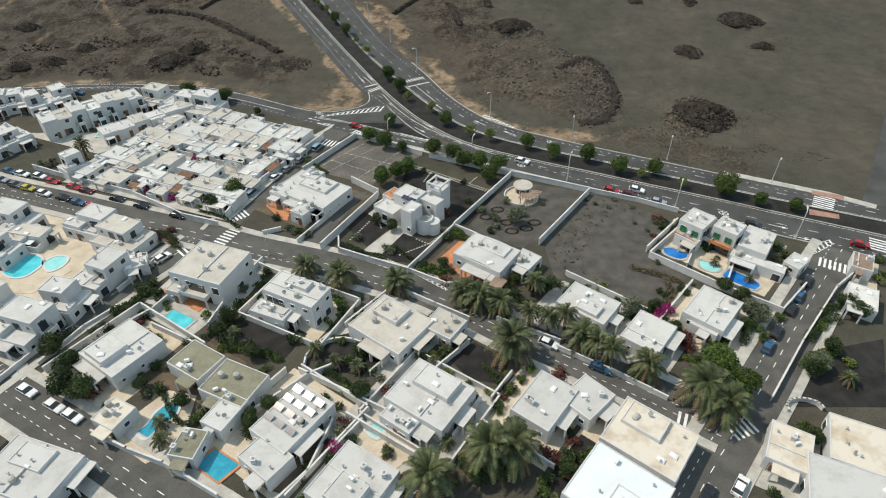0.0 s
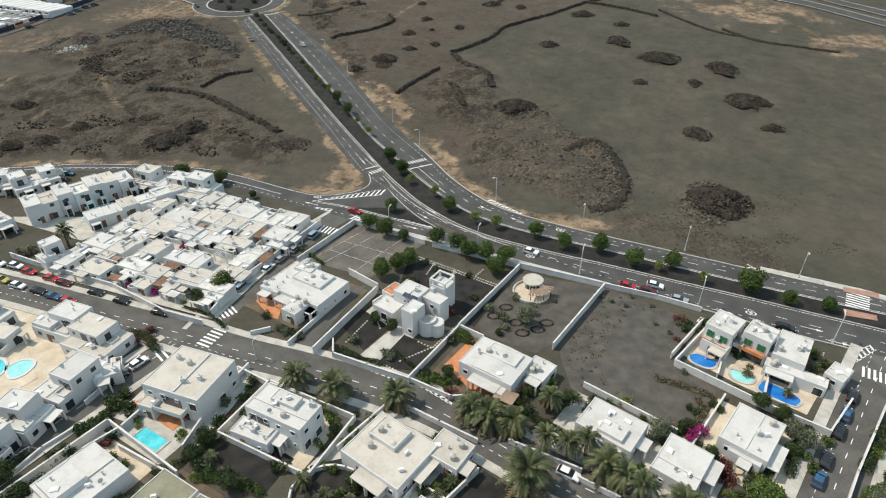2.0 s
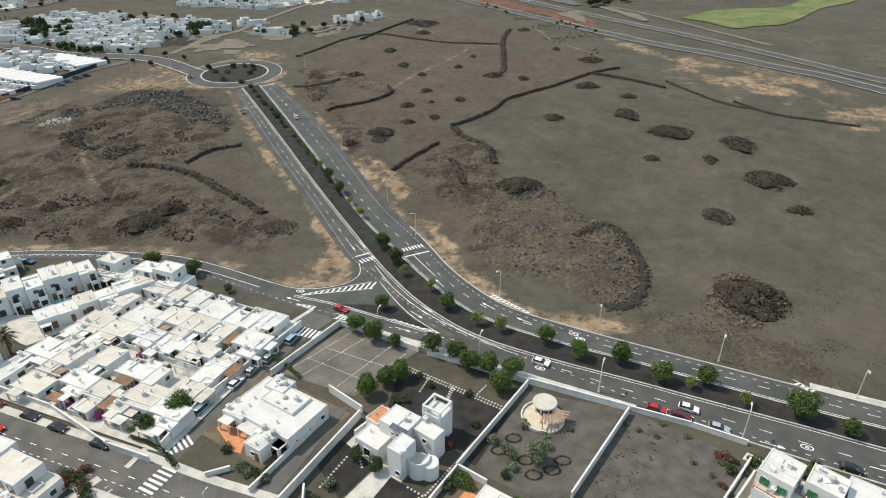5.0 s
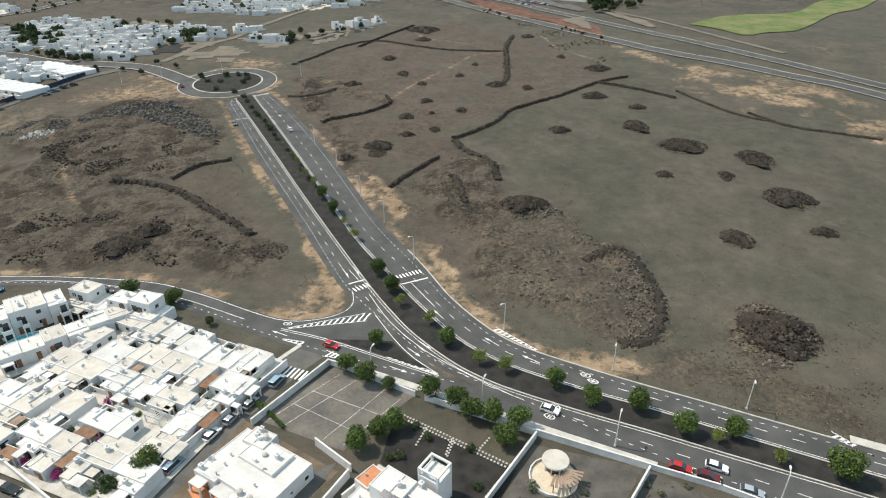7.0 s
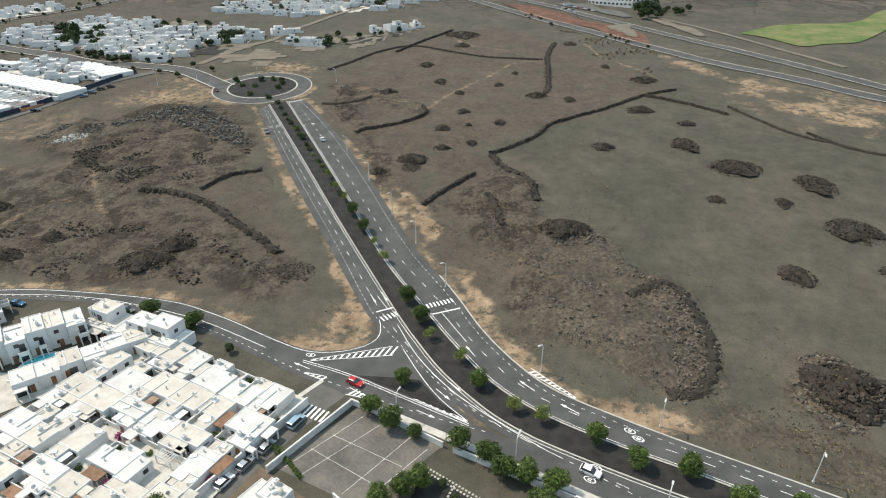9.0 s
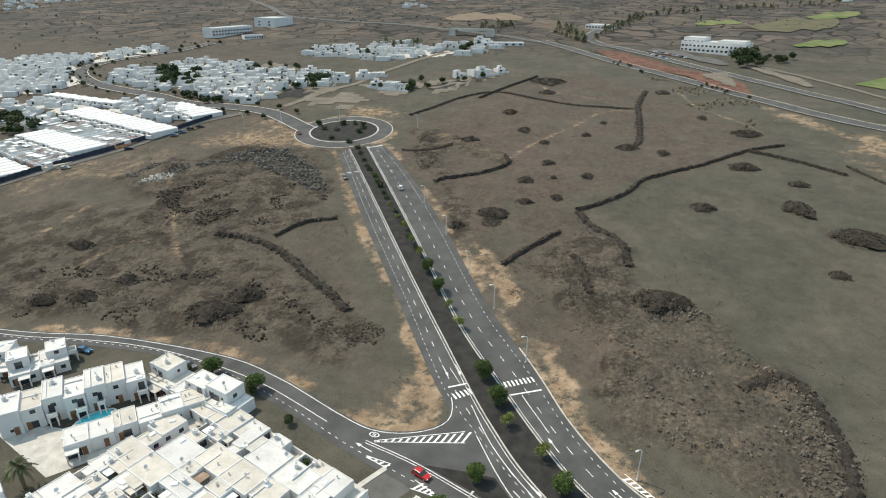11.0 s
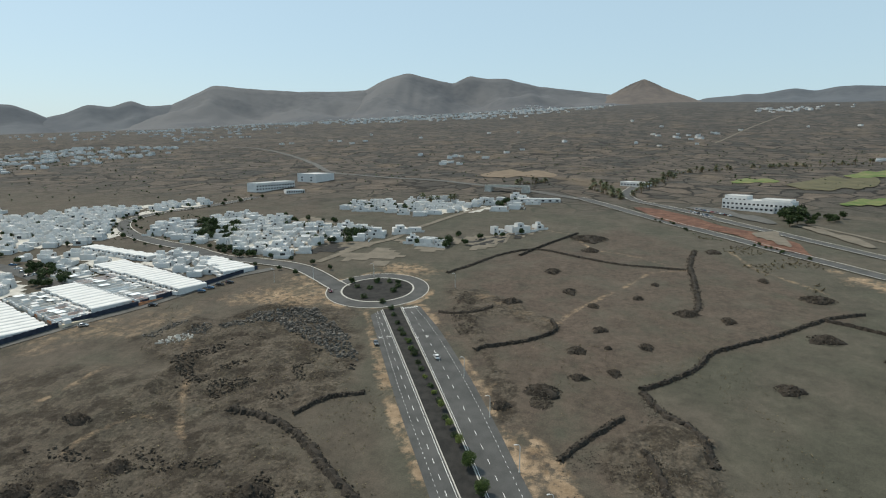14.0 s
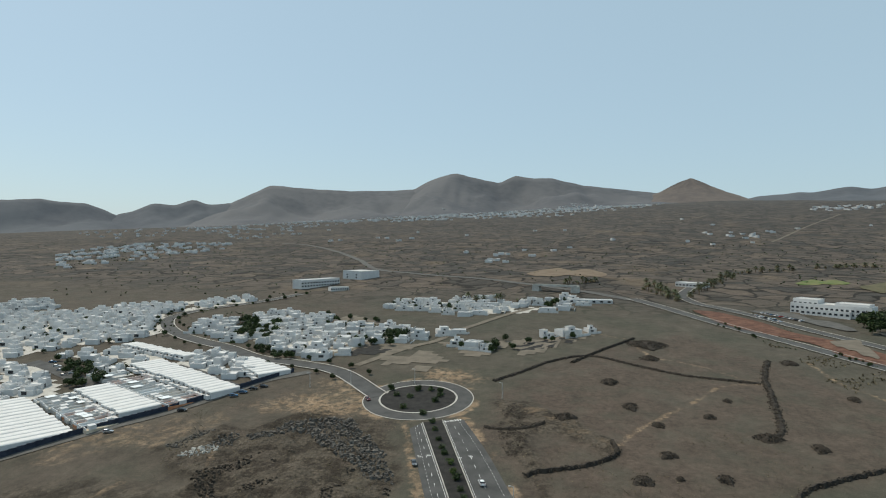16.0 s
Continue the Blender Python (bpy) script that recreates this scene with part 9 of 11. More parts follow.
for cx, cy in ((3.5, 116.2), (-3.0, 102.8)):
    hedge([(cx + 1.5 * math.cos(a * 0.5236), cy + 1.5 * math.sin(a * 0.5236)) for a in range(13)], 1.5, 1.2, LEAF, "clipped green hedge grown in a ring", int(950 + cx))
# ---------------------------------------------------------------- cars
park("blue", -124.3, 147.6, -19)
park("blue", -97.1, 131.4, -19)
park("white", -119.8, 146.0, -19)
park("white", -108.5, 135.9, -19)
park("white", -114.3, 144.7, -19)
park("red", -109.2, 141.9, -19)
park("red", -101.7, 138.9, -19)
park("red", -92.4, 129.5, -19)
park("maroon", -97.2, 136.8, -19)
park("black", -87.1, 132.8, -19)
park("black", -79.3, 129.5, -19)
park("black", -68.3, 125.0, -19)
park("black", -101.9, 133.6, -19)
park("silver", -124.1, 143.1, -19)
park("grey", -118.6, 140.3, -19)
park("yellow", -114.2, 138.5, -19)
park("paleblue", -37.7, 159.8, 66)
park("paleblue", -51.5, 135.2, 66)
park("paleblue", -54.1, 131.2, 66)
park("silver", -41.7, 152.5, 66)
park("silver", -44.4, 147.7, 66)
park("white", -46.9, 143.2, 66)
park("white", 20.9, 80.0, -31)
park("blue", 29.9, 73.7, -31)
park("black", 81.0, 97.7, 49)
park("black", 73.4, 89.0, 49)
park("black", 67.5, 82.6, 49)
park("blue", 77.0, 93.1, 49)
park("blue", 64.1, 78.7, 49)
park("white", 47.1, 49.5, 49)
park("black", 41.3, 48.0, 49)
park("white", -77.4, 69.6, -28)
park("white", -70.6, 66.1, -28)
park("white", -66.3, 63.9, -28)
park("black", -68.5, 103.4, 56)
park("white", -66.1, 107.9, 56)
park("red", 45.8, 134.7, -25)
park("maroon", 50.3, 132.6, -25)
park("silver", 56.8, 129.1, -25)
park("white", 23.3, 150.5, -28)
park("white", 52.7, 134.9, -25)
park("red", -27.6, 173.3, -27)
park("black", 77.7, 118.6, -25)
park("white", -69.5, 316.3, 118)
park("grey", -96.8, 323.3, -62)
park("maroon", -141.6, 377.6, -50)
park("grey", -96.3, 198.3, -22)
park("blue", -128.7, 199.2, -8)
park("red", 99.9, 110.5, -25)
park("blue", -207.9, 365.1, 26)
park("blue", -206.4, 370.5, 26)
park("blue", -353.1, 385.2, 26)
park("silver", -232.4, 315.0, 26)
park("silver", -332.8, 374.0, 26)
park("silver", -322.6, 368.0, 26)
park("black", -218.7, 342.7, 26)
park("black", -201.4, 380.5, 26)
park("black", -204.5, 376.2, 26)
park("white", -342.5, 379.5, 26)
park("white", -321.3, 372.4, 26)
for k, colour in enumerate(("white", "silver", "blue", "white", "red", "silver", "white", "black", "white")):
    park(colour, 73.0 + 2.6 * k, 653.5 - 3.4 * k, 35)
for k, colour in enumerate(("silver", "white", "black", "white", "paleblue", "white")):
    park(colour, 66.5 + 2.4 * k, 640.0 - 4.0 * k, 35)
# ---------------------------------------------------------------- street lamps
lamp(-20.2, 238.9, 208, 0.90)
lamp(-9.0, 215.9, 208, 0.90)
lamp(-30.4, 256.6, 208, 0.90)
lamp(16.1, 180.7, 220, 0.90)
lamp(40.2, 164.3, 245, 0.90)
lamp(65.9, 151.4, 245, 0.90)
lamp(90.9, 138.5, 245, 0.90)
lamp(-16.2, 161.9, 65, 0.90)
lamp(8.7, 151.2, 65, 0.90)
lamp(34.8, 140.7, 65, 0.90)
lamp(60.5, 126.5, 65, 0.90)
lamp(86.0, 113.8, 65, 0.90)
lamp(-56.2, 304.4, 208, 0.80)
lamp(-42.8, 280.8, 208, 0.80)
lamp(-80.6, 395.5, 200, 0.80)
lamp(-128.5, 405.5, 200, 0.80)
lamp(-159.2, 394.5, 200, 0.80)
lamp(-177.9, 386.0, 200, 0.80)
lamp(-99.8, 189.9, 30, 0.80)
lamp(-41.3, 109.2, 60, 0.60)
hedge([(-65.6, 100.9), (-66.7, 94.7), (-68.2, 88.9)], 1.8, 2.2, LEAFDK, "dense dark-green garden hedge", 901)
hedge([(-72.0, 117.9), (-67.8, 116.0), (-63.9, 112.1)], 2.4, 2.6, LEAFDK, "dense dark-green garden hedge", 902)
hedge([(-49.3, 82.0), (-45.2, 85.2), (-41.1, 88.7)], 1.6, 1.8, LEAFDK, "dense dark-green garden hedge", 903)
hedge([(-43.7, 79.9), (-38.0, 79.1), (-31.8, 76.6)], 1.4, 2.6, LEAF, "loose green garden hedge", 904)
hedge([(-38.2, 119.9), (-35.4, 118.0), (-32.9, 115.8)], 1.4, 1.8, LEAFDK, "dense dark-green garden hedge", 905)
hedge([(-5.3, 102.3), (-2.7, 102.8), (0.5, 99.8)], 1.4, 2.2, LEAF, "loose green garden hedge", 906)
hedge([(37.3, 87.4), (42.4, 89.2), (47.1, 90.3)], 2.0, 3.2, LEAFDK, "dense dark-green garden hedge", 907)
hedge([(43.3, 103.3), (48.3, 101.0), (53.4, 98.0)], 0.9, 2.4, SCRUB, "dry brown scrub along the plot wall", 908)
hedge([(49.9, 97.9), (49.8, 93.7), (46.5, 90.7)], 1.2, 2.2, SCRUB, "dry brown scrub along the plot wall", 909)
hedge([(73.2, 80.7), (78.2, 85.0), (81.9, 86.5)], 1.8, 3.0, LEAFDK, "dense dark-green garden hedge", 910)
hedge([(68.6, 73.8), (72.6, 76.4), (76.7, 77.0)], 2.0, 3.0, LEAF, "loose green garden hedge", 911)
hedge([(79.2, 88.0), (84.7, 89.6), (89.5, 87.9)], 2.0, 2.4, LEAFDK, "dense dark-green garden hedge", 912)
hedge([(-17.0, 87.8), (-14.3, 85.9), (-10.8, 81.7)], 1.3, 1.6, LEAFDK, "dense dark-green garden hedge", 913)
hedge([(-33.8, 75.0), (-36.2, 72.2), (-38.1, 69.3)], 1.5, 1.8, LEAF, "loose green garden hedge", 914)
hedge([(-52.4, 69.5), (-47.6, 63.1), (-44.3, 61.9)], 1.4, 1.6, LEAFDK, "dense dark-green garden hedge", 915)
hedge([(-24.2, 74.9), (-19.5, 71.7), (-16.6, 69.2)], 1.4, 1.8, LEAFDK, "dense dark-green garden hedge", 916)
hedge([(-11.5, 111.5), (-5.7, 105.4), (0.5, 101.5)], 0.9, 1.3, LEAFDK, "dense dark-green garden hedge", 917)
hedge([(58.3, 100.7), (62.8, 96.1), (65.0, 92.7)], 1.2, 1.6, LEAF, "loose green garden hedge", 918)
hedge([(59.5, 79.5), (63.6, 85.3), (68.5, 90.0)], 1.6, 2.4, LEAFDK, "dense dark-green garden hedge", 919)
hedge([(7.7, 74.6), (10.1, 71.3), (11.8, 68.2)], 1.5, 1.8, LEAFDK, "dense dark-green garden hedge", 920)
hedge([(-32.3, 94.7), (-26.6, 89.7), (-22.4, 85.0)], 1.0, 1.6, LEAF, "loose green garden hedge", 921)
hedge([(-80.0, 80.0), (-77.7, 82.1), (-76.4, 85.1)], 2.0, 2.6, LEAFDK, "dense dark-green garden hedge", 922)
hedge([(31.8, 73.2), (35.5, 71.3), (38.4, 68.8)], 1.0, 1.4, LEAFDK, "dense dark-green garden hedge", 923)
hedge([(14.3, 93.9), (18.2, 91.4), (22.0, 88.9)], 1.5, 2.0, LEAFDK, "dense dark-green garden hedge", 924)
hedge([(-44.5, 154.4), (-39.6, 152.1), (-32.7, 145.5)], 1.4, 1.8, LEAF, "loose green garden hedge", 925)
hedge([(-23.7, 112.2), (-19.1, 109.6), (-13.6, 107.2)], 1.5, 2.0, LEAFDK, "dense dark-green garden hedge", 926)
hedge([(-63.3, 127.1), (-56.1, 123.9), (-50.9, 119.3)], 1.3, 1.6, LEAFDK, "dense dark-green garden hedge", 927)
hedge([(-122.1, 176.0), (-118.4, 180.5), (-112.9, 185.1)], 1.0, 1.4, LEAFDK, "dense dark-green garden hedge", 928)
# ---------------------------------------------------------------- dry-stone walls and mounds in the fields
stone_wall([(-56.5, 325.5), (-47.1, 332.4), (-37.0, 338.1), (-27.1, 349.6), (-29.2, 357.9)], 1.5, 1.9, 929)
stone_wall([(4.2, 306.6), (13.5, 313.8), (24.4, 325.5), (31.6, 339.0), (42.9, 348.9), (62.1, 363.8), (84.0, 384.1), (102.5, 394.1)], 1.5, 1.9, 930)
stone_wall([(84.0, 384.1), (99.8, 374.3), (118.3, 358.0)], 1.5, 1.9, 931)
stone_wall([(-20.2, 263.2), (-14.4, 272.7), (-8.1, 281.1), (-2.3, 288.5)], 1.5, 1.9, 932)
stone_wall([(-126.6, 268.0), (-115.4, 267.1), (-102.7, 262.3), (-91.4, 254.4), (-82.3, 245.4), (-72.1, 238.1), (-63.7, 230.0)], 1.5, 3.0, 933)
stone_wall([(-105.7, 270.1), (-98.5, 280.7), (-87.4, 286.5)], 1.5, 1.9, 934)
stone_wall([(-90.4, 419.0), (-79.5, 438.1), (-66.5, 463.3), (-46.9, 479.3), (-21.2, 465.5), (5.3, 452.7), (36.2, 449.5)], 1.1, 2.3, 935)
stone_wall([(48.3, 496.6), (40.4, 458.9), (38.4, 430.2), (35.2, 393.7), (29.7, 378.8)], 1.1, 2.8, 936)
stone_wall([(-55.7, 462.2), (-41.1, 497.3), (-23.9, 534.4)], 1.5, 1.9, 937)
stone_wall([(4.6, 304.9), (10.4, 293.7), (18.2, 285.9), (21.4, 267.2)], 1.0, 2.8, 938)
stone_wall([(3.1, 271.7), (6.2, 260.9), (8.0, 248.9)], 1.0, 2.3, 939)
stone_wall([(-80.3, 361.4), (-65.8, 361.6), (-56.9, 369.0)], 0.9, 1.8, 940)
stone_wall([(43.6, 213.2), (54.6, 219.0), (60.0, 209.3), (60.3, 193.0), (53.2, 176.6), (44.7, 175.2)], 0.9, 3.3, 941)
stone_wall([(146.1, 336.4), (157.0, 320.4), (173.1, 312.6), (190.5, 305.2)], 0.9, 2.0, 942)
stone_wall([(122.1, 369.4), (138.1, 336.5), (153.8, 324.4)], 0.8, 1.6, 943)
mound(52.1, 316.1, 4.8, 4.1, 1.9, 0, 944)
mound(77.1, 361.9, 6.6, 5.0, 2.2, 0, 945)
mound(95.2, 344.5, 4.1, 3.2, 1.7, 0, 946)
mound(87.8, 321.0, 5.1, 8.2, 2.0, 0, 947)
mound(101.8, 300.1, 9.6, 8.0, 2.2, 0, 948)
mound(127.5, 287.7, 6.9, 8.9, 2.2, 0, 949)
mound(110.1, 272.5, 3.3, 3.9, 1.5, 0, 950)
mound(126.2, 256.2, 8.2, 9.0, 2.2, 0, 951)
mound(86.5, 273.5, 3.1, 3.0, 1.5, 0, 952)
mound(127.1, 232.0, 4.6, 3.1, 1.9, 0, 953)
mound(96.4, 228.7, 5.0, 5.9, 2.0, 0, 954)
mound(89.7, 410.6, 7.5, 5.6, 2.2, 0, 955)
mound(28.4, 379.9, 5.5, 3.9, 2.1, 0, 956)
mound(44.5, 374.9, 3.0, 4.6, 1.5, 0, 957)
mound(8.9, 397.4, 2.5, 3.4, 1.4, 0, 958)
mound(-11.9, 382.3, 2.8, 3.1, 1.4, 0, 959)
mound(-23.2, 401.0, 3.5, 5.2, 1.6, 0, 960)
mound(-33.8, 432.6, 4.2, 5.1, 1.8, 0, 961)
mound(-49.2, 378.9, 4.6, 4.7, 1.8, 0, 962)
mound(-9.0, 355.1, 3.4, 3.3, 1.6, 0, 963)
mound(-17.7, 332.9, 3.5, 4.0, 1.6, 0, 964)
mound(-27.9, 299.4, 6.0, 4.9, 2.2, 0, 965)
mound(8.6, 341.5, 2.7, 3.6, 1.4, 0, 966)
mound(-4.1, 317.2, 2.5, 3.1, 1.4, 0, 967)
mound(-16.5, 311.0, 3.7, 2.0, 1.6, 0, 968)
mound(-40.3, 288.3, 3.5, 2.9, 1.6, 0, 969)
mound(58.6, 494.6, 4.4, 6.2, 1.8, 0, 970)
mound(-14.6, 483.0, 5.1, 5.8, 2.0, 0, 971)
mound(18.5, 419.7, 2.0, 2.8, 1.2, 0, 972)
mound(72.4, 434.9, 2.8, 3.7, 1.4, 0, 973)
mound(85.8, 178.7, 9.2, 9.4, 4.0, 0, 974)
mound(29.0, 248.8, 8.0, 5.6, 2.6, 0, 975)
mound(-15.6, 520.1, 11.7, 12.2, 2.2, 0, 986)
mound(-5.8, 337.0, 1.6, 1.6, 1.1, 0, 994)
mound(8.5, 341.3, 2.1, 2.8, 1.2, 0, 995)
mound(-103.3, 222.6, 7.8, 5.5, 2.6, 0, 999)
mound(-97.4, 232.8, 5.4, 3.9, 2.5, 0, 1000)
mound(-148.5, 222.7, 4.6, 3.8, 2.2, 0, 1001)
mound(-159.8, 219.1, 4.5, 3.0, 2.2, 0, 1002)
mound(-141.2, 234.9, 3.8, 3.0, 2.0, 0, 1003)
mound(-171.6, 251.3, 6.4, 2.2, 2.6, 0, 1004)
boulder_field([(-168.1, 324.4), (-161.2, 347.0), (-138.5, 353.0), (-115.3, 335.1), (-97.8, 307.9), (-111.2, 309.7), (-132.8, 325.8), (-154.8, 336.3), (-162.7, 322.6)], 1900, 0.30, 1.25, 1005, PALESTONE, "broad heap of grey lava boulders", -0.55)
boulder_field([(-197.2, 309.9), (-196.3, 326.0), (-171.2, 331.1), (-157.8, 327.7), (-167.4, 317.6), (-185.3, 312.3)], 500, 0.25, 0.80, 1006, PALESTONE, "scattered grey lava boulders", -0.10)
boulder_field([(-185.5, 303.3), (-180.0, 316.2), (-172.9, 313.2), (-178.4, 303.7)], 150, 0.25, 0.80, 1007, CONCRETE, "heap of pale rubble", -1.00)
boulder_field([(13.5, 222.3), (41.7, 241.2), (59.9, 215.7), (59.9, 189.9), (52.7, 173.1), (42.4, 173.1), (37.5, 189.9), (17.7, 190.0)], 800, 0.12, 0.70, 1008, BROWNSTONE, "brown lava stones on the outcrop", 0.02)
boulder_field([(46.3, 225.5), (52.1, 215.8), (49.6, 189.9), (45.9, 170.9), (54.1, 175.3), (62.0, 195.2), (59.9, 215.7)], 1000, 0.14, 0.80, 1009, BROWNSTONE, "crescent of brown lava stones", -0.25)
boulder_field([(79.9, 189.8), (89.4, 193.8), (94.0, 182.3), (90.9, 170.9), (83.1, 164.3), (76.0, 165.7), (73.2, 177.6)], 600, 0.14, 0.95, 1010, BROWNSTONE, "dark lava boulders on a knoll", -0.15)
boulder_field([(23.5, 254.7), (35.6, 253.8), (42.7, 241.2), (33.5, 237.6), (23.4, 243.1)], 420, 0.16, 0.80, 1011, BROWNSTONE, "ridge of brown lava stones", -0.30)
boulder_field([(4.6, 304.9), (17.0, 285.9), (22.4, 267.2), (12.5, 239.5), (3.0, 250.8), (3.1, 271.7)], 600, 0.12, 0.45, 1012, BROWNSTONE, "brown stones round an old enclosure", 0.00)
boulder_field([(-169.9, 293.2), (-155.5, 315.7), (-125.8, 327.3), (-96.1, 303.9), (-99.3, 273.8), (-126.3, 265.1), (-148.7, 266.8)], 1500, 0.14, 0.80, 1013, LAVA, "wide field of dark lava rubble", 0.15)
boulder_field([(-190.2, 233.0), (-143.4, 244.1), (-102.8, 243.4), (-55.3, 218.2), (-67.0, 213.5), (-111.0, 211.1), (-167.4, 209.9)], 900, 0.14, 0.80, 1014, LAVA, "dark lava rubble on the slope", 0.22)
rubble(85.0, 160.8, 30.0, 6.0, -20, 350, 0.40, 1015, LAVA, "scattered stones below the knoll", 0.00)
rubble(-5.3, 258.9, 14.0, 18.0, 0, 600, 0.35, 1016, LAVA, "small stones over the slope", 0.00)
rubble(12.5, 239.5, 14.0, 14.0, 0, 500, 0.40, 1017, LAVA, "small stones over the slope", 0.00)
rubble(-104.1, 223.9, 10.0, 7.0, 0, 450, 0.60, 1018, LAVA, "dark lava outcrop of broken rock", -0.30)
rubble(-59.3, 220.2, 10.0, 8.0, 0, 500, 0.60, 1019, LAVA, "dark lava outcrop of broken rock", -0.20)
rubble(-150.8, 225.6, 30.0, 10.0, 0, 500, 0.50, 1020, LAVA, "scattered dark lava stones", 0.05)
rubble(-68.9, 363.7, 6.0, 26.0, 12, 600, 0.60, 1021, LAVA, "stones along the road verge", -0.10)
rubble(-27.7, 292.2, 4.0, 4.0, 0, 250, 0.50, 1022, LAVA, "dark heap of lava stones", -0.90)

# ---------------------------------------------------------------- far slope: turf, red cutting, car park, avenue of palms
def drape(name, left, right, mat, label, category, lift=0.5, across=6):
    """A patch of ground between two lines, lying on the bumpy land."""
    n = 40
    a, b = evenly(spline(left, 4), n), evenly(spline(right, 4), n)
    wob = np.array([[noise.noise((k * 0.13, lift, s + len(left))) for s in (1.5, 7.5)] for k in range(n)])
    a, b = a + (b - a) * (0.28 * wob[:, :1] + 0.1), b + (a - b) * (0.28 * wob[:, 1:] + 0.1)
    taper = np.minimum(1, np.minimum(np.arange(n), n - 1 - np.arange(n)) / 6)[:, None] ** 0.6
    mid_ = (a + b) / 2
    a, b = mid_ + (a - mid_) * taper, mid_ + (b - mid_) * taper
    cols = [a + (b - a) * k / across for k in range(across + 1)]
    v = [(x, y, over(x, y) + lift) for c in cols for x, y in c]
    f = [(k * n + i, (k + 1) * n + i, (k + 1) * n + i + 1, k * n + i + 1) for k in range(across) for i in range(n - 1)]
    return solid(name, MB().add(v, f), mat, label, category, "structure")


drape("turf", [(185.1, 545.0), (231.0, 573.3), (291.2, 600.3), (360.5, 655.2), (430.0, 700.0)], [(188.4, 522.4), (213.2, 480.9), (258.7, 516.9), (329.3, 578.8), (400.0, 630.0)], GOLF, "watered green golf turf", "turf")
drape("turf", [(141.7, 872.1), (177.2, 907.1), (205.8, 898.8)], [(133.4, 830.6), (160.3, 835.3), (186.9, 850.6)], GOLF, "watered green golf turf", "turf")
drape("turf", [(201.2, 871.2), (265.1, 924.4), (351.6, 1010.3)], [(178.4, 788.7), (213.4, 770.9), (273.0, 813.7)], DRYTURF, "dry yellowish golf turf", "turf", 0.7)
drape("turf", [(202.9, 712.9), (230.0, 737.7), (268.8, 765.9)], [(189.2, 685.9), (212.0, 690.2), (241.8, 701.8)], GOLF, "watered green golf turf", "turf", 0.9)
drape("turf", [(288.4, 956.6), (326.4, 991.7), (386.6, 1044.9)], [(272.8, 912.2), (292.7, 902.9), (342.0, 939.1)], GOLF, "watered green golf turf", "turf", 0.9)
drape("cutting", [(22.1, 669.4), (53.9, 635.3), (75.7, 598.5), (100.2, 565.5), (114.9, 528.8), (115.2, 495.5)], [(19.6, 632.6), (46.7, 581.3), (67.3, 554.0), (83.4, 523.9), (95.7, 503.2), (109.7, 486.9)], REDEARTH, "bare red earth cutting below the road", "cutting")
drape("cutting", [(-167.1, 936.8), (-123.7, 971.2), (-66.9, 963.5)], [(-154.3, 836.5), (-106.8, 838.5), (-56.9, 860.3)], FALLOW, "pale tan ploughed field", "field")
drape("car_park", [(63.0, 674.1), (90.9, 661.4), (129.6, 612.2)], [(66.3, 648.1), (88.0, 623.2), (116.0, 589.6)], ASPHALT_OLD, "asphalt car park below the hotel", "car park", 0.6)
drape("cutting", [(96.7, 564.6), (109.9, 564.3), (113.2, 532.8)], [(89.6, 542.5), (98.8, 524.8), (105.7, 508.3)], TRACK, "heap of pale earth on the red cutting", "bank", 0.9)
drape("cutting", [(127.0, 602.6), (148.0, 575.9), (165.4, 544.0)], [(131.1, 590.5), (140.7, 554.1), (154.0, 515.5)], TRACK, "pale sandy bank beside the road", "bank", 0.6)

bridge = thing("bridge", *[(-102.5, 734.9)][0], over(*[(-102.5, 734.9)][0]) + 0.2, -6, "pale concrete road bridge", "bridge")
part("deck", MB().box(0, 0, 5.0, 46, 9, 0.9), bridge, mat=CONCRETE)
for s in (-1, 1):
    part("parapet", MB().box(0, s * 4.4, 5.9, 46, 0.3, 0.9), bridge, mat=CONCRETE)
    part("abutment", MB().box(s * 20, 0, -2, 8, 9, 7.0, taper=0.9), bridge, mat=CONCRETE)

_row = random.Random(8)
for a, b, n in (([(19.6, 720.7)][0], [(81.4, 917.7)][0], 14), ([(31.4, 738.2)][0], [(99.4, 952.0)][0], 14), ([(99.4, 952.0)][0], [(169.5, 1011.2)][0], 12), ([(197.3, 1039.5)][0], [(396.3, 1122.6)][0], 24), ([(-18.7, 771.6)][0], [(10.7, 697.3)][0], 14), ([(-12.8, 800.9)][0], [(17.0, 720.2)][0], 10), ([(-103.2, 785.5)][0], [(-67.9, 822.4)][0], 12), ([(-179.3, 648.3)][0], [(-105.5, 662.0)][0], 8)):
    for k in range(n):
        t = (k + _row.uniform(0.2, 0.8)) / n
        plant(PALMS, a[0] + (b[0] - a[0]) * t + _row.uniform(-3, 3), a[1] + (b[1] - a[1]) * t + _row.uniform(-6, 6), 1.25)
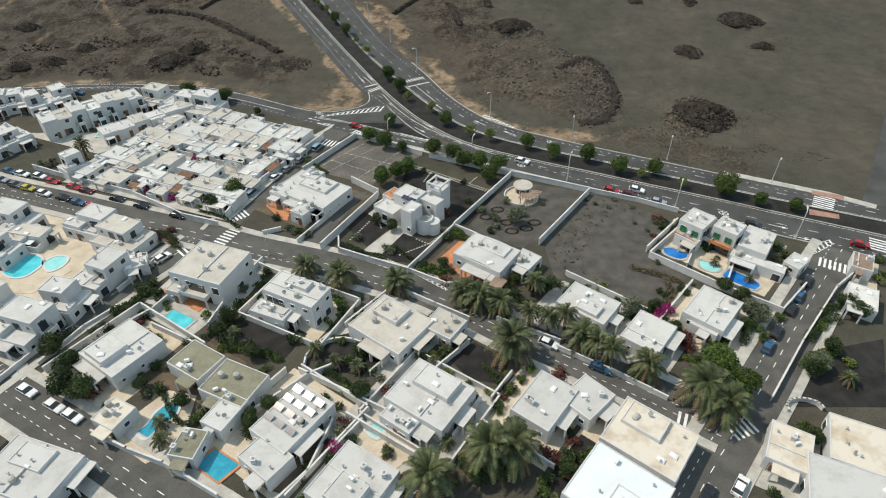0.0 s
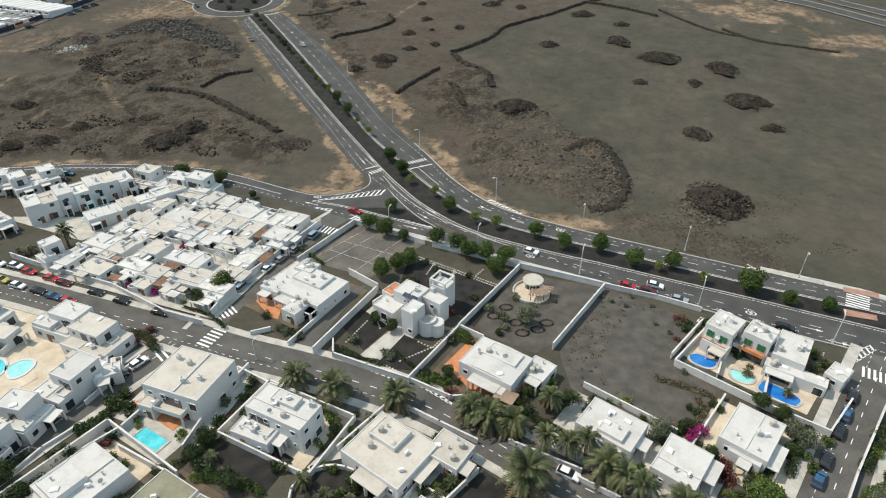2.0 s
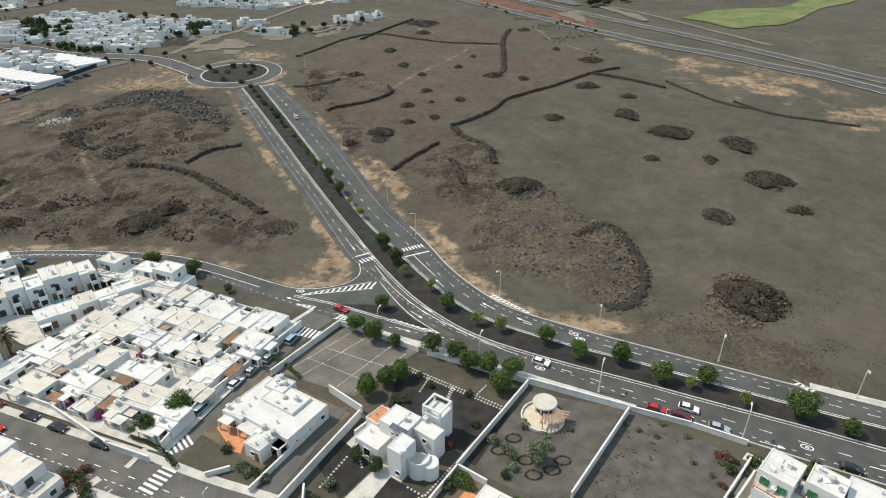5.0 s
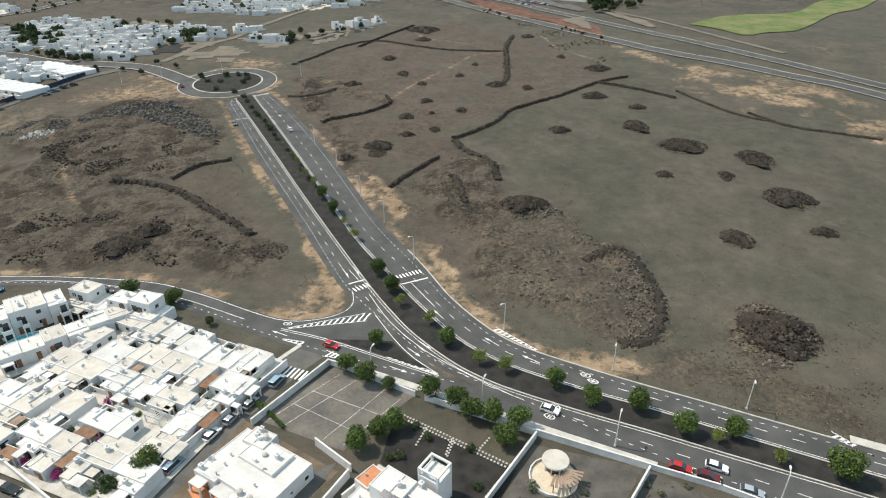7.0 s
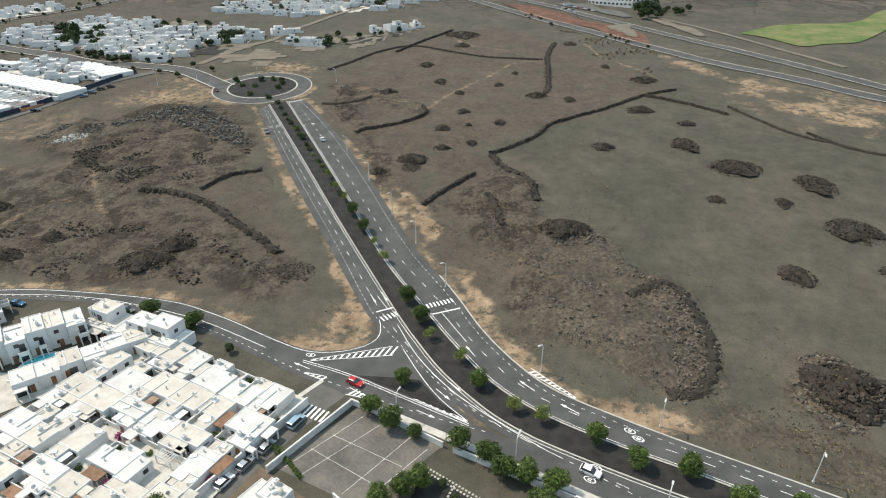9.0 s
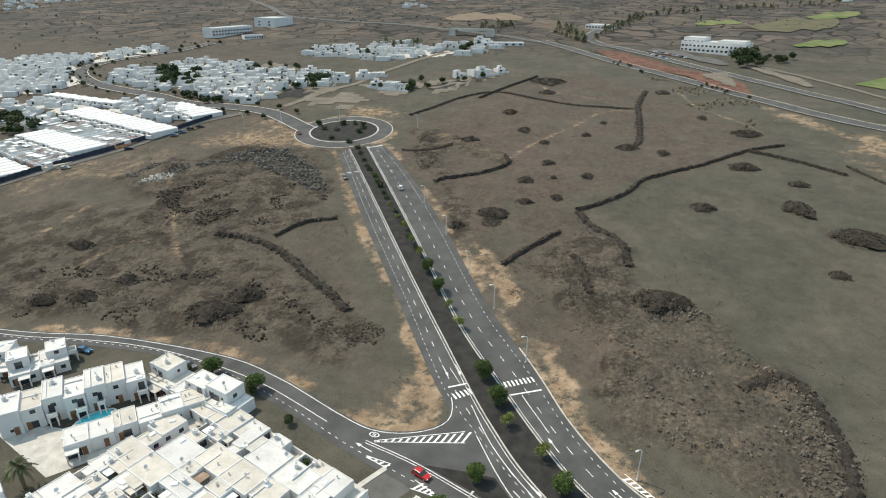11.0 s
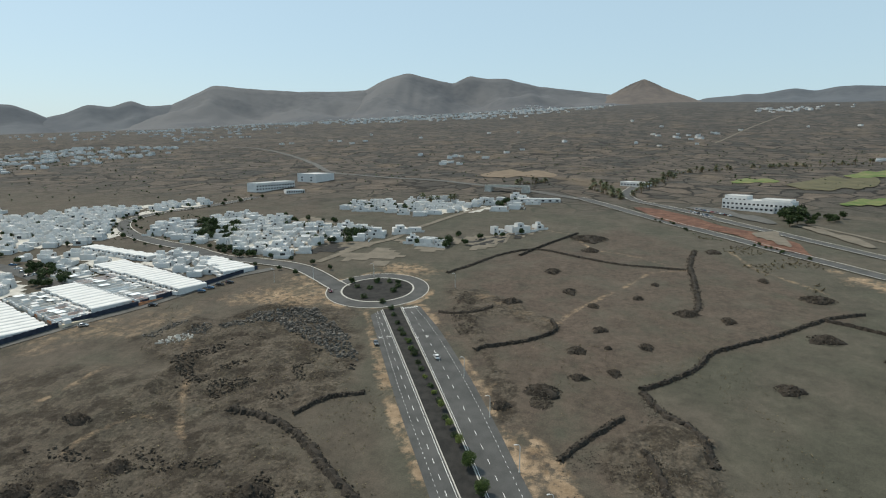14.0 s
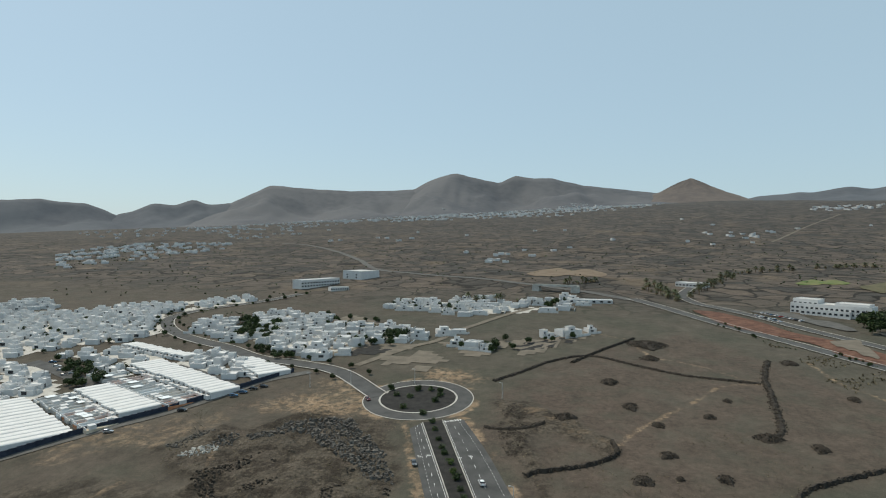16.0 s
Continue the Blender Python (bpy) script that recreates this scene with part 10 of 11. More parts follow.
for poly, n, kind, size in (([(-315.8, 505.9), (-315.3, 529.9), (-274.9, 494.0), (-277.2, 464.5)], 16, "far", 1.2), ([(-184.8, 485.2), (-181.2, 516.6), (-164.9, 497.3), (-176.8, 476.8)], 9, "far", 1.2), ([(-112.0, 479.8), (-103.4, 507.0), (-100.9, 479.5), (-106.6, 466.1)], 8, "far", 0.9), ([(-364.9, 394.7), (-318.7, 381.7), (-294.1, 366.9), (-318.9, 371.1)], 14, "far", 0.8), ([(-110.8, 630.9), (-85.9, 667.5), (-86.8, 636.2)], 5, "far", 1.2), ([(-522.3, 481.2), (-394.0, 511.4), (-349.4, 439.6), (-414.6, 410.6)], 20, "far", 0.55), ([(-303.3, 489.2), (-280.4, 520.9), (-253.4, 464.5), (-275.3, 451.7)], 26, "far", 1.1), ([(-271.4, 452.4), (-196.6, 425.1), (-227.6, 425.4)], 14, "far", 0.8), ([(-273.0, 560.4), (-192.1, 538.8), (-185.1, 446.8), (-220.8, 439.8)], 26, "far", 0.8), ([(-481.3, 480.1), (-410.6, 547.6), (-312.2, 436.8), (-379.0, 396.7)], 26, "far", 0.6), ([(-239.6, 626.9), (-154.4, 659.8), (-139.3, 600.1), (-211.5, 586.2)], 14, "far", 0.8), ([(131.7, 626.8), (150.4, 642.9), (134.3, 582.9), (123.8, 591.2)], 9, "far", 1.8), ([(146.4, 629.7), (178.1, 631.1), (167.1, 610.6), (139.6, 594.3)], 14, "far", 1.0), ([(-203.6, 484.0), (-176.0, 499.3), (-167.4, 468.7), (-188.1, 461.1)], 10, "far", 1.0), ([(-345.0, 384.9), (-289.2, 368.9), (-297.5, 348.7)], 22, "far", 0.9), ([(32.5, 610.8), (55.1, 563.8), (51.8, 553.8), (29.1, 596.3)], 9, "far", 0.5), ([(89.2, 522.3), (115.6, 481.6), (110.2, 473.6), (84.0, 513.8)], 9, "far", 0.4)):
    xs, ys = [p[0] for p in poly], [p[1] for p in poly]
    edges = list(zip(poly, poly[1:] + poly[:1]))
    for _ in range(n):
        for _ in range(40):
            x, y = _row.uniform(min(xs), max(xs)), _row.uniform(min(ys), max(ys))
            if sum((a[1] > y) != (b[1] > y) and x < (b[0] - a[0]) * (y - a[1]) / (b[1] - a[1]) + a[0] for a, b in edges) % 2:
                plant(TREES[kind], x, y, size * _row.uniform(0.7, 1.2))
                break

for s in (-1, 1):
    for x, y in evenly(beside(FAR_LINES[0], s * 8.5), 26)[2:]:
        plant(TREES["far"], x + _row.uniform(-2, 2), y + _row.uniform(-2, 2), _row.uniform(0.45, 0.8))

# ---------------------------------------------------------------- the round terrace house in the lava garden
rx, ry = [(21.2, 132.6)][0]
garden_house = thing("garden_pavilion", rx, ry, 0.06, -30, "round garden house with a pale deck and circular roof", "pavilion")
part("deck", MB().tube([(0, 0, -0.1), (0, 0, 0.3)], [4.6, 4.6], 36), garden_house, "pale pink paved round deck", PAVING)
part("room", MB().tube([(-0.6, 2.2, 0.3), (-0.6, 2.2, 2.3)], [1.7, 1.7], 24), garden_house, "dark round room with glass walls", GLASS)
for k in range(8):
    a = k * 0.7854
    part("post", MB().box(-0.6 + 2.0 * math.cos(a), 2.2 + 2.0 * math.sin(a), 0.3, 0.22, 0.22, 2.0, math.degrees(a)), garden_house, "", WHITE)
part("roof", MB().tube([(-0.6, 2.2, 2.3), (-0.6, 2.2, 2.35), (-0.6, 2.2, 2.62), (-0.6, 2.2, 2.75)], [2.6, 2.65, 2.55, 0.8], 28), garden_house, "cream round flat roof", ROOFS["cream"])
for k in range(10):
    a = radians(15 - k * 11)
    part("roof_slat", MB().box(0.4 + 3.2 * math.cos(a), 0.8 + 3.2 * math.sin(a), 2.2, 3.0, 0.5, 0.08, math.degrees(a)), garden_house, "", ROOFS["brown"])
for k in range(8):
    a = radians(150 + k * 20)
    part("low_wall", MB().box(4.5 * math.cos(a), 4.5 * math.sin(a), 0.3, 0.25, 1.55, 0.5, math.degrees(a)), garden_house, "", WALLW)
for k in range(3):
    a = radians(10 - k * 45)
    part("post", MB().box(0.4 + 4.2 * math.cos(a), 0.8 + 4.2 * math.sin(a), 0.0, 0.14, 0.14, 2.2), garden_house, "", WOOD)
rg_ = random.Random(3)
for k, (qx, qy) in enumerate([(11.2, 123.7), (14.4, 126.9), (16.1, 121.2), (20.9, 118.7), (17.2, 117.6), (23.3, 121.1)]):
    ring = MB()
    for j in range(16):
        a = j * 0.3927
        ring.stone(qx + 1.5 * math.cos(a), qy + 1.1 * math.sin(a), 0.2, 0.32, rg_)
    solid("stone_ring", ring, LAVA, "ring of dark lava stones round a plant bed", "stone border", "stuff")

# ---------------------------------------------------------------- the far town
def shell(mb, x, y, z, w, d, h, t=0.3, p=0.4):
    """Four walls with a parapet that stands above the roof deck."""
    hw, hd = w / 2, d / 2
    rings = [(hw, hd, z), (hw, hd, z + h + p), (hw - t, hd - t, z + h + p), (hw - t, hd - t, z + h - 0.05)]
    v = [(x + sx * a, y + sy * b, c) for a, b, c in rings for sx, sy in ((-1, -1), (1, -1), (1, 1), (-1, 1))]
    return mb.add(v, [(4 * r + i, 4 * r + (i + 1) % 4, 4 * r + 4 + (i + 1) % 4, 4 * r + 4 + i) for r in range(3) for i in range(4)])


def make_far_house(w, d, seed, low=2.6, tall=0.35, name="house"):
    """A white house of several boxes stepped in height, with dark openings and a yard wall."""
    rng = random.Random(seed)
    root = thing(name, 0, -600, 0, 0, "white flat-roofed house in the far town" if name == "house" else "small white terraced house in the far town", "house", "far town houses")
    walls, decks = MB(), MB()
    boxes = [(0, 0, w * 0.72, d * 0.8, low)]
    for _ in range(4):
        bw, bd = w * rng.uniform(0.22, 0.45), d * rng.uniform(0.25, 0.55)
        boxes.append((rng.uniform(-1, 1) * (w - bw) / 2, rng.uniform(-1, 1) * (d - bd) / 2, bw, bd, low * (1.8 if rng.random() < tall * 0.6 else rng.uniform(0.75, 1.15))))
    for x, y, bw, bd, h in boxes:
        shell(walls, x, y, -0.6, bw, bd, h + 0.6)
        decks.box(x, y, h - 0.15, bw - 0.6, bd - 0.6, 0.17)
    part("wall", walls, root, mat=WHITE)
    part("roof", decks, root, mat=SHEETWHITE if rng.random() < 0.75 else ROOFS["cream"])
    x, y, bw, bd, h = boxes[0]
    part("window", MB().box(x - bw * 0.1, -bd / 2, 0.3, rng.choice((1.2, 2.2, 2.8)), 0.14, 1.8), root, mat=GLASS)
    x, y, bw, bd, h = max(boxes, key=lambda q: q[4])
    if name == "house":
        part("window", MB().box(x, y - bd / 2, h - 2.2, 1.4, 0.14, 1.3), root, mat=GLASS)
        part("yard_wall", MB().box(0, -d / 2 - 2.5, -0.5, w * 1.05, 0.2, 1.8), root, mat=WALLW)
    return root


FARH = [make_far_house(*a) for a in ((13, 11, 1), (15, 10, 2), (11, 10, 3, 2.9, 0.6), (17, 11, 4), (10, 9, 5, 2.7, 0.1), (14, 12, 6, 2.8, 0.5), (12, 9, 7))]
SMALLH = [make_far_house(*a) for a in ((11, 9.5, 11, 2.2, 0.5, "terraced_house"), (12, 9, 12, 2.3, 0.6, "terraced_house"), (10.5, 10, 13, 2.3, 0.2, "terraced_house"), (13, 10, 14, 2.2, 0.4, "terraced_house"))]
_far = random.Random(31)


def inside(x, y, poly):
    hit = False
    for (x0, y0), (x1, y1) in zip(poly, poly[1:] + poly[:1]):
        if (y0 > y) != (y1 > y) and x < (x1 - x0) * (y - y0) / (y1 - y0) + x0:
            hit = not hit
    return hit


def scatter(poly, gap, seed):
    """Points inside an outline, no two nearer than gap."""
    rng, pts = random.Random(seed), []
    xs, ys = [p[0] for p in poly], [p[1] for p in poly]
    for _ in range(6000):
        x, y = rng.uniform(min(xs), max(xs)), rng.uniform(min(ys), max(ys))
        if inside(x, y, poly) and all((x - a) ** 2 + (y - b) ** 2 > gap * gap for a, b in pts):
            pts.append((x, y))
    return pts


def suburb(poly, gap, turn, seed, kinds=None, lo=0.85, hi=1.1):
    spots = np.array(scatter(poly, gap, seed))
    near = np.minimum.reduce([line_gap(spots[:, 0], spots[:, 1], q) for q in FAR_LINES])
    for (x, y), room in zip(spots, near):
        if room < 11:
            continue
        s = _far.uniform(lo, hi)
        c = copy_thing(_far.choice(kinds or FARH), Matrix.Identity(4))
        c.matrix_basis = pose(x, y, over(x, y) + 0.1, 0, 0, turn + _far.choice((0, 90, 180, 0)) + _far.uniform(-5, 5)) @ Matrix.Scale(s, 4)


suburb([(-556.0, 486.5), (-486.7, 502.7), (-469.6, 550.4), (-406.5, 521.5), (-350.4, 465.6), (-349.4, 439.6), (-375.4, 419.0), (-395.4, 375.8)], 9.8, 20, 1, SMALLH)
suburb([(-454.5, 529.8), (-464.3, 551.6), (-421.6, 567.5), (-397.6, 537.3), (-413.8, 519.8)], 10.0, 5, 2, SMALLH)
suburb([(-402.1, 559.5), (-412.8, 602.7), (-383.4, 619.8), (-360.5, 584.2), (-385.5, 554.4)], 11.0, 5, 12, SMALLH)
suburb([(-325.7, 471.5), (-339.9, 500.1), (-325.9, 522.5), (-301.8, 487.5), (-271.8, 457.2), (-287.1, 453.6)], 11.0, 15, 3, None)
suburb([(-324.5, 527.8), (-310.6, 562.8), (-240.2, 523.9), (-181.0, 527.1), (-170.0, 499.8), (-185.7, 469.6), (-190.5, 433.3), (-224.7, 438.4), (-250.1, 439.5), (-274.2, 448.7), (-273.0, 484.3)], 10.5, 15, 13, None)
suburb([(-274.3, 539.6), (-261.0, 547.7), (-253.4, 530.0), (-261.9, 523.3)], 9.0, 5, 14, None)
suburb([(-238.1, 602.3), (-227.4, 643.2), (-188.4, 645.0), (-177.1, 682.8), (-136.7, 656.3), (-100.2, 627.4), (-109.4, 597.9), (-148.3, 581.3), (-203.1, 595.6)], 13.0, 5, 4, None)
suburb([(-175.0, 477.2), (-159.8, 506.0), (-142.3, 530.1), (-138.3, 503.8), (-158.2, 460.8)], 12.0, 5, 7, None)
suburb([(-131.6, 657.5), (-89.3, 694.3), (-65.1, 665.6), (-88.4, 613.3), (-108.2, 617.1)], 14.0, 5, 6, None)
suburb([(-382.9, 367.2), (-354.4, 379.2), (-313.3, 353.2), (-308.6, 337.4), (-315.6, 320.7)], 9.5, 20, 9, SMALLH)
suburb([(-357.7, 396.3), (-332.8, 414.6), (-291.2, 399.1), (-299.5, 375.5), (-332.3, 389.9)], 12.0, 20, 10, SMALLH)
suburb([(-281.3, 410.7), (-269.1, 425.9), (-215.6, 396.7), (-215.1, 381.3)], 9.0, 20, 11, SMALLH)
suburb([(-604.2, 519.7), (-583.3, 558.2), (-524.1, 522.6), (-556.0, 486.5)], 12.0, 20, 15, None)


def make_bungalow(porch):
    """One unit of a row, a metre square to be drawn out: white walls, a low ridged roof and a front window."""
    root = thing("bungalow", 0, -600, 0, 0, "narrow white row bungalow with a low ridged roof", "bungalow", "row bungalows")
    part("wall", MB().box(0, 0, -0.6, 0.97, 1.0, 3.2).box(0.02, -0.56, -0.3, 0.9, 0.1, porch), root, mat=WHITE)
    top = MB()
    v = [(x, y, z) for y in (-0.51, 0.51) for x, z in ((-0.49, 2.6), (-0.4, 2.95), (0, 3.1), (0.4, 2.95), (0.49, 2.6))]
    top.add(v, [(i, i + 1, 6 + i, 5 + i) for i in range(4)] + [(4, 3, 2, 1, 0), (5, 6, 7, 8, 9)])
    part("roof", top, root, mat=SHEETWHITE)
    part("window", MB().box(0.1, -0.5, 0.9, 0.4, 0.02, 1.2), root, mat=GLASS)

    return root


def make_yard(mat, awning, shed=0.0):
    """A strip of yard, a metre square to be drawn out: paving, party walls, an awning and a white back room."""
    root = thing("bungalow_yard", 0, -600, 0, 0, "narrow walled yard behind a row bungalow", "yard", "bungalow yards")
    part("paving", MB().box(0, 0, -0.8, 0.98, 1.0, 1.6), root, mat=mat)
    part("wall", MB().box(-0.47, 0, -0.6, 0.085, 1.0, 2.5).box(0, -0.485, -0.6, 0.8, 0.02, 2.4), root, mat=WHITE)
    if awning:
        part("awning", MB().box(0.02, awning, 2.3, 0.9, 0.28, 0.1), root, mat=ROOFS["pale"])
    if shed:
        part("back_room", MB().box(0.1, shed, 0.5, 0.7, 0.2, 2.0), root, mat=WHITE)
    return root


BUNG = [make_bungalow(1.9), make_bungalow(1.3)]
YARD = [make_yard(CONCRETE, 0.3, -0.2), make_yard(ROOFS["pale"], 0, 0.35), make_yard(PAVING, 0, -0.3), make_yard(ROOFS["white"], -0.25), make_yard(CONCRETE, 0, 0.1), make_yard(ROOFS["cream"], 0, 0.3), make_yard(CONCRETE, -0.1, 0.35), make_yard(ROOFS["terra"], 0, -0.1)]


def strip(kinds, a, b, c, d, wide=4.6):
    """Units side by side between the end a-d and the end b-c, each as deep as the strip."""
    a, b, c, d = (np.array(p[:2]) for p in (a, b, c, d))
    p, q = (a + b) / 2, (c + d) / 2
    n = max(2, int(np.hypot(*(q - p)) / wide))
    u = (q - p) / n
    rot = math.degrees(math.atan2(u[1], u[0]))
    nrm = np.array([-u[1], u[0]]) / np.hypot(*u)
    for k in range(n):
        t = (k + 0.5) / n
        depth = abs((a + (d - a) * t - b - (c - b) * t) @ nrm)
        x, y = p + (q - p) * t + nrm * _far.uniform(-0.6, 0.6)
        c_ = copy_thing(_far.choice(kinds), Matrix.Identity(4))
        c_.matrix_basis = pose(x, y, over(x, y) + 0.1, 0, 0, rot) @ Matrix.Diagonal((np.hypot(*u), depth, 1.0, 1.0))


strip(BUNG, (-325.8, 317.6), (-298.4, 329.7), (-245.3, 310.1), (-259.3, 282.0))
strip(YARD, (-297.1, 331.5), (-289.3, 346.1), (-233.8, 323.8), (-240.4, 311.2))
strip(BUNG, (-289.2, 345.3), (-279.5, 358.8), (-232.7, 344.8), (-234.8, 324.8))
strip(YARD, (-282.6, 359.9), (-277.1, 376.6), (-219.8, 357.9), (-224.4, 340.8))
strip(BUNG, (-296.5, 386.0), (-287.5, 401.8), (-209.9, 373.0), (-215.6, 358.1))
strip(BUNG, (-246.1, 409.8), (-234.8, 418.2), (-200.9, 404.3), (-208.3, 386.4))
strip(YARD, (-305.1, 366.2), (-299.6, 383.1), (-285.2, 378.9), (-288.8, 362.2))
strip(BUNG, (-332.6, 418.8), (-339.7, 430.2), (-276.1, 415.3), (-273.0, 406.2))
garden_wall([tuple(q) for q in evenly([(-257.5, 280.6), (-241.9, 313.9), (-225.7, 341.5), (-211.6, 376.6), (-200.4, 406.3)], 48)], 2.4, "long dark-blue wall of the bungalow estate", mat=NAVY)


def big_building(x, y, rot, w, d, h, label, wings=(), windows=8):
    """A large far building: stepped shells with roof decks and a front of dark windows."""
    root = thing("building", x, y, over(x, y), rot, label, "building")
    walls, decks = MB(), MB()
    for k, (dx, dy, ww, dd, hh) in enumerate(((0, 0, w, d, h),) + tuple(wings)):
        shell(walls, dx, dy, -1.5, ww, dd, hh + 1.5)
        decks.box(dx, dy, hh - 0.2, ww - 0.6, dd - 0.6, 0.2)
        n = int(windows * ww / w)
        for i in range(n):
            for s in range(max(1, int(hh / 3.4))):
                part("window", MB().box(dx - ww / 2 + (i + 0.5) * ww / n, dy - dd / 2, 0.9 + 3.2 * s, min(2.6, 0.55 * ww / n), 0.16, 1.5), root, mat=GLASS)
    part("wall", walls, root, mat=WHITE)
    part("roof", decks, root, mat=ROOFS["white"])
    return root


big_building(-352.0, 794.5, -16, 30.0, 34.0, 9.0, "large plain white depot building", (), 2)
big_building(-366.5, 712.1, 73, 57.5, 14.0, 8.0, "long white building with rows of windows", (), 14)
big_building(-327.3, 690.8, 45, 20.0, 9.0, 3.4, "low white building beside the depot", (), 8)
big_building(123.5, 662.6, -30, 54.8, 18.0, 8.0, "long white hotel with stepped flat roofs", ((-18, 3, 18, 16, 11), (14, 2, 22, 15, 9.5), (-2, -9, 34, 8, 4)), 16)
big_building(31.8, 805.3, -29, 29.8, 16.0, 4.0, "low white house with an arched front", (), 8)
big_building(-70.2, 673.6, 10, 52.6, 10.0, 3.0, "long low red-brown roofed building", (), 8)

# ---------------------------------------------------------------- mountains
FLANKS = []


def sierra(crest, foot, seed, mat, label):
    """A weathered range: a wavering crest through a few summits, concave flanks cut by gullies."""
    a = np.array(crest, float)
    s_ = np.r_[0, np.cumsum(np.hypot(*np.diff(a[:, :2], axis=0).T))]
    n, rows = int(s_[-1] / 18), 15
    t = np.linspace(0, s_[-1], n)
    cx, cy = np.interp(t, s_, a[:, 0]), np.interp(t, s_, a[:, 1])
    cz = np.interp(t, s_, a[:, 2])
    cz = np.convolve(np.pad(cz, 1, mode="edge"), np.ones(3) / 3, "valid")
    mb, v = MB(), []
    d = Vector((cx[-1] - cx[0], cy[-1] - cy[0])).normalized()
    out = Vector((d.y, -d.x))
    for i in range(n):
        top = cz[i] + 5 * noise.noise((t[i] * 0.012, seed, 0.3))
        for r in range(-rows, rows + 1):
            u = abs(r) / rows
            side = 1 if r > 0 else -1
            wide = foot * (0.75 + 0.35 * noise.noise((t[i] * 0.0022, seed, side))) 
            px, py = cx[i] + out.x * side * wide * u, cy[i] + out.y * side * wide * u
            rib = noise.noise((px * 0.0032, py * 0.0032, seed)) + 0.45 * noise.noise((px * 0.0085, py * 0.0085, seed + 5)) + 0.2 * noise.noise((px * 0.02, py * 0.02, seed + 9))
            low = land(px, py) - 12
            z = low + max(0.0, top - low) * (1 - u) ** 2.0 * (1 + 0.55 * rib * min(1.0, 2.5 * u))
            v.append((px, py, z))
    FLANKS.append(np.array(v))
    w = 2 * rows + 1
    mb.add(v, [(i * w + r, (i + 1) * w + r, (i + 1) * w + r + 1, i * w + r + 1) for i in range(n - 1) for r in range(w - 1)])
    return solid("mountain", mb, mat, label, "mountain", "structure", smooth=True)


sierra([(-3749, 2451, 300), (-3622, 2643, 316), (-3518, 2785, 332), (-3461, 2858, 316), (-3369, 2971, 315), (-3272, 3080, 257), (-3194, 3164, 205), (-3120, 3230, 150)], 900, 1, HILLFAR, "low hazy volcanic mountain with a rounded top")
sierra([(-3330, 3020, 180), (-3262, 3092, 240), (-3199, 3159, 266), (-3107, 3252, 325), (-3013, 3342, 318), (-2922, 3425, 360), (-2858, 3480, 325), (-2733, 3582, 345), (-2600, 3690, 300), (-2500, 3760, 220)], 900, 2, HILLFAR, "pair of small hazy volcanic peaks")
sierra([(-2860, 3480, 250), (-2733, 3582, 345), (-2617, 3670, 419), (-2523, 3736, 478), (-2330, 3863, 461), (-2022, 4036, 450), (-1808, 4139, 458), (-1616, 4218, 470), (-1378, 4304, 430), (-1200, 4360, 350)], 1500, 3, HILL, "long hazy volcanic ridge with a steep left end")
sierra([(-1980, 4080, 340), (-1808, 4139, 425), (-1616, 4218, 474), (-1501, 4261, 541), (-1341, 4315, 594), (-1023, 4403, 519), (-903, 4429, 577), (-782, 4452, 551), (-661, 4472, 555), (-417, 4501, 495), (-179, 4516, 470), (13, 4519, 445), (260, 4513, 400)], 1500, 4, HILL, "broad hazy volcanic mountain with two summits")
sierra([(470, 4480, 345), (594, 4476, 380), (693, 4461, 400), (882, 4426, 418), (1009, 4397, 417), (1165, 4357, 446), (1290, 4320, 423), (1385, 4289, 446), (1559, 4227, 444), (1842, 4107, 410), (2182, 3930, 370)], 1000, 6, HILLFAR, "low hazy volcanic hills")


def volcano(x, y, radius, height, seed, mat, label, power=1.25):
    """A single weathered cone, its slopes scored by gullies."""
    mb, rings, segs, v = MB(), 20, 96, []
    base = land(x, y) - 8
    for r in range(rings + 1):
        for k in range(segs):
            a, q = 6.28319 * k / segs, r / rings
            gully = 0.10 * noise.noise((3 * math.cos(a) + seed, 3 * math.sin(a), 2 * q)) + 0.05 * noise.noise((11 * math.cos(a), 11 * math.sin(a) + seed, 4 * q))
            px, py = radius * (q + 0.02) * math.cos(a), radius * (q + 0.02) * math.sin(a)
            v.append((x + px, y + py, base + height * max(0.0, 1 - q) ** power * (1 + gully * min(1, 4 * q))))
    f = [(r * segs + k, (r + 1) * segs + k, (r + 1) * segs + (k + 1) % segs, r * segs + (k + 1) % segs) for r in range(rings) for k in range(segs)]
    return solid("mountain", mb.add(v, f + [tuple(range(segs))]), mat, label, "mountain", "structure", smooth=True)


volcano(288, 4503, 560, 218, 11, HILLWARM, "steep reddish volcanic cone")

FLANKS = np.concatenate(FLANKS)


def upon(x, y):
    """Height of the ground or of the mountain flank that covers it."""
    d = (FLANKS[:, 0] - x) ** 2 + (FLANKS[:, 1] - y) ** 2
    near = np.argsort(d)[:3]
    return max(over(x, y), float(FLANKS[near, 2].mean())) if d[near[0]] < 3600 else over(x, y)


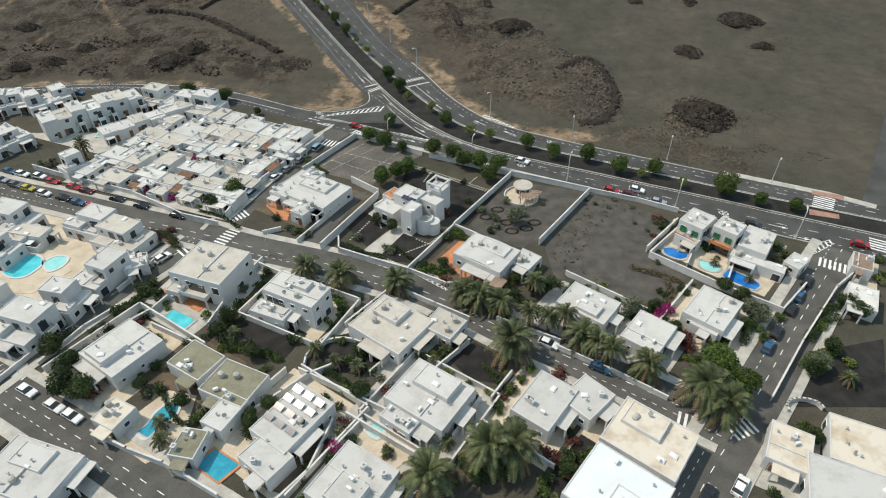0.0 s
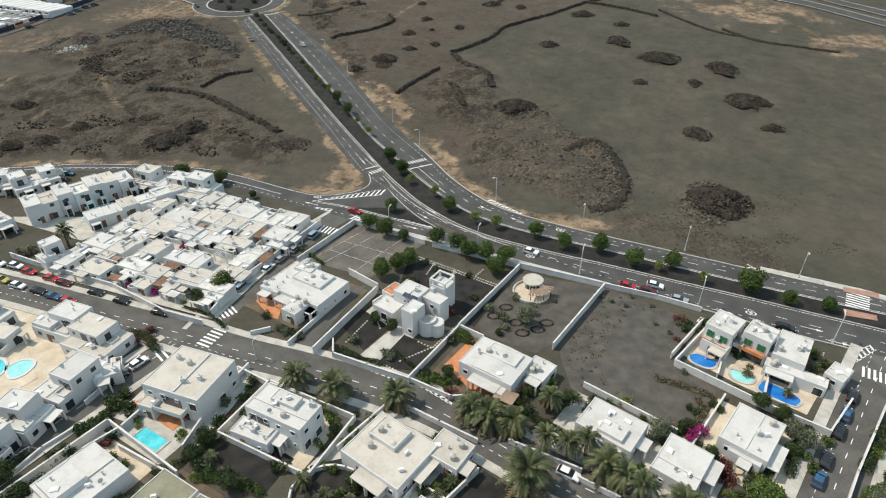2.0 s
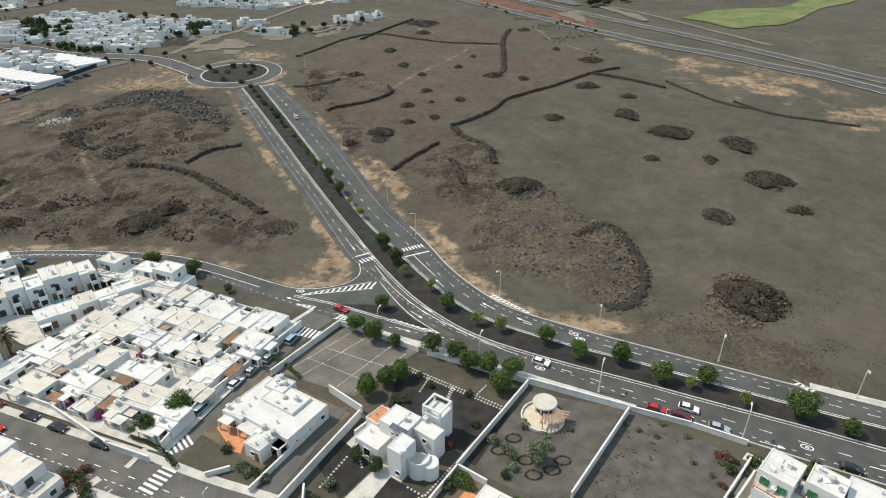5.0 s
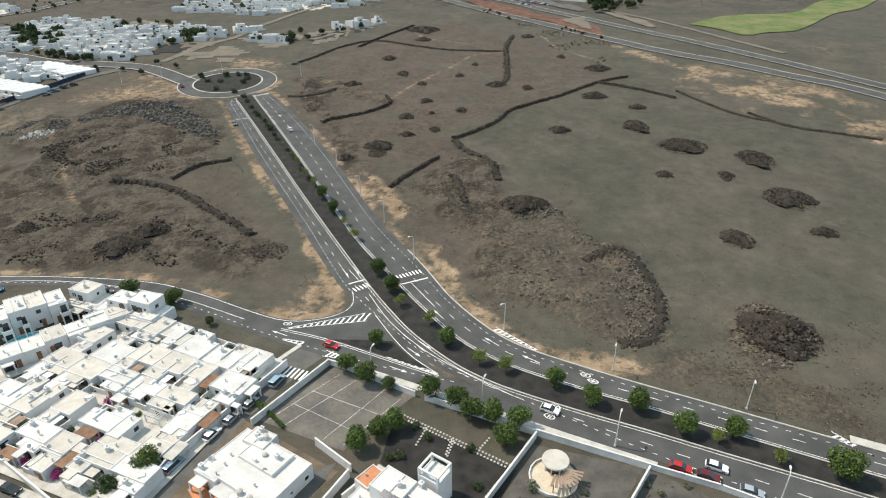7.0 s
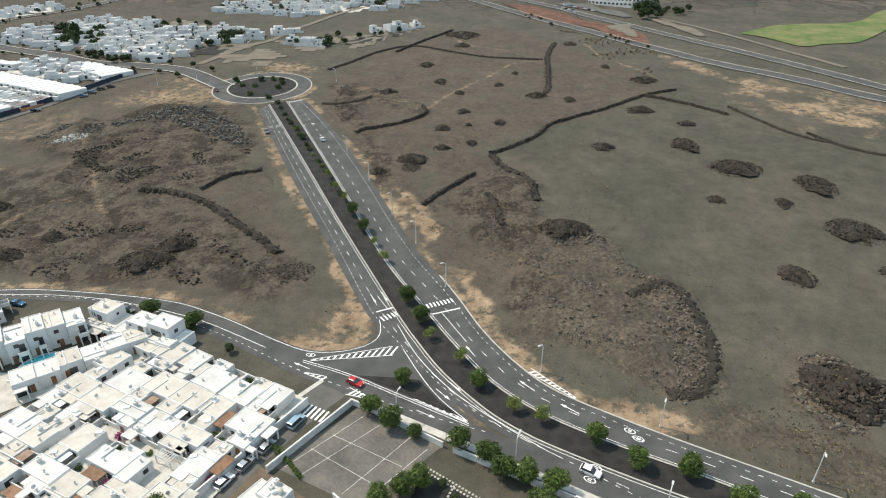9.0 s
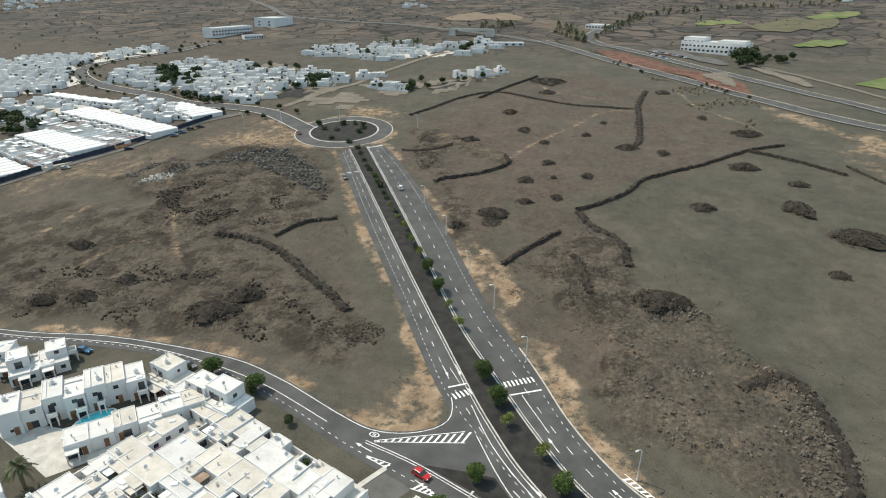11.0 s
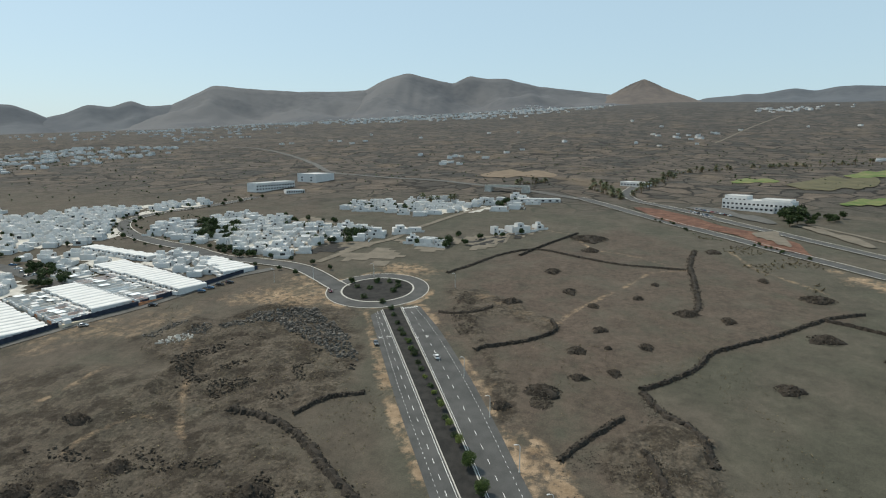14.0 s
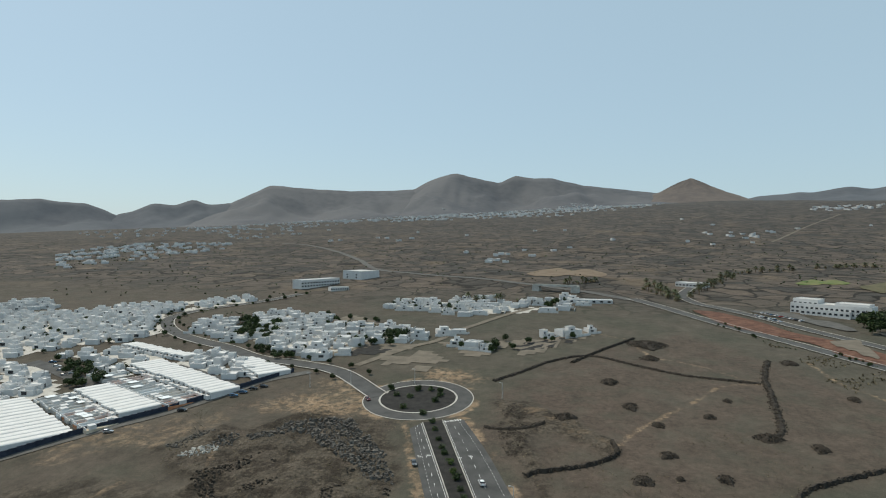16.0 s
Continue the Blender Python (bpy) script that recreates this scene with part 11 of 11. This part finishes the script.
def town_floor(poly, mat=None):
    """Pale paving between the houses of a quarter, lying on the land."""
    mb, cell = MB(), 5.0
    xs, ys = [p[0] for p in poly], [p[1] for p in poly]
    for x in np.arange(min(xs), max(xs), cell):
        for y in np.arange(min(ys), max(ys), cell):
            if inside(x, y, poly) and noise.noise((x * 0.05, y * 0.05, 3.3)) > -0.28:
                mb.add([(px, py, over(px, py) + 0.25) for px, py in ((x, y), (x + cell, y), (x + cell, y + cell), (x, y + cell))], [(0, 1, 2, 3)])
    return solid("town_paving", mb, mat or CONCRETE, "pale paving and lanes between the white houses", "paving", "structure")


for x, y, turn, kind, size in ((-66.5, 536.2, 48, 3, 1.25), (-53.0, 549.0, 40, 4, 0.9), (-80.0, 527.0, 55, 6, 0.9), (-118.7, 482.0, -5, 2, 1.2), (-131.0, 485.0, 8, 4, 1.0), (-108.5, 477.5, -12, 6, 0.8), (-149.2, 513.6, 28, 5, 1.0), (-140.0, 522.0, 20, 1, 0.8)):
    c_ = copy_thing(FARH[kind], Matrix.Identity(4))
    c_.matrix_basis = pose(x, y, over(x, y) + 0.1, 0, 0, turn) @ Matrix.Scale(size, 4)
for plot in ([(-106.0, 470.0), (-92.0, 500.0), (-72.0, 522.0), (-60.0, 512.0), (-84.0, 482.0)], [(-196.0, 446.0), (-186.0, 466.0), (-166.0, 458.0), (-176.0, 438.0)]):
    town_floor(plot, LAPILLI)
for x, y in ((-104.0, 478.0), (-97.0, 490.0), (-88.0, 503.0), (-79.0, 515.0), (-74.0, 512.0), (-62.0, 524.0), (-94.0, 484.0), (-126.0, 478.0)):
    plant(TREES["far"], x, y, _far.uniform(0.55, 0.95))


for quarter in ([(-556.0, 486.5), (-486.7, 502.7), (-469.6, 550.4), (-406.5, 521.5), (-350.4, 465.6), (-349.4, 439.6), (-375.4, 419.0), (-395.4, 375.8)],
                [(-454.5, 529.8), (-464.3, 551.6), (-412.8, 602.7), (-383.4, 612.8), (-370.5, 584.2), (-395.5, 537.4)],
                [(-320.5, 527.8), (-310.6, 552.8), (-240.2, 523.9), (-184.0, 522.1), (-176.0, 499.8), (-190.7, 469.6), (-196.5, 443.3), (-224.7, 446.4), (-250.1, 449.5), (-280.2, 462.7)],
                [(-382.9, 367.2), (-354.4, 375.2), (-300.3, 343.2), (-308.6, 325.4)], [(-357.7, 396.3), (-332.8, 418.6), (-221.2, 392.1), (-226.5, 366.5), (-290.3, 385.9)],
                [(-232.1, 602.3), (-222.4, 637.2), (-188.4, 640.0), (-140.7, 650.3), (-104.2, 627.4), (-112.4, 601.9), (-148.3, 587.3), (-203.1, 600.6)]):
    town_floor(quarter)


town_floor([(-184.0, 479.2), (-116.2, 493.5), (-75.6, 530.2), (-54.9, 566.4), (-52.0, 535.1), (-78.8, 479.9), (-110.5, 441.1), (-140.8, 419.7), (-158.6, 424.1)], TRACK)
town_floor([(-258.0, 520.0), (-246.0, 560.0), (-183.5, 518.3), (-184.0, 479.2), (-192.6, 436.3), (-215.0, 444.9)], TRACK)


# distant white houses: too many and too small to count
def far_village(name, poly, n, seed, lo=5.0, hi=11.0, label="distant white village houses"):
    rng, mb, made = random.Random(seed), MB(), 0
    xs, ys = [p[0] for p in poly], [p[1] for p in poly]
    while made < n:
        x, y = rng.uniform(min(xs), max(xs)), rng.uniform(min(ys), max(ys))
        made += 1
        if not inside(x, y, poly) or noise.noise((x * 0.012, y * 0.012, seed)) < -0.1:
            continue
        w, d, h = rng.uniform(lo, hi), rng.uniform(lo, hi), rng.uniform(3.0, 4.6)
        r = rng.uniform(0, 90)
        z = upon(x, y) - 1.5
        mb.box(x, y, z, w, d, h + 1, r)
        mb.box(x + rng.uniform(-4, 4), y + rng.uniform(-4, 4), z, w * 0.6, d * 0.5, h * rng.uniform(0.8, 1.5) + 1, r)
    return solid(name, mb, WHITE, label, "far houses", "stuff")


far_village("far_houses", [(-855.2, 783.9), (-1215.8, 1076.7), (-1307.1, 1345.2), (-1018.3, 1404.2), (-917.5, 1254.2), (-894.4, 1009.1)], 560, 1, 6, 10)
far_village("far_houses", [(-1314.7, 2774.6), (-337.6, 2408.5), (-3.5, 2805.0), (50.6, 3179.5), (-428.7, 3051.5), (-994.9, 3011.8), (-1314.7, 2774.6)], 700, 21, 7, 12)
far_village("far_houses", [(-2213.7, 1920.0), (-1860.3, 2540.4), (-1314.7, 2774.6), (-1161.1, 2458.6), (-1329.1, 1754.7), (-1361.0, 1400.7)], 260, 22, 6, 11)
far_village("far_houses", [(-732.7, 1576.9), (67.4, 2175.2), (793.8, 2386.0), (621.7, 1669.7), (150.6, 1412.2), (-242.7, 1073.2)], 60, 23, 6, 10)
far_village("far_houses", [(-688.9, 1788.7), (-651.1, 1783.3), (-569.7, 1528.3), (-617.3, 1570.1)], 14, 24, 6, 10)
far_village("far_houses", [(-2193.3, 2414.8), (-1763.3, 2754.4), (-1290.9, 2674.0), (-994.8, 1769.5), (-1116.9, 1532.2)], 320, 2, 6, 12)
far_village("far_houses", [(-1639.5, 2584.1), (-1212.7, 2740.1), (-637.8, 2896.6), (-72.3, 3199.2), (-259.3, 2815.9), (-622.7, 2416.6), (-1033.9, 2347.9)], 1300, 3, 7, 13)
far_village("far_houses", [(-1500.0, 3000.0), (-1250.0, 3650.0), (-800.0, 3750.0), (-300.0, 3800.0), (100.0, 3600.0), (50.0, 3150.0), (-500.0, 2950.0)], 800, 25, 8, 14, "white village houses on the mountain foot")
far_village("far_houses", [(-298.4, 1144.7), (-233.7, 1296.5), (-187.4, 1156.4), (-231.7, 999.8)], 40, 4, 6, 12)
far_village("far_houses", [(163.5, 1702.8), (351.0, 1797.2), (280.1, 1571.4), (153.5, 1503.1)], 30, 5, 6, 12)
far_village("far_houses", [(362.1, 1167.1), (433.9, 1217.0), (399.7, 1130.9), (338.4, 1099.1)], 40, 6, 6, 12)
far_village("far_houses", [(519.8, 2655.0), (811.9, 2750.8), (972.5, 2847.5), (879.3, 2589.0), (537.1, 2407.4)], 200, 7, 6, 12)
far_village("far_houses", [(-800.4, 1438.7), (-643.5, 1728.0), (-560.8, 1440.4)], 20, 8, 6, 12)


def scatter_scrub(poly, n, seed, size, mat, label, name="scrub"):
    """Tufts of scrub over the land, each a clump of leaf blades."""
    rng, mb = random.Random(seed), MB()
    xs, ys = [p[0] for p in poly], [p[1] for p in poly]
    for _ in range(n):
        x, y = rng.uniform(min(xs), max(xs)), rng.uniform(min(ys), max(ys))
        if not inside(x, y, poly) or noise.noise((x * 0.03, y * 0.03, seed)) < -0.05:
            continue
        z, s = over(x, y), size * rng.uniform(0.4, 1.3)
        for _ in range(6):
            a = Vector((rng.gauss(0, 1), rng.gauss(0, 1), rng.uniform(0.3, 1.4))).normalized() * s
            b = Vector((-a.y, a.x, 0.2 * s)) * 0.5
            p = Vector((x, y, z))
            mb.add([p - b * 0.5, p + b * 0.5, p + a + b, p + a - b], [(0, 1, 2, 3)])
    return solid(name, mb, mat, label, "scrub", "stuff")


scatter_scrub([(-131.4, 207.1), (-217.8, 343.6), (-178.3, 377.5), (-108.9, 350.4), (-32.4, 206.8), (-34.2, 190.1), (-62.3, 201.1), (-99.2, 210.0)], 9000, 1, 0.28, SCRUB, "dry scrub and stones over the lava field")
scatter_scrub([(13.9, 180.0), (-4.2, 212.8), (-33.0, 281.3), (-62.2, 342.1), (35.8, 394.9), (48.2, 280.8), (98.8, 158.9), (75.9, 155.3)], 8000, 2, 0.26, SCRUB, "dry tufts over the volcanic slope")
scatter_scrub([(52.6, 158.9), (118.9, 189.8), (84.3, 136.9)], 1500, 3, 0.30, SCRUB, "dry tufts beside the road")
scatter_scrub([(25.7, 112.9), (39.4, 133.7), (59.6, 119.8), (51.2, 110.4), (57.2, 102.0), (44.0, 89.4), (26.5, 100.5)], 700, 4, 0.35, SCRUB, "dry weeds over the empty plot")
scatter_scrub([(-855.2, 783.9), (-1215.8, 1076.7), (-1307.1, 1345.2), (-1018.3, 1404.2), (-917.5, 1254.2), (-894.4, 1009.1)], 1200, 15, 2.20, LEAFDK, "dark garden trees among the far houses")
scatter_scrub([(-556.0, 486.5), (-486.7, 502.7), (-411.7, 563.4), (-176.8, 528.1), (-170.0, 499.8), (-217.6, 427.3), (-274.2, 448.7), (-306.4, 449.2), (-349.4, 439.6), (-375.4, 419.0), (-395.4, 375.8)], 1300, 16, 1.10, LEAFDK, "dark garden shrubs among the far houses")
scatter_scrub([(-344.7, 393.0), (-336.9, 427.4), (-270.9, 403.6), (-288.9, 372.9)], 900, 17, 1.00, LEAFDK, "dark hedges behind the bungalows")
scatter_scrub([(-600.8, 577.2), (-1094.7, 978.3), (-769.4, 1438.9), (527.9, 1454.8), (273.0, 813.7), (-104.2, 726.2), (-273.1, 675.5)], 2500, 5, 1.60, LEAFDK, "dark bushes over the far plain")
scatter_scrub([(55.7, 545.9), (114.3, 472.6), (94.5, 417.7), (76.3, 443.9), (55.8, 493.1)], 1500, 18, 0.70, SCRUB, "dry brown scrub beside the far road")
scatter_scrub([(22.1, 669.4), (75.7, 598.5), (116.9, 508.5), (109.7, 486.9), (54.2, 537.1), (18.7, 619.7)], 700, 6, 0.70, LEAFDK, "bushes on the red cutting")


# the patterns that everything was copied from are taken away
for group_ in (*TREES.values(), *BUSHES.values(), PALMS, CARBOX.values(), (LAMP,), FARH, SMALLH, BUNG, YARD):
    for ob in list(group_):
        for piece in (*ob.children_recursive, ob):
            bpy.data.objects.remove(piece)
